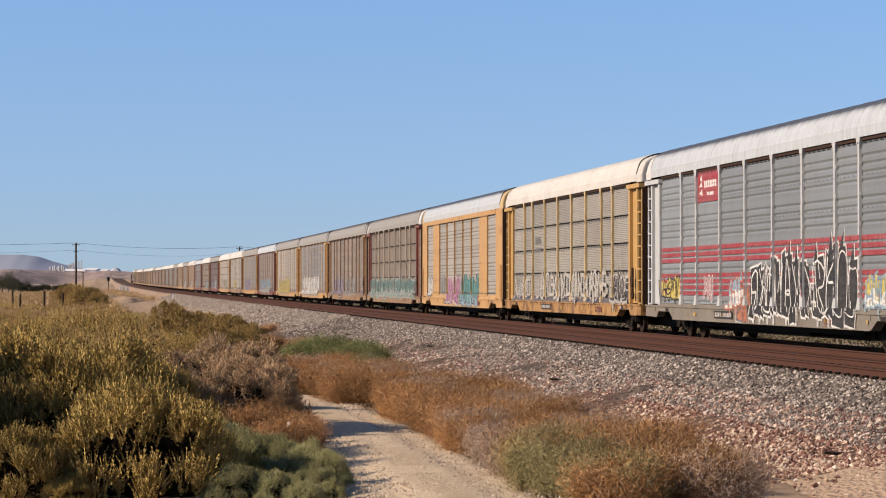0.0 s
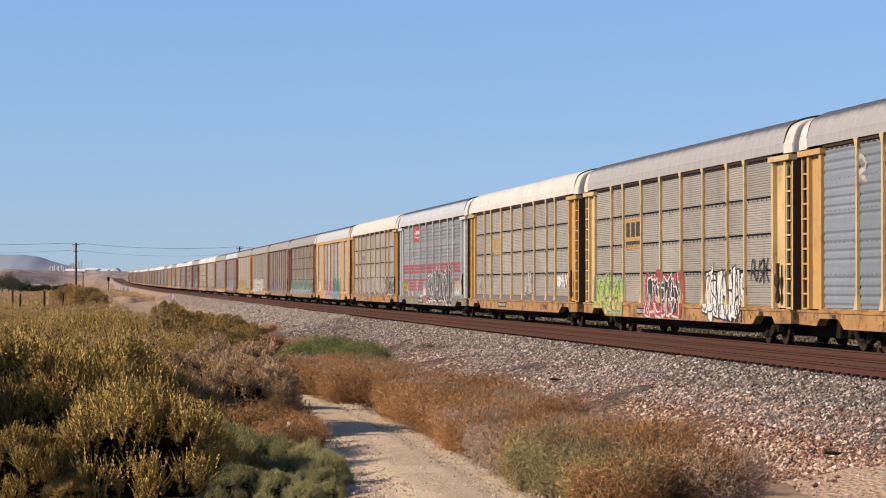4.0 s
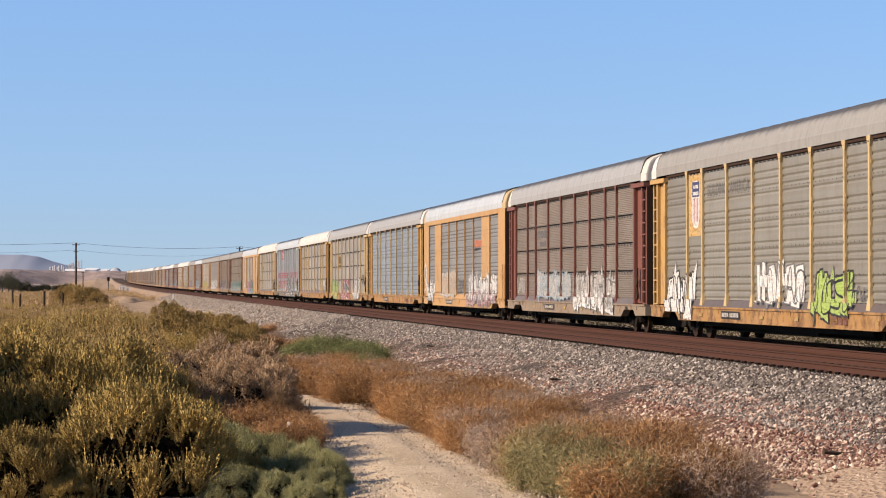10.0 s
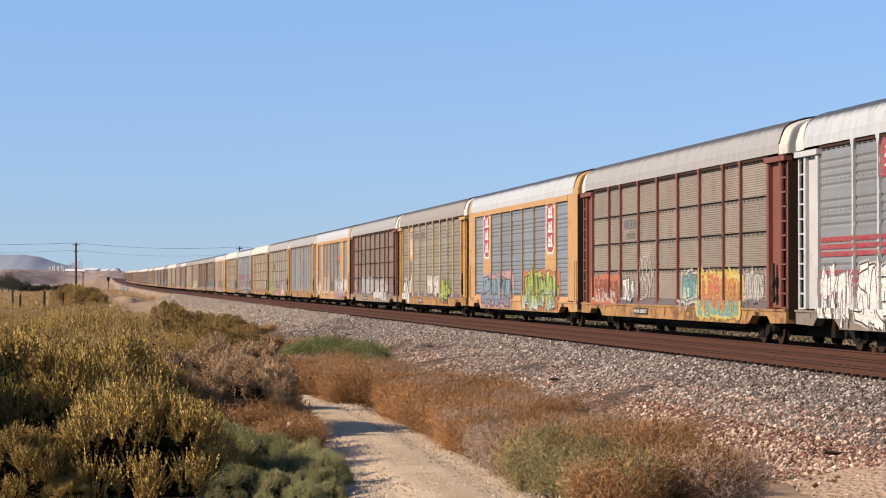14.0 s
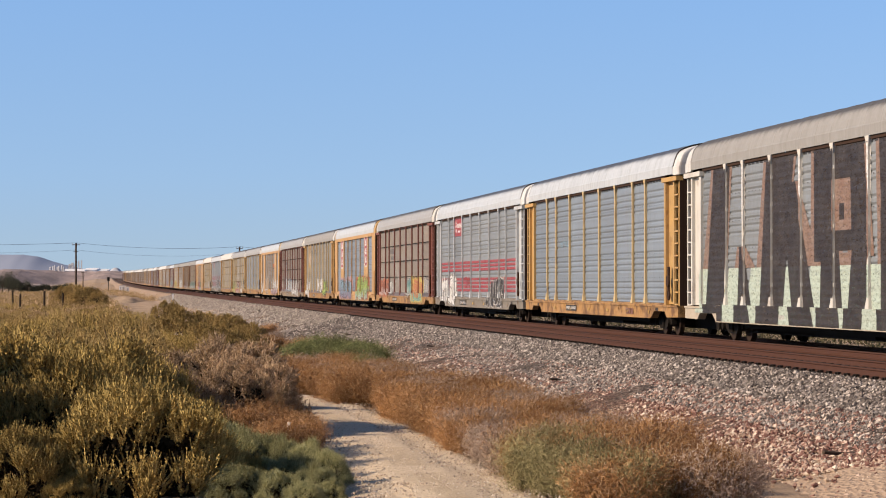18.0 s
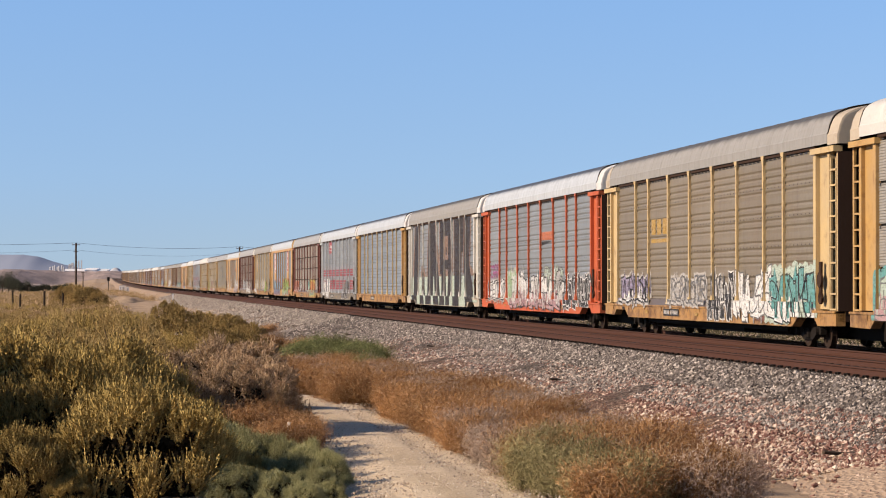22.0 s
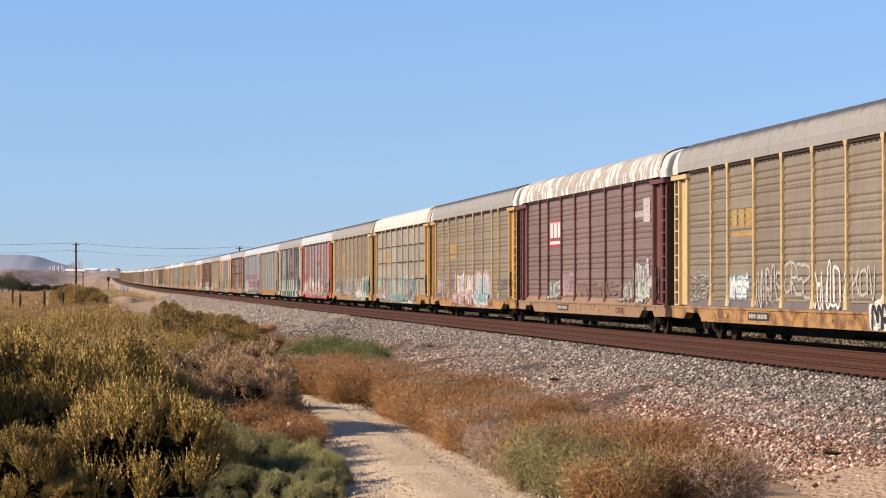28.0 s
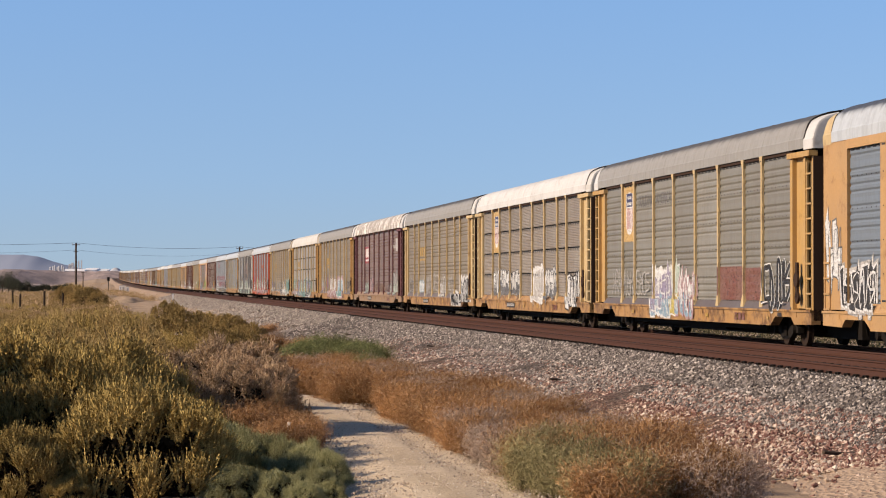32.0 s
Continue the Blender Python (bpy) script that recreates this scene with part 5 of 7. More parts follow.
def works():
    """A distant works on the ridge: sheds, silos, towers and a white stockpile roof."""
    for k, (c0, c1, h, dep) in enumerate(((112, 150, 1.6, 25), (148, 170, 2.6, 30), (166, 189, 1.6, 25))):
        shed = new("industrial_shed")
        x0, x1 = far_xy(c0, DP), far_xy(c1, DP)
        shed.matrix_basis = pose((x0 + x1) / 2, DP + k * 3, ZP)
        w = (x1 - x0) / 2
        bm = bmesh.new()
        box(bm, -w, w, 0, dep, -4, h)
        part("wall", bm, PLANT_WHITE, shed)
        bm = bmesh.new()
        prism(bm, [(-0.6, h - 1.2), (dep + 0.6, h - 1.2), (dep * 0.7, h + 1.2)], "x", -w - 0.5, w + 0.5)
        part("roof", bm, PLANT_WHITE, shed)
        tagged(shed, "long white sheet metal shed on the distant ridge", "building", "distant works")
    for i in range(7):
        silo = new("silo")
        silo.matrix_basis = pose(far_xy(89.5 + i * 3.9, DP - 20), DP - 20 + (i % 2) * 4, ZP)
        h = 4.2 + 0.8 * (i % 3)
        bm = bmesh.new()
        tube(bm, (0, 0, -4), (0, 0, h), 1.05, 1.05, 14)
        part("drum", bm, HAZE_GREY, silo)
        bm = bmesh.new()
        tube(bm, (0, 0, h), (0, 0, h + 0.6), 1.1, 0.25, 14)
        part("roof", bm, HAZE_GREY, silo)
        tagged(silo, "haze-pale concrete silo on the distant ridge", "silo", "distant works")
    for i, (c, h, w) in enumerate(((123, 8.0, 2.2), (128, 9.5, 2.6), (134, 7.5, 2.0), (139, 11.5, 1.3), (144, 12.0, 1.2))):
        tw = new("process_tower")
        tw.matrix_basis = pose(far_xy(c, DP + 40), DP + 40, ZP)
        bm = bmesh.new()
        box(bm, -w / 2, w / 2, 0, w, -4, h)
        part("shaft", bm, HAZE_GREY, tw)
        bm = bmesh.new()
        box(bm, -w * 0.7, w * 0.7, -0.3, w + 0.3, h * 0.72, h * 0.78)
        part("platform", bm, HAZE_GREY, tw)
        tagged(tw, "grey process tower of a distant works", "tower", "distant works")
    dome = new("stockpile_dome")
    dome.matrix_basis = pose(far_xy(203, DP), DP, ZP)
    X, U = np.meshgrid(np.linspace(-1, 1, 20), np.linspace(0, math.pi, 12), indexing="ij")
    put("shell", grid_mesh("shell", X * 7.5, 8 - 8 * np.cos(U), -2 + (6.0 * (1 - X * X)) * np.sin(U) ** 0.5, HAZE_GREY), dome)
    tagged(dome, "haze-pale rounded stockpile roof of a distant works", "dome", "distant works")


works()


# ---------------------------------------------------------------- power line
def power_pole(x, y, h, label, r=0.16):
    z = -1.6
    ob = new("power_pole")
    ob.matrix_basis = pose(x, y, z)
    bm = bmesh.new()
    tube(bm, (0, 0, -0.5), (0, 0, h), r * 1.25, r * 0.85, 10)
    part("pole", bm, WOOD_POLE, ob)
    for zz, w in ((h - 0.35, 0.75), (h - 1.75, 0.5)):
        bm = bmesh.new()
        box(bm, -w, w, -0.17, -0.05, zz - 0.07, zz + 0.07)
        part("crossarm", bm, WOOD_POLE, ob)
    for sx in (-0.65, 0.65):
        bm = bmesh.new()
        tube(bm, (sx, -0.11, h - 0.28), (sx, -0.11, h - 0.08), 0.05, 0.07, 8)
        part("insulator", bm, PLANT_GREY, ob)
    return tagged(ob, label, "utility pole", "poles of the power line")


P0, P1, P2, P3 = (-118.0, 455.0), (far_xy(134.5, 500), 500.0), (far_xy(424, 549), 549.0), (-12.0, 602.0)
power_pole(*P0, 12.0, "dark wooden power pole with two crossarms")
power_pole(*P1, 12.0, "dark wooden power pole with two crossarms", 0.2)
power_pole(*P2, 12.0, "dark wooden power pole beyond the train", 0.2)
power_pole(*P3, 12.0, "dark wooden power pole beyond the train")
power_pole(far_xy(147, 980), 980.0, 9.0, "far wooden power pole in the plain", 0.2)


def wire(a, b, za, zb, sag, r=0.028):
    bm = bmesh.new()
    pts = []
    for i in range(17):
        t = i / 16
        pts.append((a[0] + (b[0] - a[0]) * t, a[1] + (b[1] - a[1]) * t - 0.1, za + (zb - za) * t - sag * 4 * t * (1 - t)))
    for p, q in zip(pts[:-1], pts[1:]):
        tube(bm, p, q, r, r, 5)
    me = mesh_of(bm, "overhead_wire", BLACK)
    return tagged(new("overhead_wire", me), "thin dark overhead wire between poles", "wire", "wires of the power line")


for a, b in ((P0, P1), (P1, P2), (P2, P3)):
    wire(a, b, 10.45, 10.45, 0.75)
    wire(a, b, 9.0, 9.0, 0.95, 0.016)


# ---------------------------------------------------------------- small things beside the line
def stake(name, s, l, h, r, material, label, category, group="", lean=0.0, square=False):
    x, y = (float(v) for v in at(s, l))
    z = float(lie(s, l))
    if 9.6 < l < 23:
        z = GROUND + float(rise(s)) + float(np.interp(l, [p[0] for p in prof], [p[1] for p in prof]))
    ob = new(name)
    ob.matrix_basis = pose(x, y, z, 0, lean, 12)
    bm = bmesh.new()
    if square:
        box(bm, -r, r, -r, r, -0.3, h)
    else:
        tube(bm, (0, 0, -0.3), (0.02, 0.01, h), r, r * 0.9, 9)
    part("post", bm, material, ob)
    return tagged(ob, label, category, group)


for c, d, h, lean in ((5, 262, 2.1, 5), (43, 330, 2.2, -2), (53, 280, 2.0, 1), (95, 262, 2.4, 0), (128, 285, 2.0, 2), (-40, 275, 1.8, 0)):
    stake("fence_post", *sl(far_xy(c, d), d), h, 0.13, DARK_WOOD, "old dark wooden fence post in the scrub", "fence post", "old fence posts", lean)
MARK_WHITE = plain("white_marker_paint", (0.80, 0.78, 0.74, 1), 0.6)
marker = stake("marker_post", 392, 11.6, 0.95, 0.11, MARK_WHITE, "short white marker post beside the track", "marker post", square=True)
bm = bmesh.new()
box(bm, -0.11, 0.11, -0.115, 0.115, 0.95, 1.02)
part("cap", bm, PLANT_GREY, marker)
pipe = stake("marker_stake", *sl(-2.56, 41.0), 0.66, 0.011, DARK_WOOD, "thin stake with a white cap among weeds", "marker stake")
bm = bmesh.new()
tube(bm, (0, 0, 0.56), (0.02, 0, 0.70), 0.028, 0.036, 8)
part("cap", bm, MARK_WHITE, pipe)
board = stake("notice_board", *sl(far_xy(93, 104), 104), 1.2, 0.04, DARK_WOOD, "small dark notice board on a post", "sign", square=True)
bm = bmesh.new()
box(bm, -0.17, 0.17, -0.06, -0.035, 1.0, 1.3)
part("board", bm, plain("brown_board", (0.075, 0.05, 0.05, 1), 0.7), board)
bm = bmesh.new()
box(bm, -0.15, 0.15, -0.068, -0.06, 1.14, 1.18)
part("bar", bm, PLANT_GREY, board)
for s, l, h, w in ((760, 10.4, 1.4, 0.5), (800, 9.8, 1.7, 0.65), (840, 9.5, 1.5, 0.5)):
    x, y = (float(v) for v in at(s, l))
    cab = new("equipment_cabinet")
    cab.matrix_basis = pose(x, y, GROUND + float(rise(s)) + 0.1, 0, 0, 8)
    bm = bmesh.new()
    box(bm, -w, w, -w, w, -0.3, h)
    part("housing", bm, MARK_WHITE, cab)
    bm = bmesh.new()
    prism(bm, [(-w * 1.08, h), (w * 1.08, h), (0, h + 0.28)], "y", -w * 1.08, w * 1.08)
    part("roof", bm, PLANT_GREY, cab)
    bm = bmesh.new()
    box(bm, -w * 0.5, w * 0.5, -w - 0.04, -w - 0.004, 0.1, h - 0.3)
    part("door", bm, PLANT_GREY, cab)
    tagged(cab, "white metal equipment cabinet beside the track", "cabinet", "trackside cabinets")
x, y = far_xy(192, 860), 860.0
sig = new("signal_mast")
sig.matrix_basis = pose(x, y, 0.2)
bm = bmesh.new()
tube(bm, (0, 0, -1.5), (0, 0, 4.4), 0.12, 0.1, 8)
part("mast", bm, SOOT, sig)
bm = bmesh.new()
box(bm, -0.45, 0.45, -0.12, 0.12, 3.2, 4.6)
part("signal_head", bm, BLACK, sig)
tagged(sig, "dark railway signal mast far along the line", "signal")


def heap(s, l, r, h, seed, label):
    x, y = (float(v) for v in at(s, l))
    a, u = np.meshgrid(np.linspace(0, 2 * math.pi, 25), np.linspace(0, 1, 10), indexing="ij")
    rr = r * u * (1 + 0.25 * np.sin(a * 3 + seed))
    Zh = h * (1 - u * u) ** 2 * (0.55 + 0.9 * vnoise(np.cos(a) * u * 3 + seed, np.sin(a) * u * 3 + 5)) + (vnoise(np.cos(a) * u * 9 + seed, np.sin(a) * u * 9) - 0.5) * 0.3 * h
    ob = new("earth_mound", grid_mesh("earth_mound", rr * np.cos(a), rr * np.sin(a), np.where(u == 1, -0.5, Zh), SAND))
    ob.matrix_basis = pose(x, y, float(lie(s, l)))
    tagged(ob, label, "earth mound", "mounds beside the line")


for k, (s, l, r, h) in enumerate(((420, 4.5, 4.6, 0.9), (455, 3.0, 4.2, 1.0))):
    heap(s, l, r, h, k * 1.7, "sandy earth mound at the foot of the bank")
rk = random.Random(17)
for k in range(10):
    s, l = rk.uniform(205, 330), rk.uniform(6.5, 9.2)
    x, y = (float(v) for v in at(s, l))
    bm = bmesh.new()
    bmesh.ops.create_icosphere(bm, subdivisions=1, radius=0.2)
    for v in bm.verts:
        v.co = Vector((v.co.x * rk.uniform(0.8, 1.7), v.co.y * rk.uniform(0.7, 1.3), v.co.z * rk.uniform(0.5, 0.9)))
    ob = new("boulder", mesh_of(bm, "boulder", DARK_WOOD if k % 2 else SOOT))
    ob.matrix_basis = pose(x, y, float(lie(s, l)) + 0.05, 0, 0, rk.random() * 360)
    tagged(ob, "dark lump of old timber or rock on sand", "rock", "lumps below the bank")
# broken ties left on the slope
for s, l, a in ((63, 11.6, 35), (92, 12.2, 8), (36.6, 11.1, 22), (120, 11.8, 15), (150, 11.5, -20)):
    x, y = (float(v) for v in at(s, l))
    z = GROUND + float(rise(s)) + float(np.interp(l, [p[0] for p in prof], [p[1] for p in prof]))
    bm = bmesh.new()
    prism(bm, [(-0.03, 0), (0.03, -0.01), (0.04, 0.03), (-0.01, 0.05), (-0.04, 0.03)], "x", -0.26, 0.28)
    ob = new("wood_scrap", mesh_of(bm, "wood_scrap", WOOD_POLE))
    ob.matrix_basis = pose(x, y, z + 0.04, 0, 6, a)
    tagged(ob, "splintered piece of dark old tie wood", "wood scrap", "scraps on the bank")


def dark_tree(x, y, h, seed):
    rng = np.random.default_rng(seed)
    ob = new("tree")
    ob.matrix_basis = pose(x, y, -1.6)
    bm = bmesh.new()
    tube(bm, (0, 0, -0.3), (0.1, 0, h * 0.55), 0.25, 0.12, 8)
    for k in range(6):
        tube(bm, (0.05, 0, h * 0.35), (math.cos(k * 1.05) * h * 0.35, math.sin(k * 1.05) * h * 0.35, h * (0.6 + 0.05 * k)), 0.1, 0.03, 6)
    part("trunk", bm, WOOD_POLE, ob)
    n = 2600
    c = rng.normal(size=(14, 3)) * (h * 0.34, h * 0.3, h * 0.13) + (0, 0, h * 0.58)
    pos = c[rng.integers(0, 14, n)] + rng.normal(size=(n, 3)) * h * 0.12
    pos[:, 2] = np.maximum(pos[:, 2], 0.1)
    way = rng.normal(size=(n, 3))
    way /= np.linalg.norm(way, axis=1, keepdims=True)
    pts, faces = blades(pos, way, np.full(n, 0.34), np.full(n, 0.2), rng)
    me = bpy.data.meshes.new("crown")
    me.from_pydata(pts.tolist(), [], faces)
    me.materials.append(DARK_GREEN)
    put("crown", me, ob)
    return tagged(ob, "dark green desert tree at the edge of the plain", "tree", "trees on the plain")


for k, (c, d, h) in enumerate(((4, 900, 8.4), (-14, 880, 8.8), (15, 940, 7.4), (33, 980, 5.0), (24, 960, 6.0), (48, 900, 4.2), (64, 940, 3.8), (80, 960, 4.6), (97, 950, 3.6), (113, 980, 4.0))):
    dark_tree(far_xy(c, d), d, h, 60 + k)


# ---------------------------------------------------------------- ties
def tie_mesh():
    bm = bmesh.new()
    prism(bm, [(-0.13, -0.42), (0.13, -0.42), (0.11, -0.19), (-0.11, -0.19)], "y", -1.3, 1.3)
    for yc in (-0.755, 0.755):
        for sg in (-1, 1):
            box(bm, -0.09, 0.09, yc + sg * 0.10 - 0.035, yc + sg * 0.10 + 0.035, -0.20, -0.14)
            tube(bm, (0, yc + sg * 0.16, -0.2), (0, yc + sg * 0.16, -0.15), 0.03, 0.02, 6)
    return mesh_of(bm, "tie", TIE)


bed = bpy.data.objects["track_bed"]
tie = tie_mesh()
tie.materials.append(SOOT)
for f in tie.polygons:
    if f.center.z > -0.192:
        f.material_index = 1
for i in range(300):
    s = 26 + i * 0.61
    x, y = (float(v) for v in at(s, L_NEAR))
    put("tie", tie, bed, pose(x, y, float(rise(s)), 0, 0, 90 + math.degrees(float(psi_at(s)))))
ties = []
s = np.arange(26, 260, 0.61)
P = np.array([(-0.12, -1.3, -0.42), (0.12, -1.3, -0.42), (0.12, 1.3, -0.42), (-0.12, 1.3, -0.42), (-0.11, -1.3, -0.2), (0.11, -1.3, -0.2), (0.11, 1.3, -0.2), (-0.11, 1.3, -0.2)])
x, y = at(s, L_TRAIN)
a = math.pi / 2 + psi_at(s)
V = np.stack([x[:, None] + P[None, :, 0] * np.cos(a)[:, None] - P[None, :, 1] * np.sin(a)[:, None],
              y[:, None] + P[None, :, 0] * np.sin(a)[:, None] + P[None, :, 1] * np.cos(a)[:, None],
              rise(s)[:, None] + P[None, :, 2]], -1).reshape(-1, 3)
F = (np.array([(0, 3, 2, 1), (4, 5, 6, 7), (0, 1, 5, 4), (1, 2, 6, 5), (2, 3, 7, 6), (3, 0, 4, 7)])[None] + 8 * np.arange(len(s))[:, None, None]).reshape(-1, 4)
me = bpy.data.meshes.new("tie_row")
me.from_pydata(V.tolist(), [], F.tolist())
me.materials.append(TIE)
tagged(new("tie_row", me), "concrete ties under the train's track", "ties", kind="stuff")


# ---------------------------------------------------------------- emblems, stencils and sprayed lettering
def flat_paint(name, c, fade=0.4):
    g = 0.2126 * c[0] + 0.7152 * c[1] + 0.0722 * c[2]
    c = tuple((v * 0.85 + g * 0.15) * 0.88 for v in c[:3]) + (1.0,)
    if g < 0.06:
        fade *= 0.35
    m = Mat(name, 0.6)
    v = m.coords(shift=True)
    a, b = m.noise(v, 2.2, 5, 0.65), m.noise(v, 16, 3, 0.6)
    base = m.mix(m.ramp(a, [(0.35, (0, 0, 0, 1)), (0.75, (fade, fade, fade, 1))]), c, (0.28, 0.25, 0.22, 1))
    w = m.node("ShaderNodeTexWave", Scale=1.65, Distortion=0.0)
    w.bands_direction = "Z"
    m.link(m.coords(), w.inputs["Vector"])
    m.bump(w.outputs["Fac"], 0.13, 0.05)               # the ribs of the sheet under the paint
    worn = m.noise(m.coords((1.0, 1.0, 3.5), shift=True), 5.0, 6, 0.75)
    m.link(m.ramp(worn, [(0.34, (0.5, 0.5, 0.5, 1)), (0.52, (1, 1, 1, 1))]), m.b.inputs["Alpha"])   # rubbed thin
    return m.color(m.mix(m.ramp(b, [(0.35, (0.5, 0.5, 0.5, 1)), (0.65, (0, 0, 0, 1))]), base, dim(c, 0.6))).m


SPRAY = {k: flat_paint(k + "_spray", c) for k, c in {
    "white": (0.70, 0.69, 0.665, 1), "offwhite": (0.45, 0.42, 0.385, 1), "black": (0.022, 0.020, 0.020, 1), "yellow": (0.533, 0.414, 0.044, 1),
    "lime": (0.333, 0.488, 0.044, 1), "green": (0.222, 0.385, 0.163, 1), "mint": (0.407, 0.503, 0.407, 1), "teal": (0.074, 0.311, 0.296, 1),
    "skyblue": (0.207, 0.355, 0.459, 1), "blue": (0.118, 0.192, 0.340, 1), "lilac": (0.266, 0.222, 0.340, 1), "pink": (0.459, 0.252, 0.266, 1),
    "magenta": (0.333, 0.067, 0.222, 1), "red": (0.355, 0.022, 0.037, 1), "orange": (0.488, 0.118, 0.030, 1), "rust": (0.192, 0.056, 0.033, 1),
    "buff": (0.444, 0.311, 0.192, 1), "grey": (0.118, 0.118, 0.122, 1), "brown": (0.026, 0.019, 0.018, 1), "tan": (0.222, 0.126, 0.085, 1),
    "navy": (0.026, 0.033, 0.118, 1), "gold": (0.440, 0.250, 0.020, 1), "plate": (0.56, 0.33, 0.07, 1)}.items()}


def clip(poly, x0, x1, z0, z1):
    """A convex polygon cut to a rectangle."""
    for axis, lim, sgn in ((0, x0, 1), (0, x1, -1), (1, z0, 1), (1, z1, -1)):
        out = []
        for i, p in enumerate(poly):
            q = poly[(i + 1) % len(poly)]
            a, b = sgn * (p[axis] - lim), sgn * (q[axis] - lim)
            if a >= 0:
                out.append(p)
            if (a >= 0) != (b >= 0):
                t = a / (a - b)
                out.append((p[0] + t * (q[0] - p[0]), p[1] + t * (q[1] - p[1])))
        poly = out
        if len(poly) < 3:
            return []
    return poly


def relief(flush, ledge):
    """Rectangles of the near side and how far each stands out: x0, x1, z0, z1, y."""
    e = SIDE + 0.004
    foot = 1.19 if flush or ledge else 1.06
    rects = [(-9.9, 9.9, 0.575, 0.93, 1.568), (-HALF, -9.9, 0.80, 0.93, 1.557), (9.9, HALF, 0.80, 0.93, 1.557), (-PANEL_X, PANEL_X, 0.93, foot, 1.579)]
    if flush:
        solid = [(-9.35, -7.0), (7.0, 9.35)] + [(x - 0.05, x + 0.05) for x in (4.25, 1.42, -1.42, -4.25)]
        out = 0.066
        rects += [(-HALF, -PANEL_X, 1.02, Z_EAVE, SIDE + out), (PANEL_X, HALF, 1.02, Z_EAVE, SIDE + out)]
    else:
        solid = [(x - 0.0625, x + 0.0625) for x in POSTS]
        out = 0.069
        rects += [(-PANEL_X - 0.22, -PANEL_X, 1.02, Z_EAVE, SIDE + 0.075), (PANEL_X, PANEL_X + 0.22, 1.02, Z_EAVE, SIDE + 0.075)]
    solid.sort()
    x = -PANEL_X
    for a, b in solid:
        rects.append((x, a, foot, Z_EAVE, e))
        rects.append((a, b, foot, Z_EAVE, SIDE + out))
        x = b
    rects.append((x, PANEL_X, foot, Z_EAVE, e))
    return rects


def spray(car, name, layers, flush, label=""):
    """Paint on the near side: layers of (material, convex polygons in x and z), the later above the earlier."""
    bm = bmesh.new()
    rects = relief(flush, car.name in LEDGE)
    lift = 0.0
    mats = list(dict.fromkeys(mat for mat, _ in layers))
    for mat, polys in layers:
        k = mats.index(mat)
        for poly in polys:
            lift += 0.00008
            for x0, x1, z0, z1, y in rects:
                c = clip(poly, x0, x1, z0, z1)
                if c:
                    area = sum(c[i][0] * c[(i + 1) % len(c)][1] - c[(i + 1) % len(c)][0] * c[i][1] for i in range(len(c)))
                    if abs(area) < 1e-5:
                        continue
                    f = bm.faces.new([bm.verts.new((px, y + lift, pz)) for px, pz in c])
                    f.material_index = k
    if not bm.faces:
        bm.free()
        return None
    me = bpy.data.meshes.new(name)
    for f in bm.faces:
        f.normal_update()
        if f.normal.y < 0:
            f.normal_flip()
    bm.to_mesh(me)
    bm.free()
    for mat in mats:
        me.materials.append(mat)
    return put(name, me, car, None, label)


def stroke(points, w, slim=1.0):
    """Convex pieces of a thick line."""
    out = []
    for (x0, z0), (x1, z1) in zip(points[:-1], points[1:]):
        dx, dz = x1 - x0, z1 - z0
        n = math.hypot(dx, dz) or 1
        ox, oz = -dz / n * w / 2, dx / n * w / 2
        out.append([(x0 + ox, z0 + oz), (x1 + ox * slim, z1 + oz * slim), (x1 - ox * slim, z1 - oz * slim), (x0 - ox, z0 - oz)])
    for x, z in points:
        out.append([(x + w / 2 * math.cos(a * 1.0472), z + w / 2 * math.sin(a * 1.0472)) for a in range(6)])
    return out


def bend(points, n=4):
    """A smooth line through points."""
    p = [points[0]] + points + [points[-1]]
    out = []
    for a, b, c, d in zip(p[:-3], p[1:-2], p[2:-1], p[3:]):
        for k in range(n):
            t = k / n
            out.append(tuple(0.5 * (2 * b[i] + (c[i] - a[i]) * t + (2 * a[i] - 5 * b[i] + 4 * c[i] - d[i]) * t * t
                                    + (3 * b[i] - a[i] - 3 * c[i] + d[i]) * t ** 3) for i in (0, 1)))
    return out + [points[-1]]


FORMS = [
    [(0.05, 0.05), (0.85, 0.08), (0.9, 0.45), (0.12, 0.55), (0.1, 0.92), (0.95, 1.0)],
    [(0.0, 1.0), (0.2, 0.05), (0.6, 0.0), (0.75, 0.5), (1.0, 1.0)],
    [(0.05, 0.0), (0.12, 0.9), (0.4, 1.0), (0.55, 0.1), (0.85, 0.0), (0.95, 1.0)],
    [(0.1, 0.12), (0.08, 0.88), (0.5, 1.0), (0.9, 0.85), (0.9, 0.12), (0.5, 0.0), (0.1, 0.12)],
    [(0.1, 0.0), (0.1, 1.0), (0.3, 0.45), (0.9, 1.0), (0.5, 0.55), (0.95, 0.0)],
    [(0.0, 0.0), (0.1, 0.9), (0.3, 0.95), (0.5, 0.3), (0.65, 0.95), (0.9, 0.9), (1.0, 0.0)],
    [(0.1, 0.0), (0.35, 1.0), (0.6, 0.95), (0.75, 0.4), (0.25, 0.4), (0.75, 0.35), (0.95, 0.0)],
    [(0.15, 0.0), (0.15, 1.0), (0.85, 0.85), (0.8, 0.5), (0.2, 0.45), (0.9, 0.0)],
]


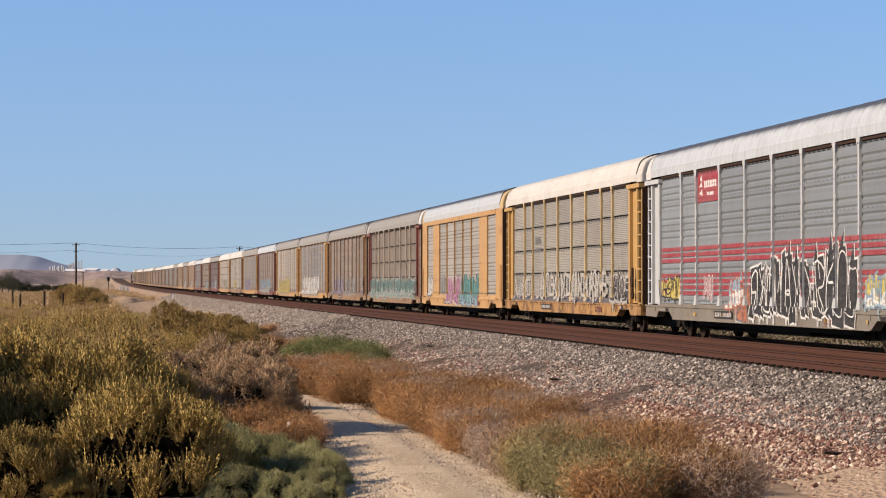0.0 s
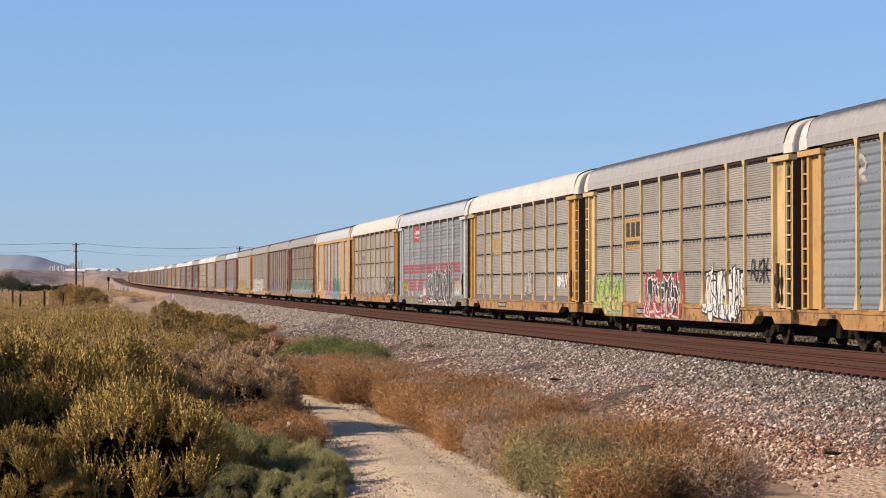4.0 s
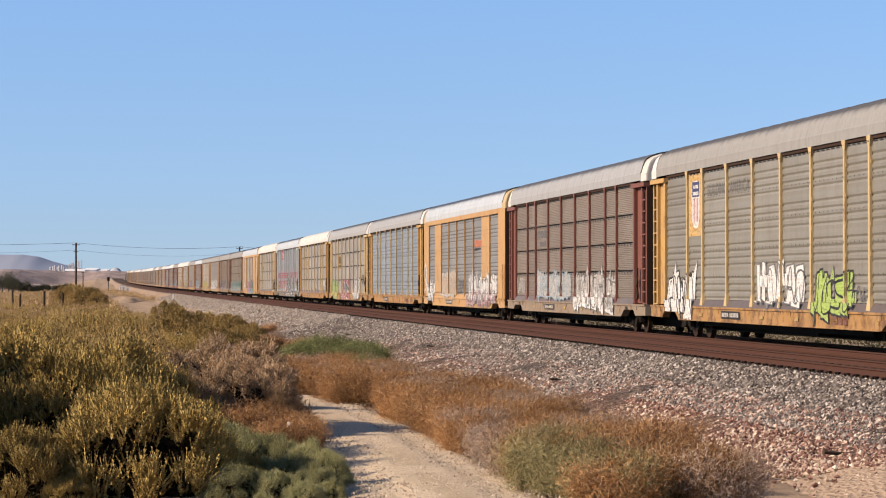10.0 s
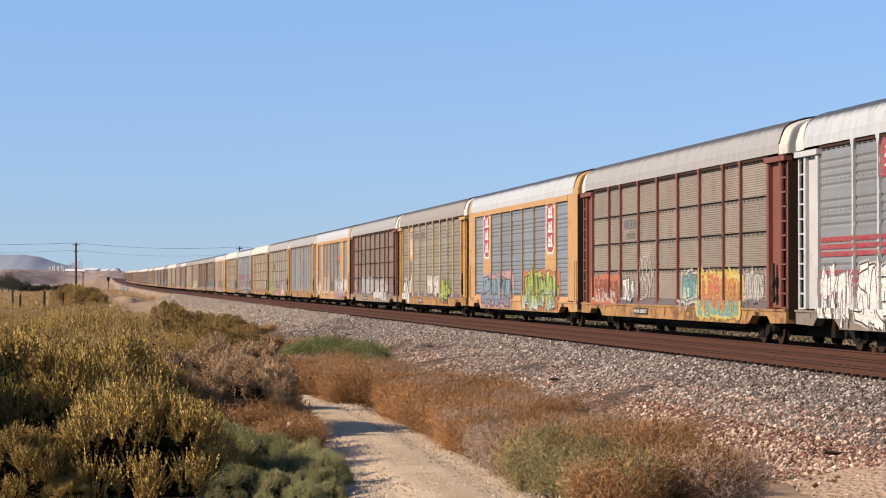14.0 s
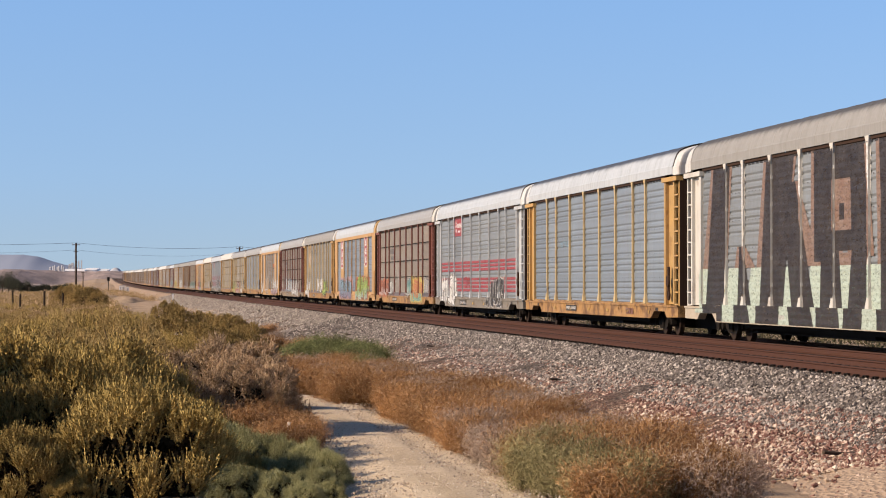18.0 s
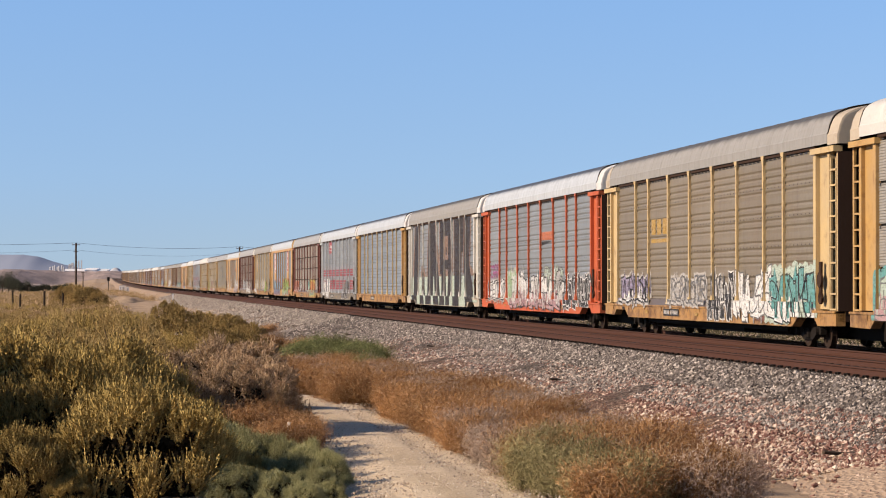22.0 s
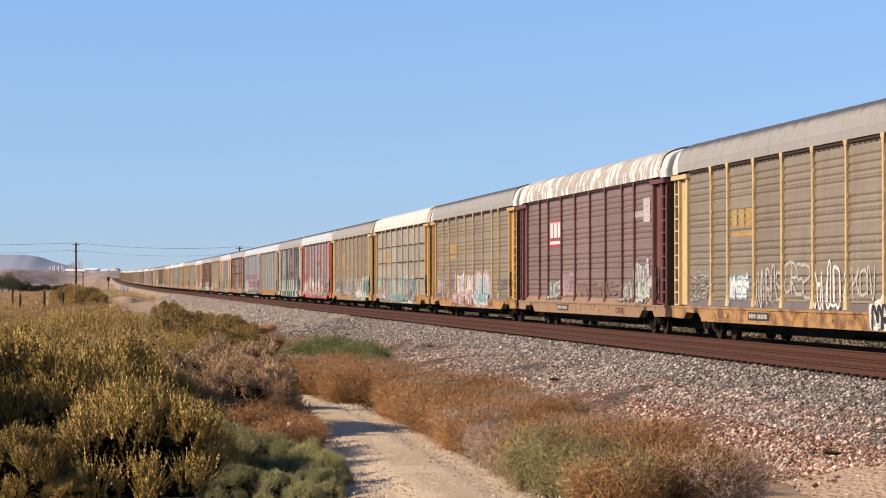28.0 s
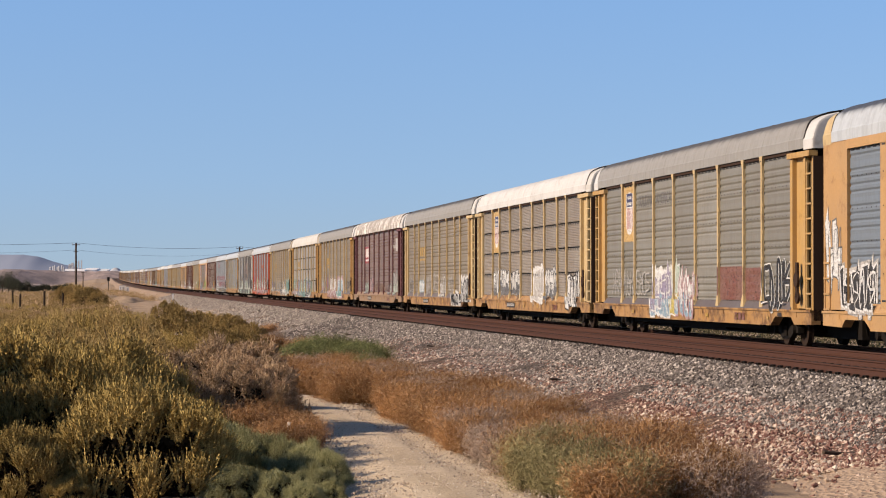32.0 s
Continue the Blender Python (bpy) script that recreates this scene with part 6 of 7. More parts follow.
def squiggle(rg):
    """One bent loop of an unreadable sprayed line in a unit box."""
    form = rg.choice(FORMS)
    if rg.random() < 0.5:
        form = [(1 - x, z) for x, z in form]
    if rg.random() < 0.3:
        form = [(x, 1 - z) for x, z in form]
    return [(-0.15 + 1.3 * x + rg.uniform(-0.12, 0.12), z + rg.uniform(-0.07, 0.07)) for x, z in form]


def lettering(rg, u0, u1, z0, z1, fat, pitch=0.95):
    """Strokes of unreadable sprayed letters between u0 and u1."""
    n = max(1, round((u1 - u0) / pitch))
    w = (u1 - u0) / n
    lines = []
    for i in range(n):
        form = squiggle(rg)
        up, dn = rg.uniform(-0.12, 0.10) * (z1 - z0), rg.uniform(-0.08, 0.10) * (z1 - z0)
        lines.append(bend([(HALF - (u0 + (i + 0.06 + 0.88 * p[0] + rg.uniform(-0.06, 0.06)) * w),
                       z0 + dn + fat / 2 + p[1] * (z1 - z0 - fat + up - dn)) for p in form]))
    return lines


def lobe(x, z, rx, rz, tilt, n=12, q=0.62):
    """A rounded convex blob."""
    c, w = math.cos(tilt), math.sin(tilt)
    out = []
    for k in range(n):
        a = 2 * math.pi * k / n
        u = rx * math.copysign(abs(math.cos(a)) ** q, math.cos(a))
        v = rz * math.copysign(abs(math.sin(a)) ** q, math.sin(a))
        out.append((x + u * c - v * w, z + u * w + v * c))
    return out


def halo(rg, u0, u1, z0, z1):
    """A ragged cloud of paint behind a piece."""
    n = max(3, int((u1 - u0) / 0.45))
    return [lobe(HALF - (u0 + (u1 - u0) * (i + 0.5) / n), (z0 + z1) / 2 + rg.uniform(-0.08, 0.08), (u1 - u0) / n * 0.8,
                 (z1 - z0) / 2 * rg.uniform(0.92, 1.12), rg.uniform(-0.1, 0.1)) for i in range(n)]


def tag(car, flush, rg, u0, u1, z0, z1, fill, edge=None, shine=None, fat=0.26, rim=0.09, pitch=0.95, back=None):
    """One sprayed piece: thin scribbles, or fat rounded letters with a rim, inner lines and a second tone."""
    label = " ".join(("sprayed", fill, "lettering"))
    layers = []
    if back and back != fill:
        layers.append((SPRAY[back], halo(rg, u0 - 0.2, u1 + 0.2, z0 - 0.05, z1 + 0.12)))
    if fat < 0.2:
        lines = lettering(rg, u0, u1, z0, z1, fat, pitch)
        if edge:
            layers.append((SPRAY[edge], [q for ln in lines for q in stroke(ln, fat + 2 * rim)]))
        layers.append((SPRAY[fill], [q for ln in lines for q in stroke(ln, fat)]))
        return spray(car, "sprayed_lettering", layers, flush, label)
    line = edge or ("grey" if fill not in ("grey", "black") else "offwhite")
    n = max(2, round((u1 - u0) / (pitch * rg.uniform(0.8, 0.95))))
    w = (u1 - u0) / n
    h = z1 - z0
    thin = 0.035 + 0.02 * rg.random()
    faces, marks, shades = [], [], []
    for i in range(n):
        x = HALF - (u0 + (i + 0.5) * w)
        lean = rg.uniform(-0.12, 0.12) * h
        lo, hi = z0 + rg.uniform(-0.04, 0.12) * h, z1 - rg.uniform(-0.06, 0.16) * h

        def spot(p, q):
            return (x + (0.5 - p) * w * 1.08 + lean * (q - 0.5), lo + (hi - lo) * q)
        kind = rg.randrange(3)
        if kind == 0:        # a solid block with a bent head
            a, b = rg.uniform(0.0, 0.2), rg.uniform(0.8, 1.0)
            whole = [[spot(a, 0.05), spot(b, 0.0), spot(1.0, 0.5), spot(rg.uniform(0.7, 1), 1.0), spot(rg.uniform(0, 0.3), 0.95), spot(0.0, 0.45)]]
        else:                # two or three stems with a bar, or a bent line
            whole = []
            for k in range(rg.randint(2, 3)):
                p = 0.16 + 0.34 * k + rg.uniform(-0.08, 0.08)
                f, g = rg.uniform(0.14, 0.22), rg.uniform(0.10, 0.24)
                tip = rg.uniform(-0.15, 0.15)
                whole.append([spot(p - f, rg.uniform(0, 0.1)), spot(p + f, rg.uniform(-0.05, 0.06)), spot(p + tip + g, rg.uniform(0.85, 1.08)), spot(p + tip - g, rg.uniform(0.85, 1.02))])
            q = rg.uniform(0.3, 0.7)
            whole.append([spot(0.0, q - 0.12), spot(1.0, q - 0.15), spot(1.0, q + 0.14), spot(0.0, q + 0.12)])
        if rg.random() < 0.4:        # an arrow or serif past the row
            p = rg.uniform(0.1, 0.9)
            whole.append([spot(p - 0.2, 0.9), spot(p + 0.22, 0.88), spot(p + rg.uniform(-0.1, 0.3), 1.2)])
        faces.append(whole)
        form = bend([spot(0.15 + 0.7 * p, 0.12 + 0.76 * q) for p, q in squiggle(rg)], 3)
        marks += stroke(form, thin * rg.uniform(0.8, 1.5), 0.8)
        for k in range(rg.randint(1, 3)):
            p, q = rg.uniform(0.1, 0.9), rg.uniform(0.1, 0.7)
            marks += stroke([spot(p, q), spot(p + rg.uniform(-0.15, 0.15), q + rg.uniform(0.1, 0.35))], thin)
        if shine:
            for q in whole:
                for k in range(3):
                    xa = min(p[0] for p in q) + (max(p[0] for p in q) - min(p[0] for p in q)) * k / 3
                    c = clip(q, xa, xa + (max(p[0] for p in q) - min(p[0] for p in q)) / 3, -9, lo + rg.uniform(0.05, 0.5) * h)
                    if c:
                        shades.append(c)
        if rg.random() < 0.5:        # paint runs
            xx = x + rg.uniform(-0.3, 0.3) * w
            faces[-1].append([(xx, z0 + 0.25), (xx + 0.035, z0 + 0.25), (xx + 0.025, z0 - rg.uniform(0.0, 0.25)), (xx + 0.01, z0 - 0.05)])

    def grown(poly, d):
        cx, cz = sum(p[0] for p in poly) / len(poly), sum(p[1] for p in poly) / len(poly)
        return [(p[0] + math.copysign(d, p[0] - cx), p[1] + math.copysign(d, p[1] - cz)) for p in poly]
    if rim > 0.05 and not back and rg.random() < 0.5:        # a faint ghost of overspray round the whole
        layers.append((SPRAY["offwhite"], [grown(q, thin * 2.6) for whole in faces for q in whole]))
    layers.append((SPRAY[line], [grown(q, thin * 1.2) for whole in faces for q in whole]))
    layers.append((SPRAY[fill], [q for whole in faces for q in whole]))
    if shine:
        layers.append((SPRAY[shine], shades))
    layers.append((SPRAY[line], marks))
    return spray(car, "sprayed_lettering", layers, flush, label)


def rect(u0, u1, z0, z1):
    return [(HALF - u0, z0), (HALF - u1, z0), (HALF - u1, z1), (HALF - u0, z1)]


def patch(car, flush, col, u0, u1, z0, z1, name="painted_patch"):
    return spray(car, name, [(SPRAY[col], [rect(u0, u1, z0, z1)])], flush)


def blocks(u0, u1, z0, z1, n, rg, gap=0.25):
    """Plain bars in place of lettering."""
    w = (u1 - u0) / n
    return [rect(u0 + i * w, u0 + (i + 1 - gap) * w, z0, z1) for i in range(n)]


def emblem_bars(car, flush, col, plate=None, u0=6.95, u1=9.4, z0=2.95, z1=3.75):
    """A square emblem: three blocks over an underline, on a plate or bare."""
    layers = []
    if plate:
        layers.append((SPRAY[plate], [rect(u0 - 0.05, u1 + 0.05, z0 - 0.1, z1 + 0.12)]))
    w = (u1 - u0) / 3
    polys = []
    for i in range(3):      # three plain blocks
        a = u0 + 0.14 + i * w * 0.97
        polys.append(rect(a, a + w * 0.72, z0 + 0.30, z1))
    polys.append(rect(u0 + 0.1, u1 - 0.1, z0 + 0.04, z0 + 0.16))
    layers.append((SPRAY[col], polys))
    return spray(car, "emblem", layers, flush, "painted square emblem")


def shield(car, flush, u0=4.88, u1=6.67, z0=3.1, z1=4.98):
    """A yellow plate with a white, blue and red shield."""
    c, w = (u0 + u1) / 2, 0.52
    def outline(k, a, b):
        return [[(HALF - c + w * k, a + 0.30), (HALF - c + w * k * 0.55, a + 0.06), (HALF - c, a), (HALF - c - w * k * 0.55, a + 0.06), (HALF - c - w * k, a + 0.30), (HALF - c - w * k, b), (HALF - c, b + 0.06), (HALF - c + w * k, b)]]
    red = [rect(c - 0.38 + i * 0.19, c - 0.30 + i * 0.19, z0 + 0.42, z0 + 1.15) for i in range(5)]
    white = blocks(c - 0.30, c + 0.33, z0 + 1.44, z0 + 1.54, 4, None) + blocks(c - 0.36, c + 0.36, z0 + 1.24, z0 + 1.34, 5, None)
    return spray(car, "shield_emblem", [(SPRAY["plate"], [rect(u0, u1, z0, z1)]), (SPRAY["white"], outline(1.0, z0 + 0.22, z0 + 1.62)),
                                        (SPRAY["navy"], [rect(c - 0.46, c + 0.46, z0 + 1.18, z0 + 1.64)]), (SPRAY["red"], red), (SPRAY["white"], white)],
                 flush, "yellow plate with a blue, white and red shield")


def stripes(car, flush):
    """Two bands of three red lines and a red plate with white shapes."""
    lines = [rect(1.95, 25.75, z, z + 0.12) for z in (2.32, 2.50, 2.68, 1.32, 1.50, 1.68, 1.86)]
    spray(car, "red_stripes", [(SPRAY["red"], lines)], flush, "red horizontal stripes")
    a, z = 6.78, 4.10
    leaf = [[(HALF - a - 0.25, z + 0.25), (HALF - a - 0.65, z + 0.18), (HALF - a - 0.55, z + 0.40)],
            [(HALF - a - 0.22, z + 0.45), (HALF - a - 0.62, z + 0.45), (HALF - a - 0.5, z + 0.62)], [(HALF - a - 0.3, z + 0.65), (HALF - a - 0.6, z + 0.62), (HALF - a - 0.5, z + 0.82)]]
    spray(car, "emblem", [(SPRAY["red"], [rect(a, a + 2.62, z, z + 0.92)]),
                          (SPRAY["white"], leaf + blocks(a + 0.85, a + 2.35, z + 0.42, z + 0.62, 7, None) + blocks(a + 1.2, a + 2.0, z + 0.18, z + 0.28, 5, None))],
          flush, "red plate with white shapes")


def stencils(car, flush, rg, u=9.2, rows=1):
    """The car's data on the sill, as plain bars on dark plates, with small reflectors."""
    spray(car, "stencil_plate", [(SPRAY["black"], [rect(u, u + 2.1, 0.66, 0.88)]),
                                 (SPRAY["offwhite"], blocks(u + 0.1, u + 0.85, 0.71, 0.83, 4, rg) + blocks(u + 1.0, u + 2.0, 0.71, 0.83, 6, rg))], flush)
    spray(car, "stencil_mark", [(SPRAY["rust"], blocks(20.2, 21.4, 0.66, 0.86, 3, rg))], flush)
    # black dashes painted on for the dark of narrow gaps
    v = spray(car, "vent_strip", [(SPRAY["black"], [rect(2.1 + i * 0.42, 2.1 + i * 0.42 + 0.26, z, z + 0.045) for i in range(56) for z in ((4.82, 1.23) if flush else (4.95,))])], flush)
    tagged(v, kind="stuff")
    if rows == 1:
        bolts = [rect(2.2 + i * 0.36, 2.2 + i * 0.36 + 0.055, z, z + 0.03) for i in range(66) for z in (4.2, 3.42, 2.64, 1.86)]
        tagged(spray(car, "bolt_row", [(SPRAY["brown"], bolts)], flush), kind="stuff")
    if rows > 1:
        low = 0.17 if car.name in LEDGE else 0.04
        step = (Z_EAVE - 0.10 - low - Z_PANEL) / rows
        hooks = [rect(2.05 + i * 0.46, 2.05 + i * 0.46 + 0.10, z - 0.13, z - 0.04) for i in range(52) for z in [Z_PANEL + low + r * step for r in range(1, rows)]]
        tagged(spray(car, "drain_strip", [(SPRAY["black"], hooks)], flush), kind="stuff")
    # flat dark patches stand for the shade in openings of the sill
    for a, b in ((2.9, 3.25), (24.6, 25.0)):
        patch(car, flush, "brown", a, b, 0.60, 0.90, "sill_opening")
    for k in range(7):
        v = 3.2 + k * 3.4
        patch(car, flush, "gold", v, v + 0.34, 0.70, 0.80, "reflector")


def lettered(car, words, u0, u1, z):
    """Plain dark capitals on the near side from u0 to u1."""
    cu = bpy.data.curves.new("lettering", "FONT")
    cu.body = words
    ob = bpy.data.objects.new("lettering", cu)
    me = bpy.data.meshes.new_from_object(ob)
    bpy.data.objects.remove(ob)
    co = np.array([v.co for v in me.vertices])
    x0, x1, h = co[:, 0].min(), co[:, 0].max(), co[:, 1].max()
    for v in me.vertices:
        v.co = (HALF - u0 - (v.co.x - x0) / (x1 - x0) * (u1 - u0), SIDE + 0.008, z + v.co.y / h * 0.34)
    me.materials.clear()
    me.materials.append(SPRAY["grey"])
    return put("stencilled_word", me, car, None, "dark stencilled capitals")


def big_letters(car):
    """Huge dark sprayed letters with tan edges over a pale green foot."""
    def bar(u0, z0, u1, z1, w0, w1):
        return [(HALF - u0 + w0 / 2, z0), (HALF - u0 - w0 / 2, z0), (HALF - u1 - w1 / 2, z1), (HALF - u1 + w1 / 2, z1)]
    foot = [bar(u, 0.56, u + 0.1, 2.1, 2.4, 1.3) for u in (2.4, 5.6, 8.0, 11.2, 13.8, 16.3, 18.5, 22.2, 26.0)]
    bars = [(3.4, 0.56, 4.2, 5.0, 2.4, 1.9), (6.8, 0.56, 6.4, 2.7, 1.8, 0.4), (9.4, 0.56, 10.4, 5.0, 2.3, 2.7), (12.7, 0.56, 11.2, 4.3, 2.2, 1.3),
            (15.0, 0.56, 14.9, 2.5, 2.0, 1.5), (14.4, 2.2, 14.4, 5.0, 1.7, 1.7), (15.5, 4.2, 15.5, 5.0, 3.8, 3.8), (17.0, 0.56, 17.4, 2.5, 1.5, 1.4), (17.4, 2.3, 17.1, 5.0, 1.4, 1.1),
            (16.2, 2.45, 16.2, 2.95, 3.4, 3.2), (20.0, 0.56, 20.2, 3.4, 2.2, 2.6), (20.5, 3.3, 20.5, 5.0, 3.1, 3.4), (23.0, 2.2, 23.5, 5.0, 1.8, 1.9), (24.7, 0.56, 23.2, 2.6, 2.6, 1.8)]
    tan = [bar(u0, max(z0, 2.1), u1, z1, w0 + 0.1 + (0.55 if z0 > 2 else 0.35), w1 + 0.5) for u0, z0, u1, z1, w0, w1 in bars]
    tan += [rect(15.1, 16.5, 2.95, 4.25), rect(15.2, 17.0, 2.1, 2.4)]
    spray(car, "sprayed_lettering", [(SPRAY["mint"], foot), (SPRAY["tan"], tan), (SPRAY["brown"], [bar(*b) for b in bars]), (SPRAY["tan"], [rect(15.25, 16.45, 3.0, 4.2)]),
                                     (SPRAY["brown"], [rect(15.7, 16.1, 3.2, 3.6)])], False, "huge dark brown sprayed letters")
    for x in POSTS:
        u = HALF - x
        patch(car, False, "gold", u - 0.06, u + 0.06, 1.0, 1.5, "reflector")
    for u in (6.75, 12.43, 18.1):
        patch(car, False, "white", u - 0.09, u + 0.09, 3.4, 5.0, "bare_post")


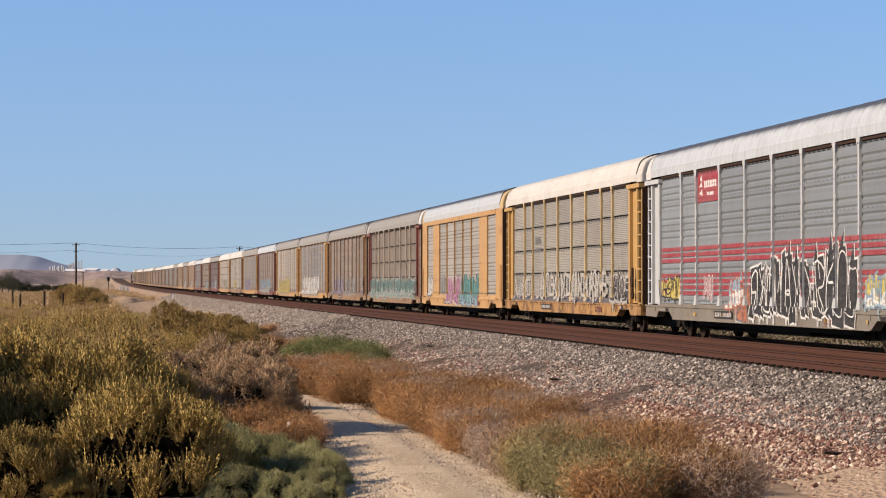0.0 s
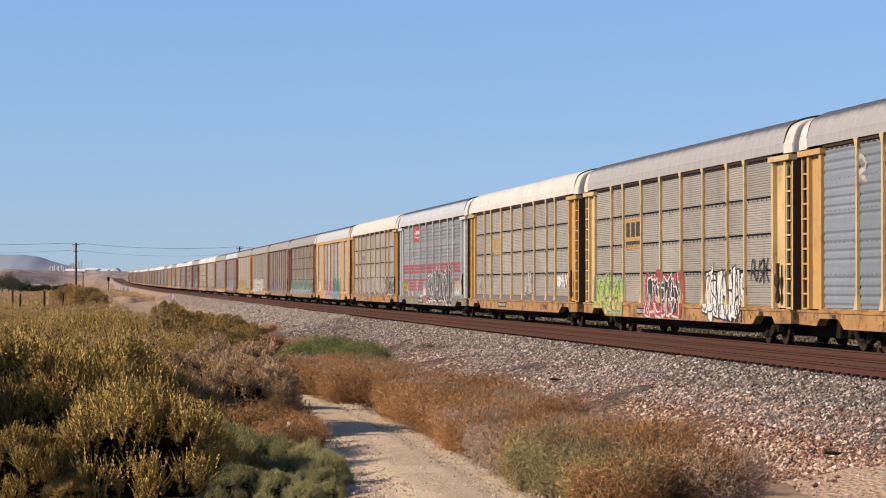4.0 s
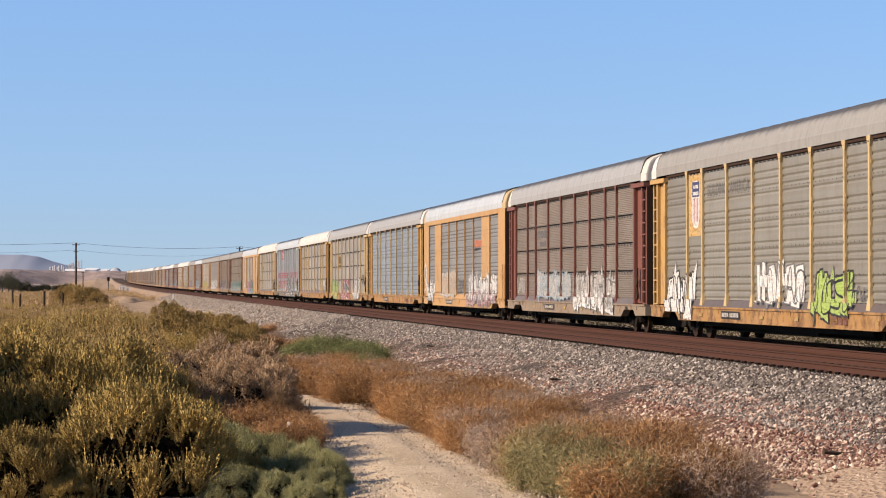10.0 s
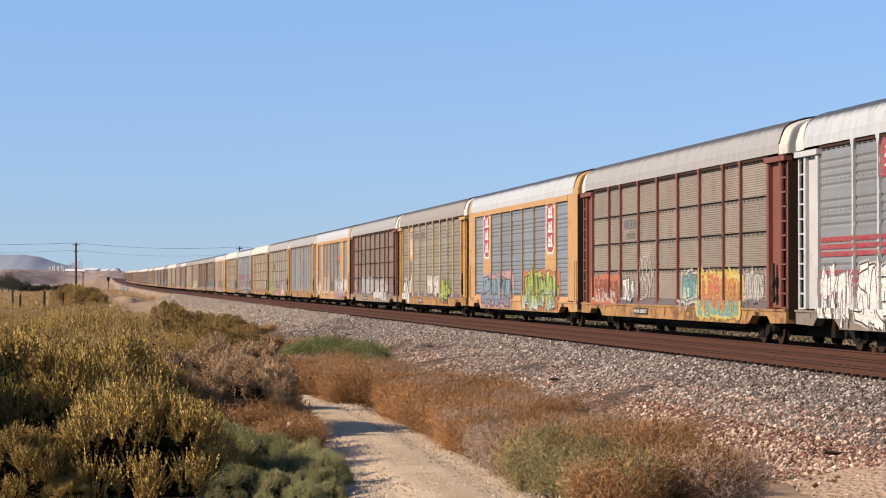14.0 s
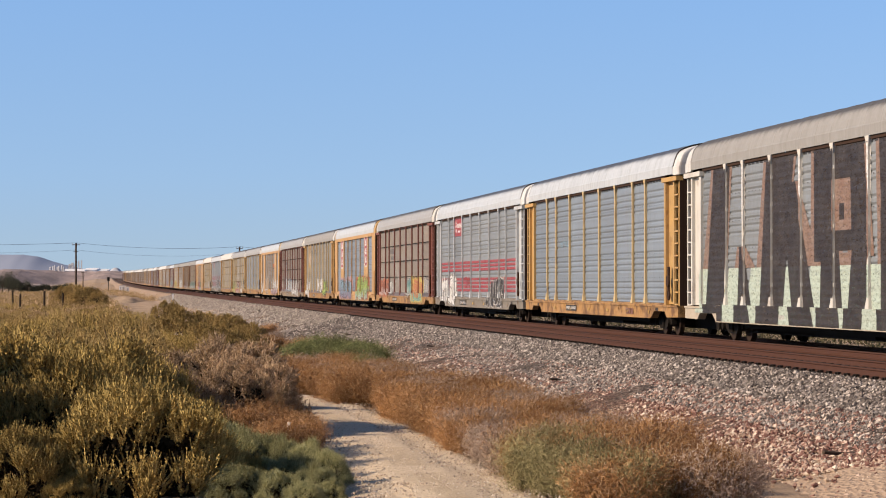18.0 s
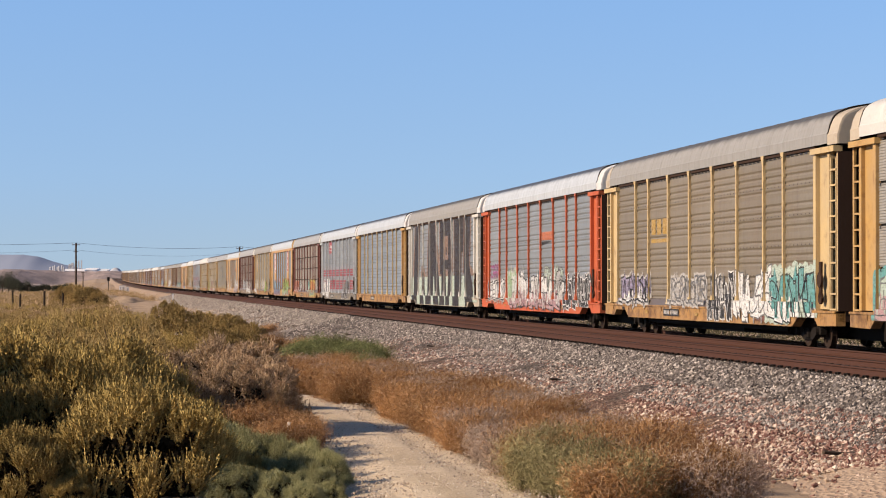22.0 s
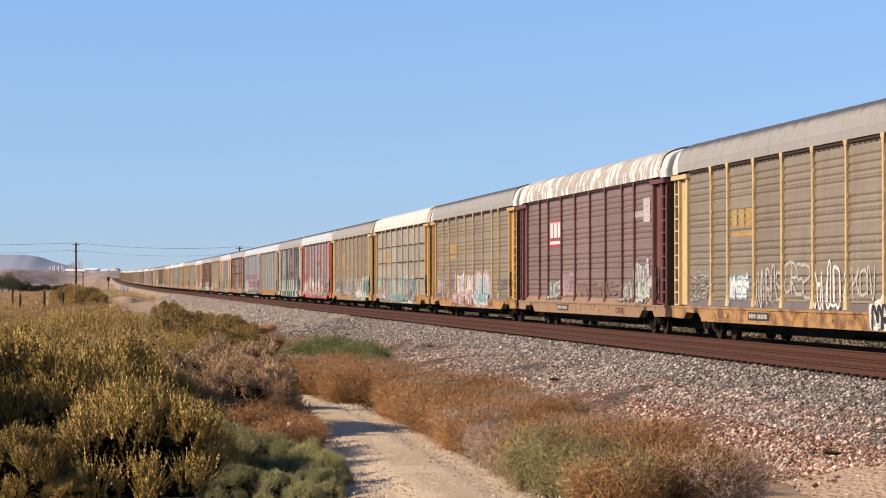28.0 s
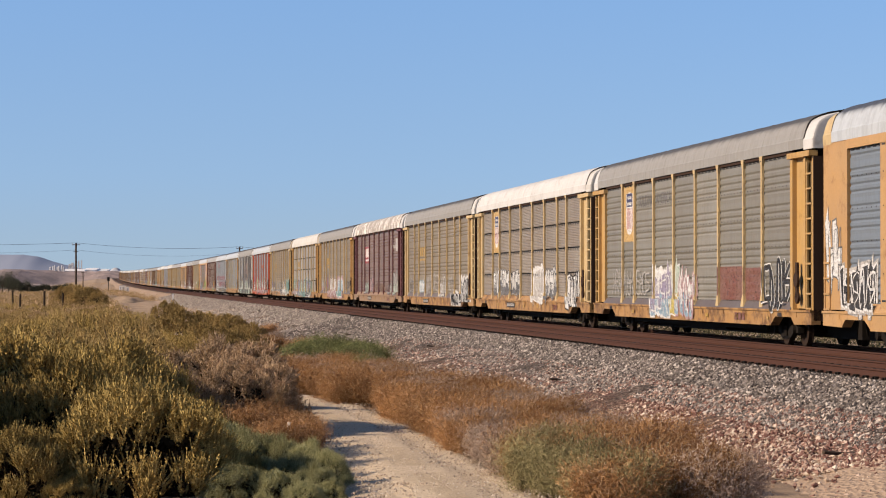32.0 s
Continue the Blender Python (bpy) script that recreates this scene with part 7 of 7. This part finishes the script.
# n: list of (u0, u1, z0, z1, fill, edge, shine, fat, back)
TAGS = {
    -8: [(4, 15, 1.0, 2.2, "lilac", "grey", None, 0.3, None)],
    -7: [(5, 20, 0.8, 2.2, "skyblue", "grey", "offwhite", 0.34, None)],
    -6: [(4, 18, 0.8, 2.2, "yellow", "grey", None, 0.34, None)],
    -5: [(4, 20, 0.8, 2.3, "white", "black", None, 0.36, None)],
    -4: [(4, 12, 1.0, 2.2, "lilac", "grey", None, 0.3, None), (13, 21, 0.9, 2.2, "grey", "offwhite", None, 0.34, None)],
    -3: [(2, 25.5, 0.95, 2.1, "grey", "teal", "offwhite", 0.3, None)],
    -2: [(2.1, 3.9, 1.1, 2.1, "white", None, None, 0.3, None), (7, 9.5, 1.2, 2.3, "grey", "offwhite", None, 0.2, None), (10, 14.2, 0.7, 2.2, "magenta", "offwhite", None, 0.34, None),
         (14.6, 20.5, 0.6, 2.3, "teal", "black", "skyblue", 0.4, None)],
    -1: [(2.1, 6, 1.1, 2.0, "offwhite", None, None, 0.12, None), (8, 22, 1.1, 2.2, "offwhite", None, None, 0.14, None), (23, 25.6, 1.0, 2.1, "black", "offwhite", None, 0.3, None)],
    0: [(2.0, 4.6, 1.2, 1.95, "yellow", "black", None, 0.24, None), (7.6, 8.6, 1.2, 2.05, "pink", "white", None, 0.12, None), (10.6, 12.1, 0.95, 2.05, "skyblue", "orange", "white", 0.26, None),
        (11.8, 12.9, 0.6, 1.6, "orange", None, None, 0.3, None), (12.9, 17.9, 0.6, 2.6, "black", "white", None, 0.5, "black"), (18.2, 22.8, 0.6, 2.75, "black", "white", None, 0.5, "black"),
        (23.2, 25.6, 1.1, 1.95, "yellow", "skyblue", "white", 0.26, None)],
    1: [(2.2, 3.4, 1.25, 2.1, "offwhite", None, None, 0.10, None), (15.6, 17.8, 1.2, 2.3, "offwhite", None, None, 0.26, None), (21.2, 22.4, 1.3, 2.0, "offwhite", None, None, 0.08, None),
        (23.1, 25.5, 1.5, 2.1, "white", None, None, 0.12, None)],
    2: [(2.0, 6.6, 0.62, 2.0, "lime", "grey", "yellow", 0.3, "green"), (10.4, 15.3, 0.62, 2.05, "black", "white", "red", 0.4, "red"), (18.3, 22.9, 0.62, 2.3, "white", "black", None, 0.36, "white"),
        (23.4, 25.3, 1.7, 2.4, "black", None, None, 0.08, None)],
    3: [(4.7, 5.4, 3.9, 4.9, "offwhite", None, None, 0.12, None)],
    4: [(0.3, 1.3, 1.2, 3.0, "white", None, None, 0.16, None), (1.4, 4.2, 0.65, 1.9, "white", "grey", None, 0.3, None), (6.9, 12.3, 1.1, 2.4, "buff", "offwhite", None, 0.42, None),
        (12.5, 15.2, 1.2, 2.0, "grey", None, None, 0.08, None), (16.4, 25.4, 0.6, 2.35, "white", "grey", "pink", 0.4, None)],
    5: [(2.2, 4.0, 1.3, 2.0, "offwhite", None, None, 0.10, None), (7.0, 14.3, 1.1, 2.25, "offwhite", "skyblue", None, 0.34, None), (15.4, 22.9, 0.62, 2.3, "offwhite", "grey", "white", 0.42, None)],
    6: [(2.0, 5.6, 0.6, 2.2, "white", "black", None, 0.42, "white"), (13.0, 17.4, 1.05, 2.5, "white", "grey", None, 0.42, None), (18.4, 21.7, 0.75, 2.2, "lime", "black", None, 0.4, "lime"),
        (21.8, 22.8, 1.2, 1.6, "grey", None, None, 0.06, None)],
    7: [(4.4, 12.6, 0.65, 2.25, "skyblue", "black", "lilac", 0.42, "pink"), (15.6, 23.6, 0.62, 2.35, "lime", "black", "mint", 0.42, "orange")],
    8: [(2.1, 6.3, 1.0, 2.0, "rust", "orange", "offwhite", 0.4, "orange"), (7.0, 8.8, 1.1, 2.0, "white", "grey", None, 0.3, None), (9.6, 11.8, 1.2, 2.7, "offwhite", None, None, 0.08, None),
        (15.8, 17.8, 1.1, 2.1, "teal", None, "mint", 0.3, None), (18.2, 22.9, 0.7, 2.1, "orange", "yellow", "teal", 0.42, "yellow"), (23.2, 25.2, 1.2, 2.1, "offwhite", None, None, 0.2, None)],
    9: [(2.0, 4.8, 0.62, 2.3, "white", "grey", None, 0.4, None), (5.0, 7.6, 0.62, 2.4, "white", "black", None, 0.42, None), (9.7, 12.0, 1.5, 2.1, "red", None, None, 0.08, None),
        (17.6, 22.2, 0.6, 2.2, "black", "offwhite", None, 0.46, "black")],
    10: [(4.5, 4.95, 1.1, 1.6, "white", None, None, 0.26, None), (7.6, 9.5, 3.1, 3.35, "skyblue", None, None, 0.06, None)],
    12: [(1.2, 6.5, 1.0, 1.95, "white", "black", None, 0.34, None), (7.0, 9.5, 1.0, 2.4, "green", "mint", None, 0.3, None), (8.0, 20.3, 0.62, 2.35, "white", "black", "pink", 0.46, "white"),
         (16, 20, 1.3, 2.5, "mint", None, None, 0.2, None), (20.6, 25.8, 0.7, 2.2, "black", "white", None, 0.34, None), (2.2, 4.5, 1.9, 2.6, "magenta", None, None, 0.10, None)],
    13: [(2.4, 6.9, 1.1, 2.05, "lilac", "black", "white", 0.36, None), (9.9, 14.4, 1.1, 1.95, "offwhite", "grey", None, 0.3, None), (15.0, 17.9, 0.62, 2.1, "black", "white", None, 0.4, None),
         (18.0, 21.6, 0.62, 2.25, "white", "grey", None, 0.42, "white"), (21.4, 25.9, 0.62, 2.25, "teal", "black", "white", 0.4, "mint")],
    14: [(2.0, 5.2, 0.62, 2.15, "mint", "grey", "pink", 0.34, "teal"), (5.2, 7.4, 0.7, 2.1, "pink", "grey", "white", 0.34, None), (7.2, 9.6, 0.7, 2.1, "skyblue", "grey", "lilac", 0.34, "lilac"),
         (9.6, 12.4, 0.6, 2.2, "mint", "grey", "teal", 0.36, None), (12.2, 13.0, 0.6, 2.1, "pink", None, None, 0.3, None), (12.8, 15.6, 0.6, 2.2, "mint", "black", "teal", 0.36, "teal"),
         (15.4, 21.6, 0.7, 2.3, "teal", None, "mint", 0.26, None), (16.0, 20.6, 0.6, 2.2, "lilac", "white", "black", 0.5, "white")],
    15: [(2.4, 5.2, 1.2, 2.1, "offwhite", None, "pink", 0.26, None), (6.8, 8.0, 1.5, 2.3, "magenta", None, None, 0.08, None), (8.8, 15.6, 0.62, 2.35, "white", "rust", "pink", 0.46, "white"),
         (15.9, 20.0, 0.65, 2.3, "skyblue", "white", "teal", 0.46, "pink"), (22.9, 25.0, 1.4, 2.0, "grey", None, None, 0.1, None)],
    16: [(7.0, 9.4, 1.1, 1.9, "mint", None, "offwhite", 0.24, None), (9.8, 12.0, 1.2, 2.2, "pink", None, None, 0.2, None), (12.5, 14.5, 1.2, 1.8, "tan", None, None, 0.14, None),
         (15.5, 20.5, 1.2, 1.8, "tan", None, None, 0.10, None), (20.6, 22.6, 1.1, 1.8, "offwhite", None, None, 0.2, None), (22.9, 25.4, 1.1, 2.7, "offwhite", None, "mint", 0.3, None)],
    17: [(2.4, 4.5, 1.2, 2.0, "grey", "offwhite", None, 0.06, None), (6.9, 8.9, 1.2, 2.0, "white", "skyblue", None, 0.3, "white"), (9.7, 12.3, 1.1, 2.2, "offwhite", None, None, 0.08, None),
         (12.6, 14.9, 1.3, 2.3, "offwhite", None, None, 0.08, None), (15.4, 18.0, 1.1, 2.2, "white", None, None, 0.08, None), (18.4, 20.2, 1.3, 2.1, "offwhite", None, None, 0.08, None),
         (20.4, 22.8, 0.6, 1.3, "black", "white", None, 0.14, "white"), (23.1, 26.6, 0.6, 2.2, "black", "white", None, 0.24, "white")],
    18: [(4.9, 12.3, 1.2, 2.45, "white", None, "grey", 0.30, None), (15.5, 17.9, 0.95, 2.5, "offwhite", "white", None, 0.4, "white"), (18.3, 20.9, 1.1, 2.45, "white", None, "grey", 0.4, "white"),
         (23.0, 25.5, 0.7, 2.3, "white", "black", None, 0.26, None)],
    19: [(3.0, 9.0, 1.3, 2.2, "offwhite", None, None, 0.06, None), (9.6, 12.0, 0.6, 2.3, "lilac", "white", "skyblue", 0.34, "white"), (11.8, 13.0, 0.6, 2.4, "mint", "white", "yellow", 0.3, None),
         (12.9, 15.4, 0.6, 2.2, "white", "pink", "skyblue", 0.34, None), (23.0, 25.6, 1.1, 2.4, "black", "white", None, 0.14, None)],
    20: [(0.3, 1.5, 1.6, 3.6, "white", None, None, 0.2, None), (1.6, 4.0, 1.0, 2.2, "black", "white", None, 0.3, None)],
}
FLUSH = {n for n, row in NEAR.items() if row[5]}
for n in NEAR:
    rg = random.Random(100 + n)
    car, fl = CARS[n], n in FLUSH
    if n in (0, 9):
        stripes(car, fl)
    if n in (1, 13, 14, 15, 17):
        emblem_bars(car, fl, "gold")
    if n == 2:
        emblem_bars(car, fl, "black", "gold")
    if n == 16:
        emblem_bars(car, fl, "white", "red", 6.95, 9.4, 3.2, 4.1)
    if n in (5, 8):
        spray(car, "faded_emblem", [(SPRAY["grey"], blocks(7.2, 9.2, 3.55, 3.85, 3, rg) + blocks(7.6, 9.0, 3.2, 3.4, 4, rg))], fl)
    if n in (-1,):
        spray(car, "faded_emblem", [(SPRAY["grey"], blocks(7.2, 8.6, 3.3, 3.6, 3, rg) + [rect(7.2, 8.6, 3.0, 3.15)])], fl)
    if n in (6, 18, 19):
        shield(car, fl)
    if n in (6, 19):
        lettered(car, "BUILDING", 7.25, 9.45, 4.25)
        lettered(car, "AMERICA", 9.85, 12.0, 4.25)
    if n in (4, 12):
        u = 18.3 if n == 4 else 15.4
        spray(car, "emblem", [(SPRAY["orange"], [rect(u, u + 2.6, 3.45, 3.78)]),
                              (SPRAY["black"], [[(HALF - u, 3.25), (HALF - u - 2.5, 3.4), (HALF - u, 3.4)]])], fl, "red bar over a black wedge")
    if n == 7:
        for a in (4.75, 21.1):
            spray(car, "emblem", [(SPRAY["white"], [[(HALF - a, 3.1), (HALF - a - 0.35, 2.85), (HALF - a - 1.5, 2.85), (HALF - a - 1.85, 3.1), (HALF - a - 1.85, 4.75),
                                                     (HALF - a - 1.5, 5.0), (HALF - a - 0.35, 5.0), (HALF - a, 4.75)]]),
                                  (SPRAY["red"], [[(HALF - a - 0.12, 3.2), (HALF - a - 0.45, 2.95), (HALF - a - 1.4, 2.95), (HALF - a - 1.73, 3.2), (HALF - a - 1.73, 4.65),
                                                   (HALF - a - 1.4, 4.9), (HALF - a - 0.45, 4.9), (HALF - a - 0.12, 4.65)]]),
                                  (SPRAY["white"], [rect(a + p, a + q, z + r, z + t) for z in (3.15, 3.72, 4.3) for p, q, r, t in ((0.42, 1.42, 0.0, 0.13), (0.55, 0.8, 0.0, 0.42), (1.05, 1.3, 0.1, 0.46), (0.75, 1.1, 0.2, 0.32))])], fl, "red and white upright emblem")
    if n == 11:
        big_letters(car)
    if n == 16:
        spray(car, "faded_emblem", [(SPRAY["offwhite"], blocks(22.9, 24.2, 3.9, 4.1, 4, rg) + [rect(24.2, 25.2, 3.7, 4.5)])], fl)
    if n == 19:
        patch(car, fl, "rust", 17.9, 20.8, 1.2, 2.15)
        patch(car, fl, "rust", 20.95, 22.8, 1.2, 2.1)
    for u0, u1, z0, z1, fill, edge, shine, fat, back in TAGS.get(n, ()):
        tag(car, fl, rg, u0, u1, z0, z0 + (z1 - z0) * 0.88, fill, edge, shine, fat, 0.04 if fat < 0.3 else 0.065, 0.42 + fat * 1.2, back)
    stencils(car, fl, rg, 9.2, NEAR[n][3])
    if not fl:
        bm = bmesh.new()
        tube(bm, (-12.55, 1.52, 1.75), (-12.55, 1.58, 1.75), 0.19, 0.19, 14)
        tube(bm, (-12.55, 1.50, 1.3), (-12.55, 1.56, 1.3), 0.16, 0.16, 8)
        box(bm, -12.63, -12.47, 1.5, 1.56, 1.3, 2.2)
        part("hand_brake", bm, END_STEEL, car, "dark hand brake gear")
for n in range(-16, -4):
    rg = random.Random(300 + n)
    rows = TAGS.get(n) or [(u, u + rg.uniform(3, 7), 1.0, rg.uniform(1.9, 2.3), rg.choice(("offwhite", "white", "grey", "skyblue", "yellow")), rg.choice((None, "grey", "white")), None, 0.34, None)
                           for u in [rg.uniform(2, 18) for k in range(rg.randint(1, 3))]]
    for u0, u1, z0, z1, fill, edge, shine, fat, back in rows:
        tag(CARS[n], False, rg, u0, u1, z0, z1, fill, edge, shine, fat, 0.065, 0.9, back)


# ---------------------------------------------------------------- movement
def train_s(t):
    """How far the train has run at t seconds."""
    return 0.759 + 16.9532 * t + 0.015492 * t * t - 0.00019312 * t ** 3


SHIFT = {0: 0.08, 1: 0.14, 2: -0.25, 3: -0.09, 10: 0.2, 11: 0.14, 12: 0.09, 13: 0.04, 14: -0.21, 17: -0.1, 19: 0.11}     # slack in the couplings


def motions():
    times = [2.0 * i for i in range(17)]
    for n, car in CARS.items():
        rows = []
        for t in times:
            s = 78.378 - PITCH / 2 - PITCH * n + SHIFT.get(n, 0.0) + train_s(t)
            x, y = (float(v) for v in at(s, L_TRAIN))
            slope = math.degrees(math.atan(float(rise(s + 5) - rise(s - 5)) / 10))
            rows.append((t, pose(x, y, float(rise(s)), 0, -slope, 90 + math.degrees(float(psi_at(s))))))
        walk(car, rows)
    # the wheels roll: one turn of keys for each axle position, shared by all trucks
    for ax in (-0.87, 0.87):
        same = [w for w, a in WHEELS if a == ax]
        rows = []
        for i in range(961):
            t = i / 30
            rows.append((t, pose(ax, 0, 0.43) @ Matrix.Rotation((train_s(t) - train_s(0)) / 0.43, 4, "Y")))
        walk(same[0], rows)
        keys = same[0].animation_data
        for w in same[1:]:
            w.rotation_mode = "QUATERNION"
            w.animation_data_create()
            w.animation_data.action = keys.action
            w.animation_data.action_slot = keys.action_slot


motions()
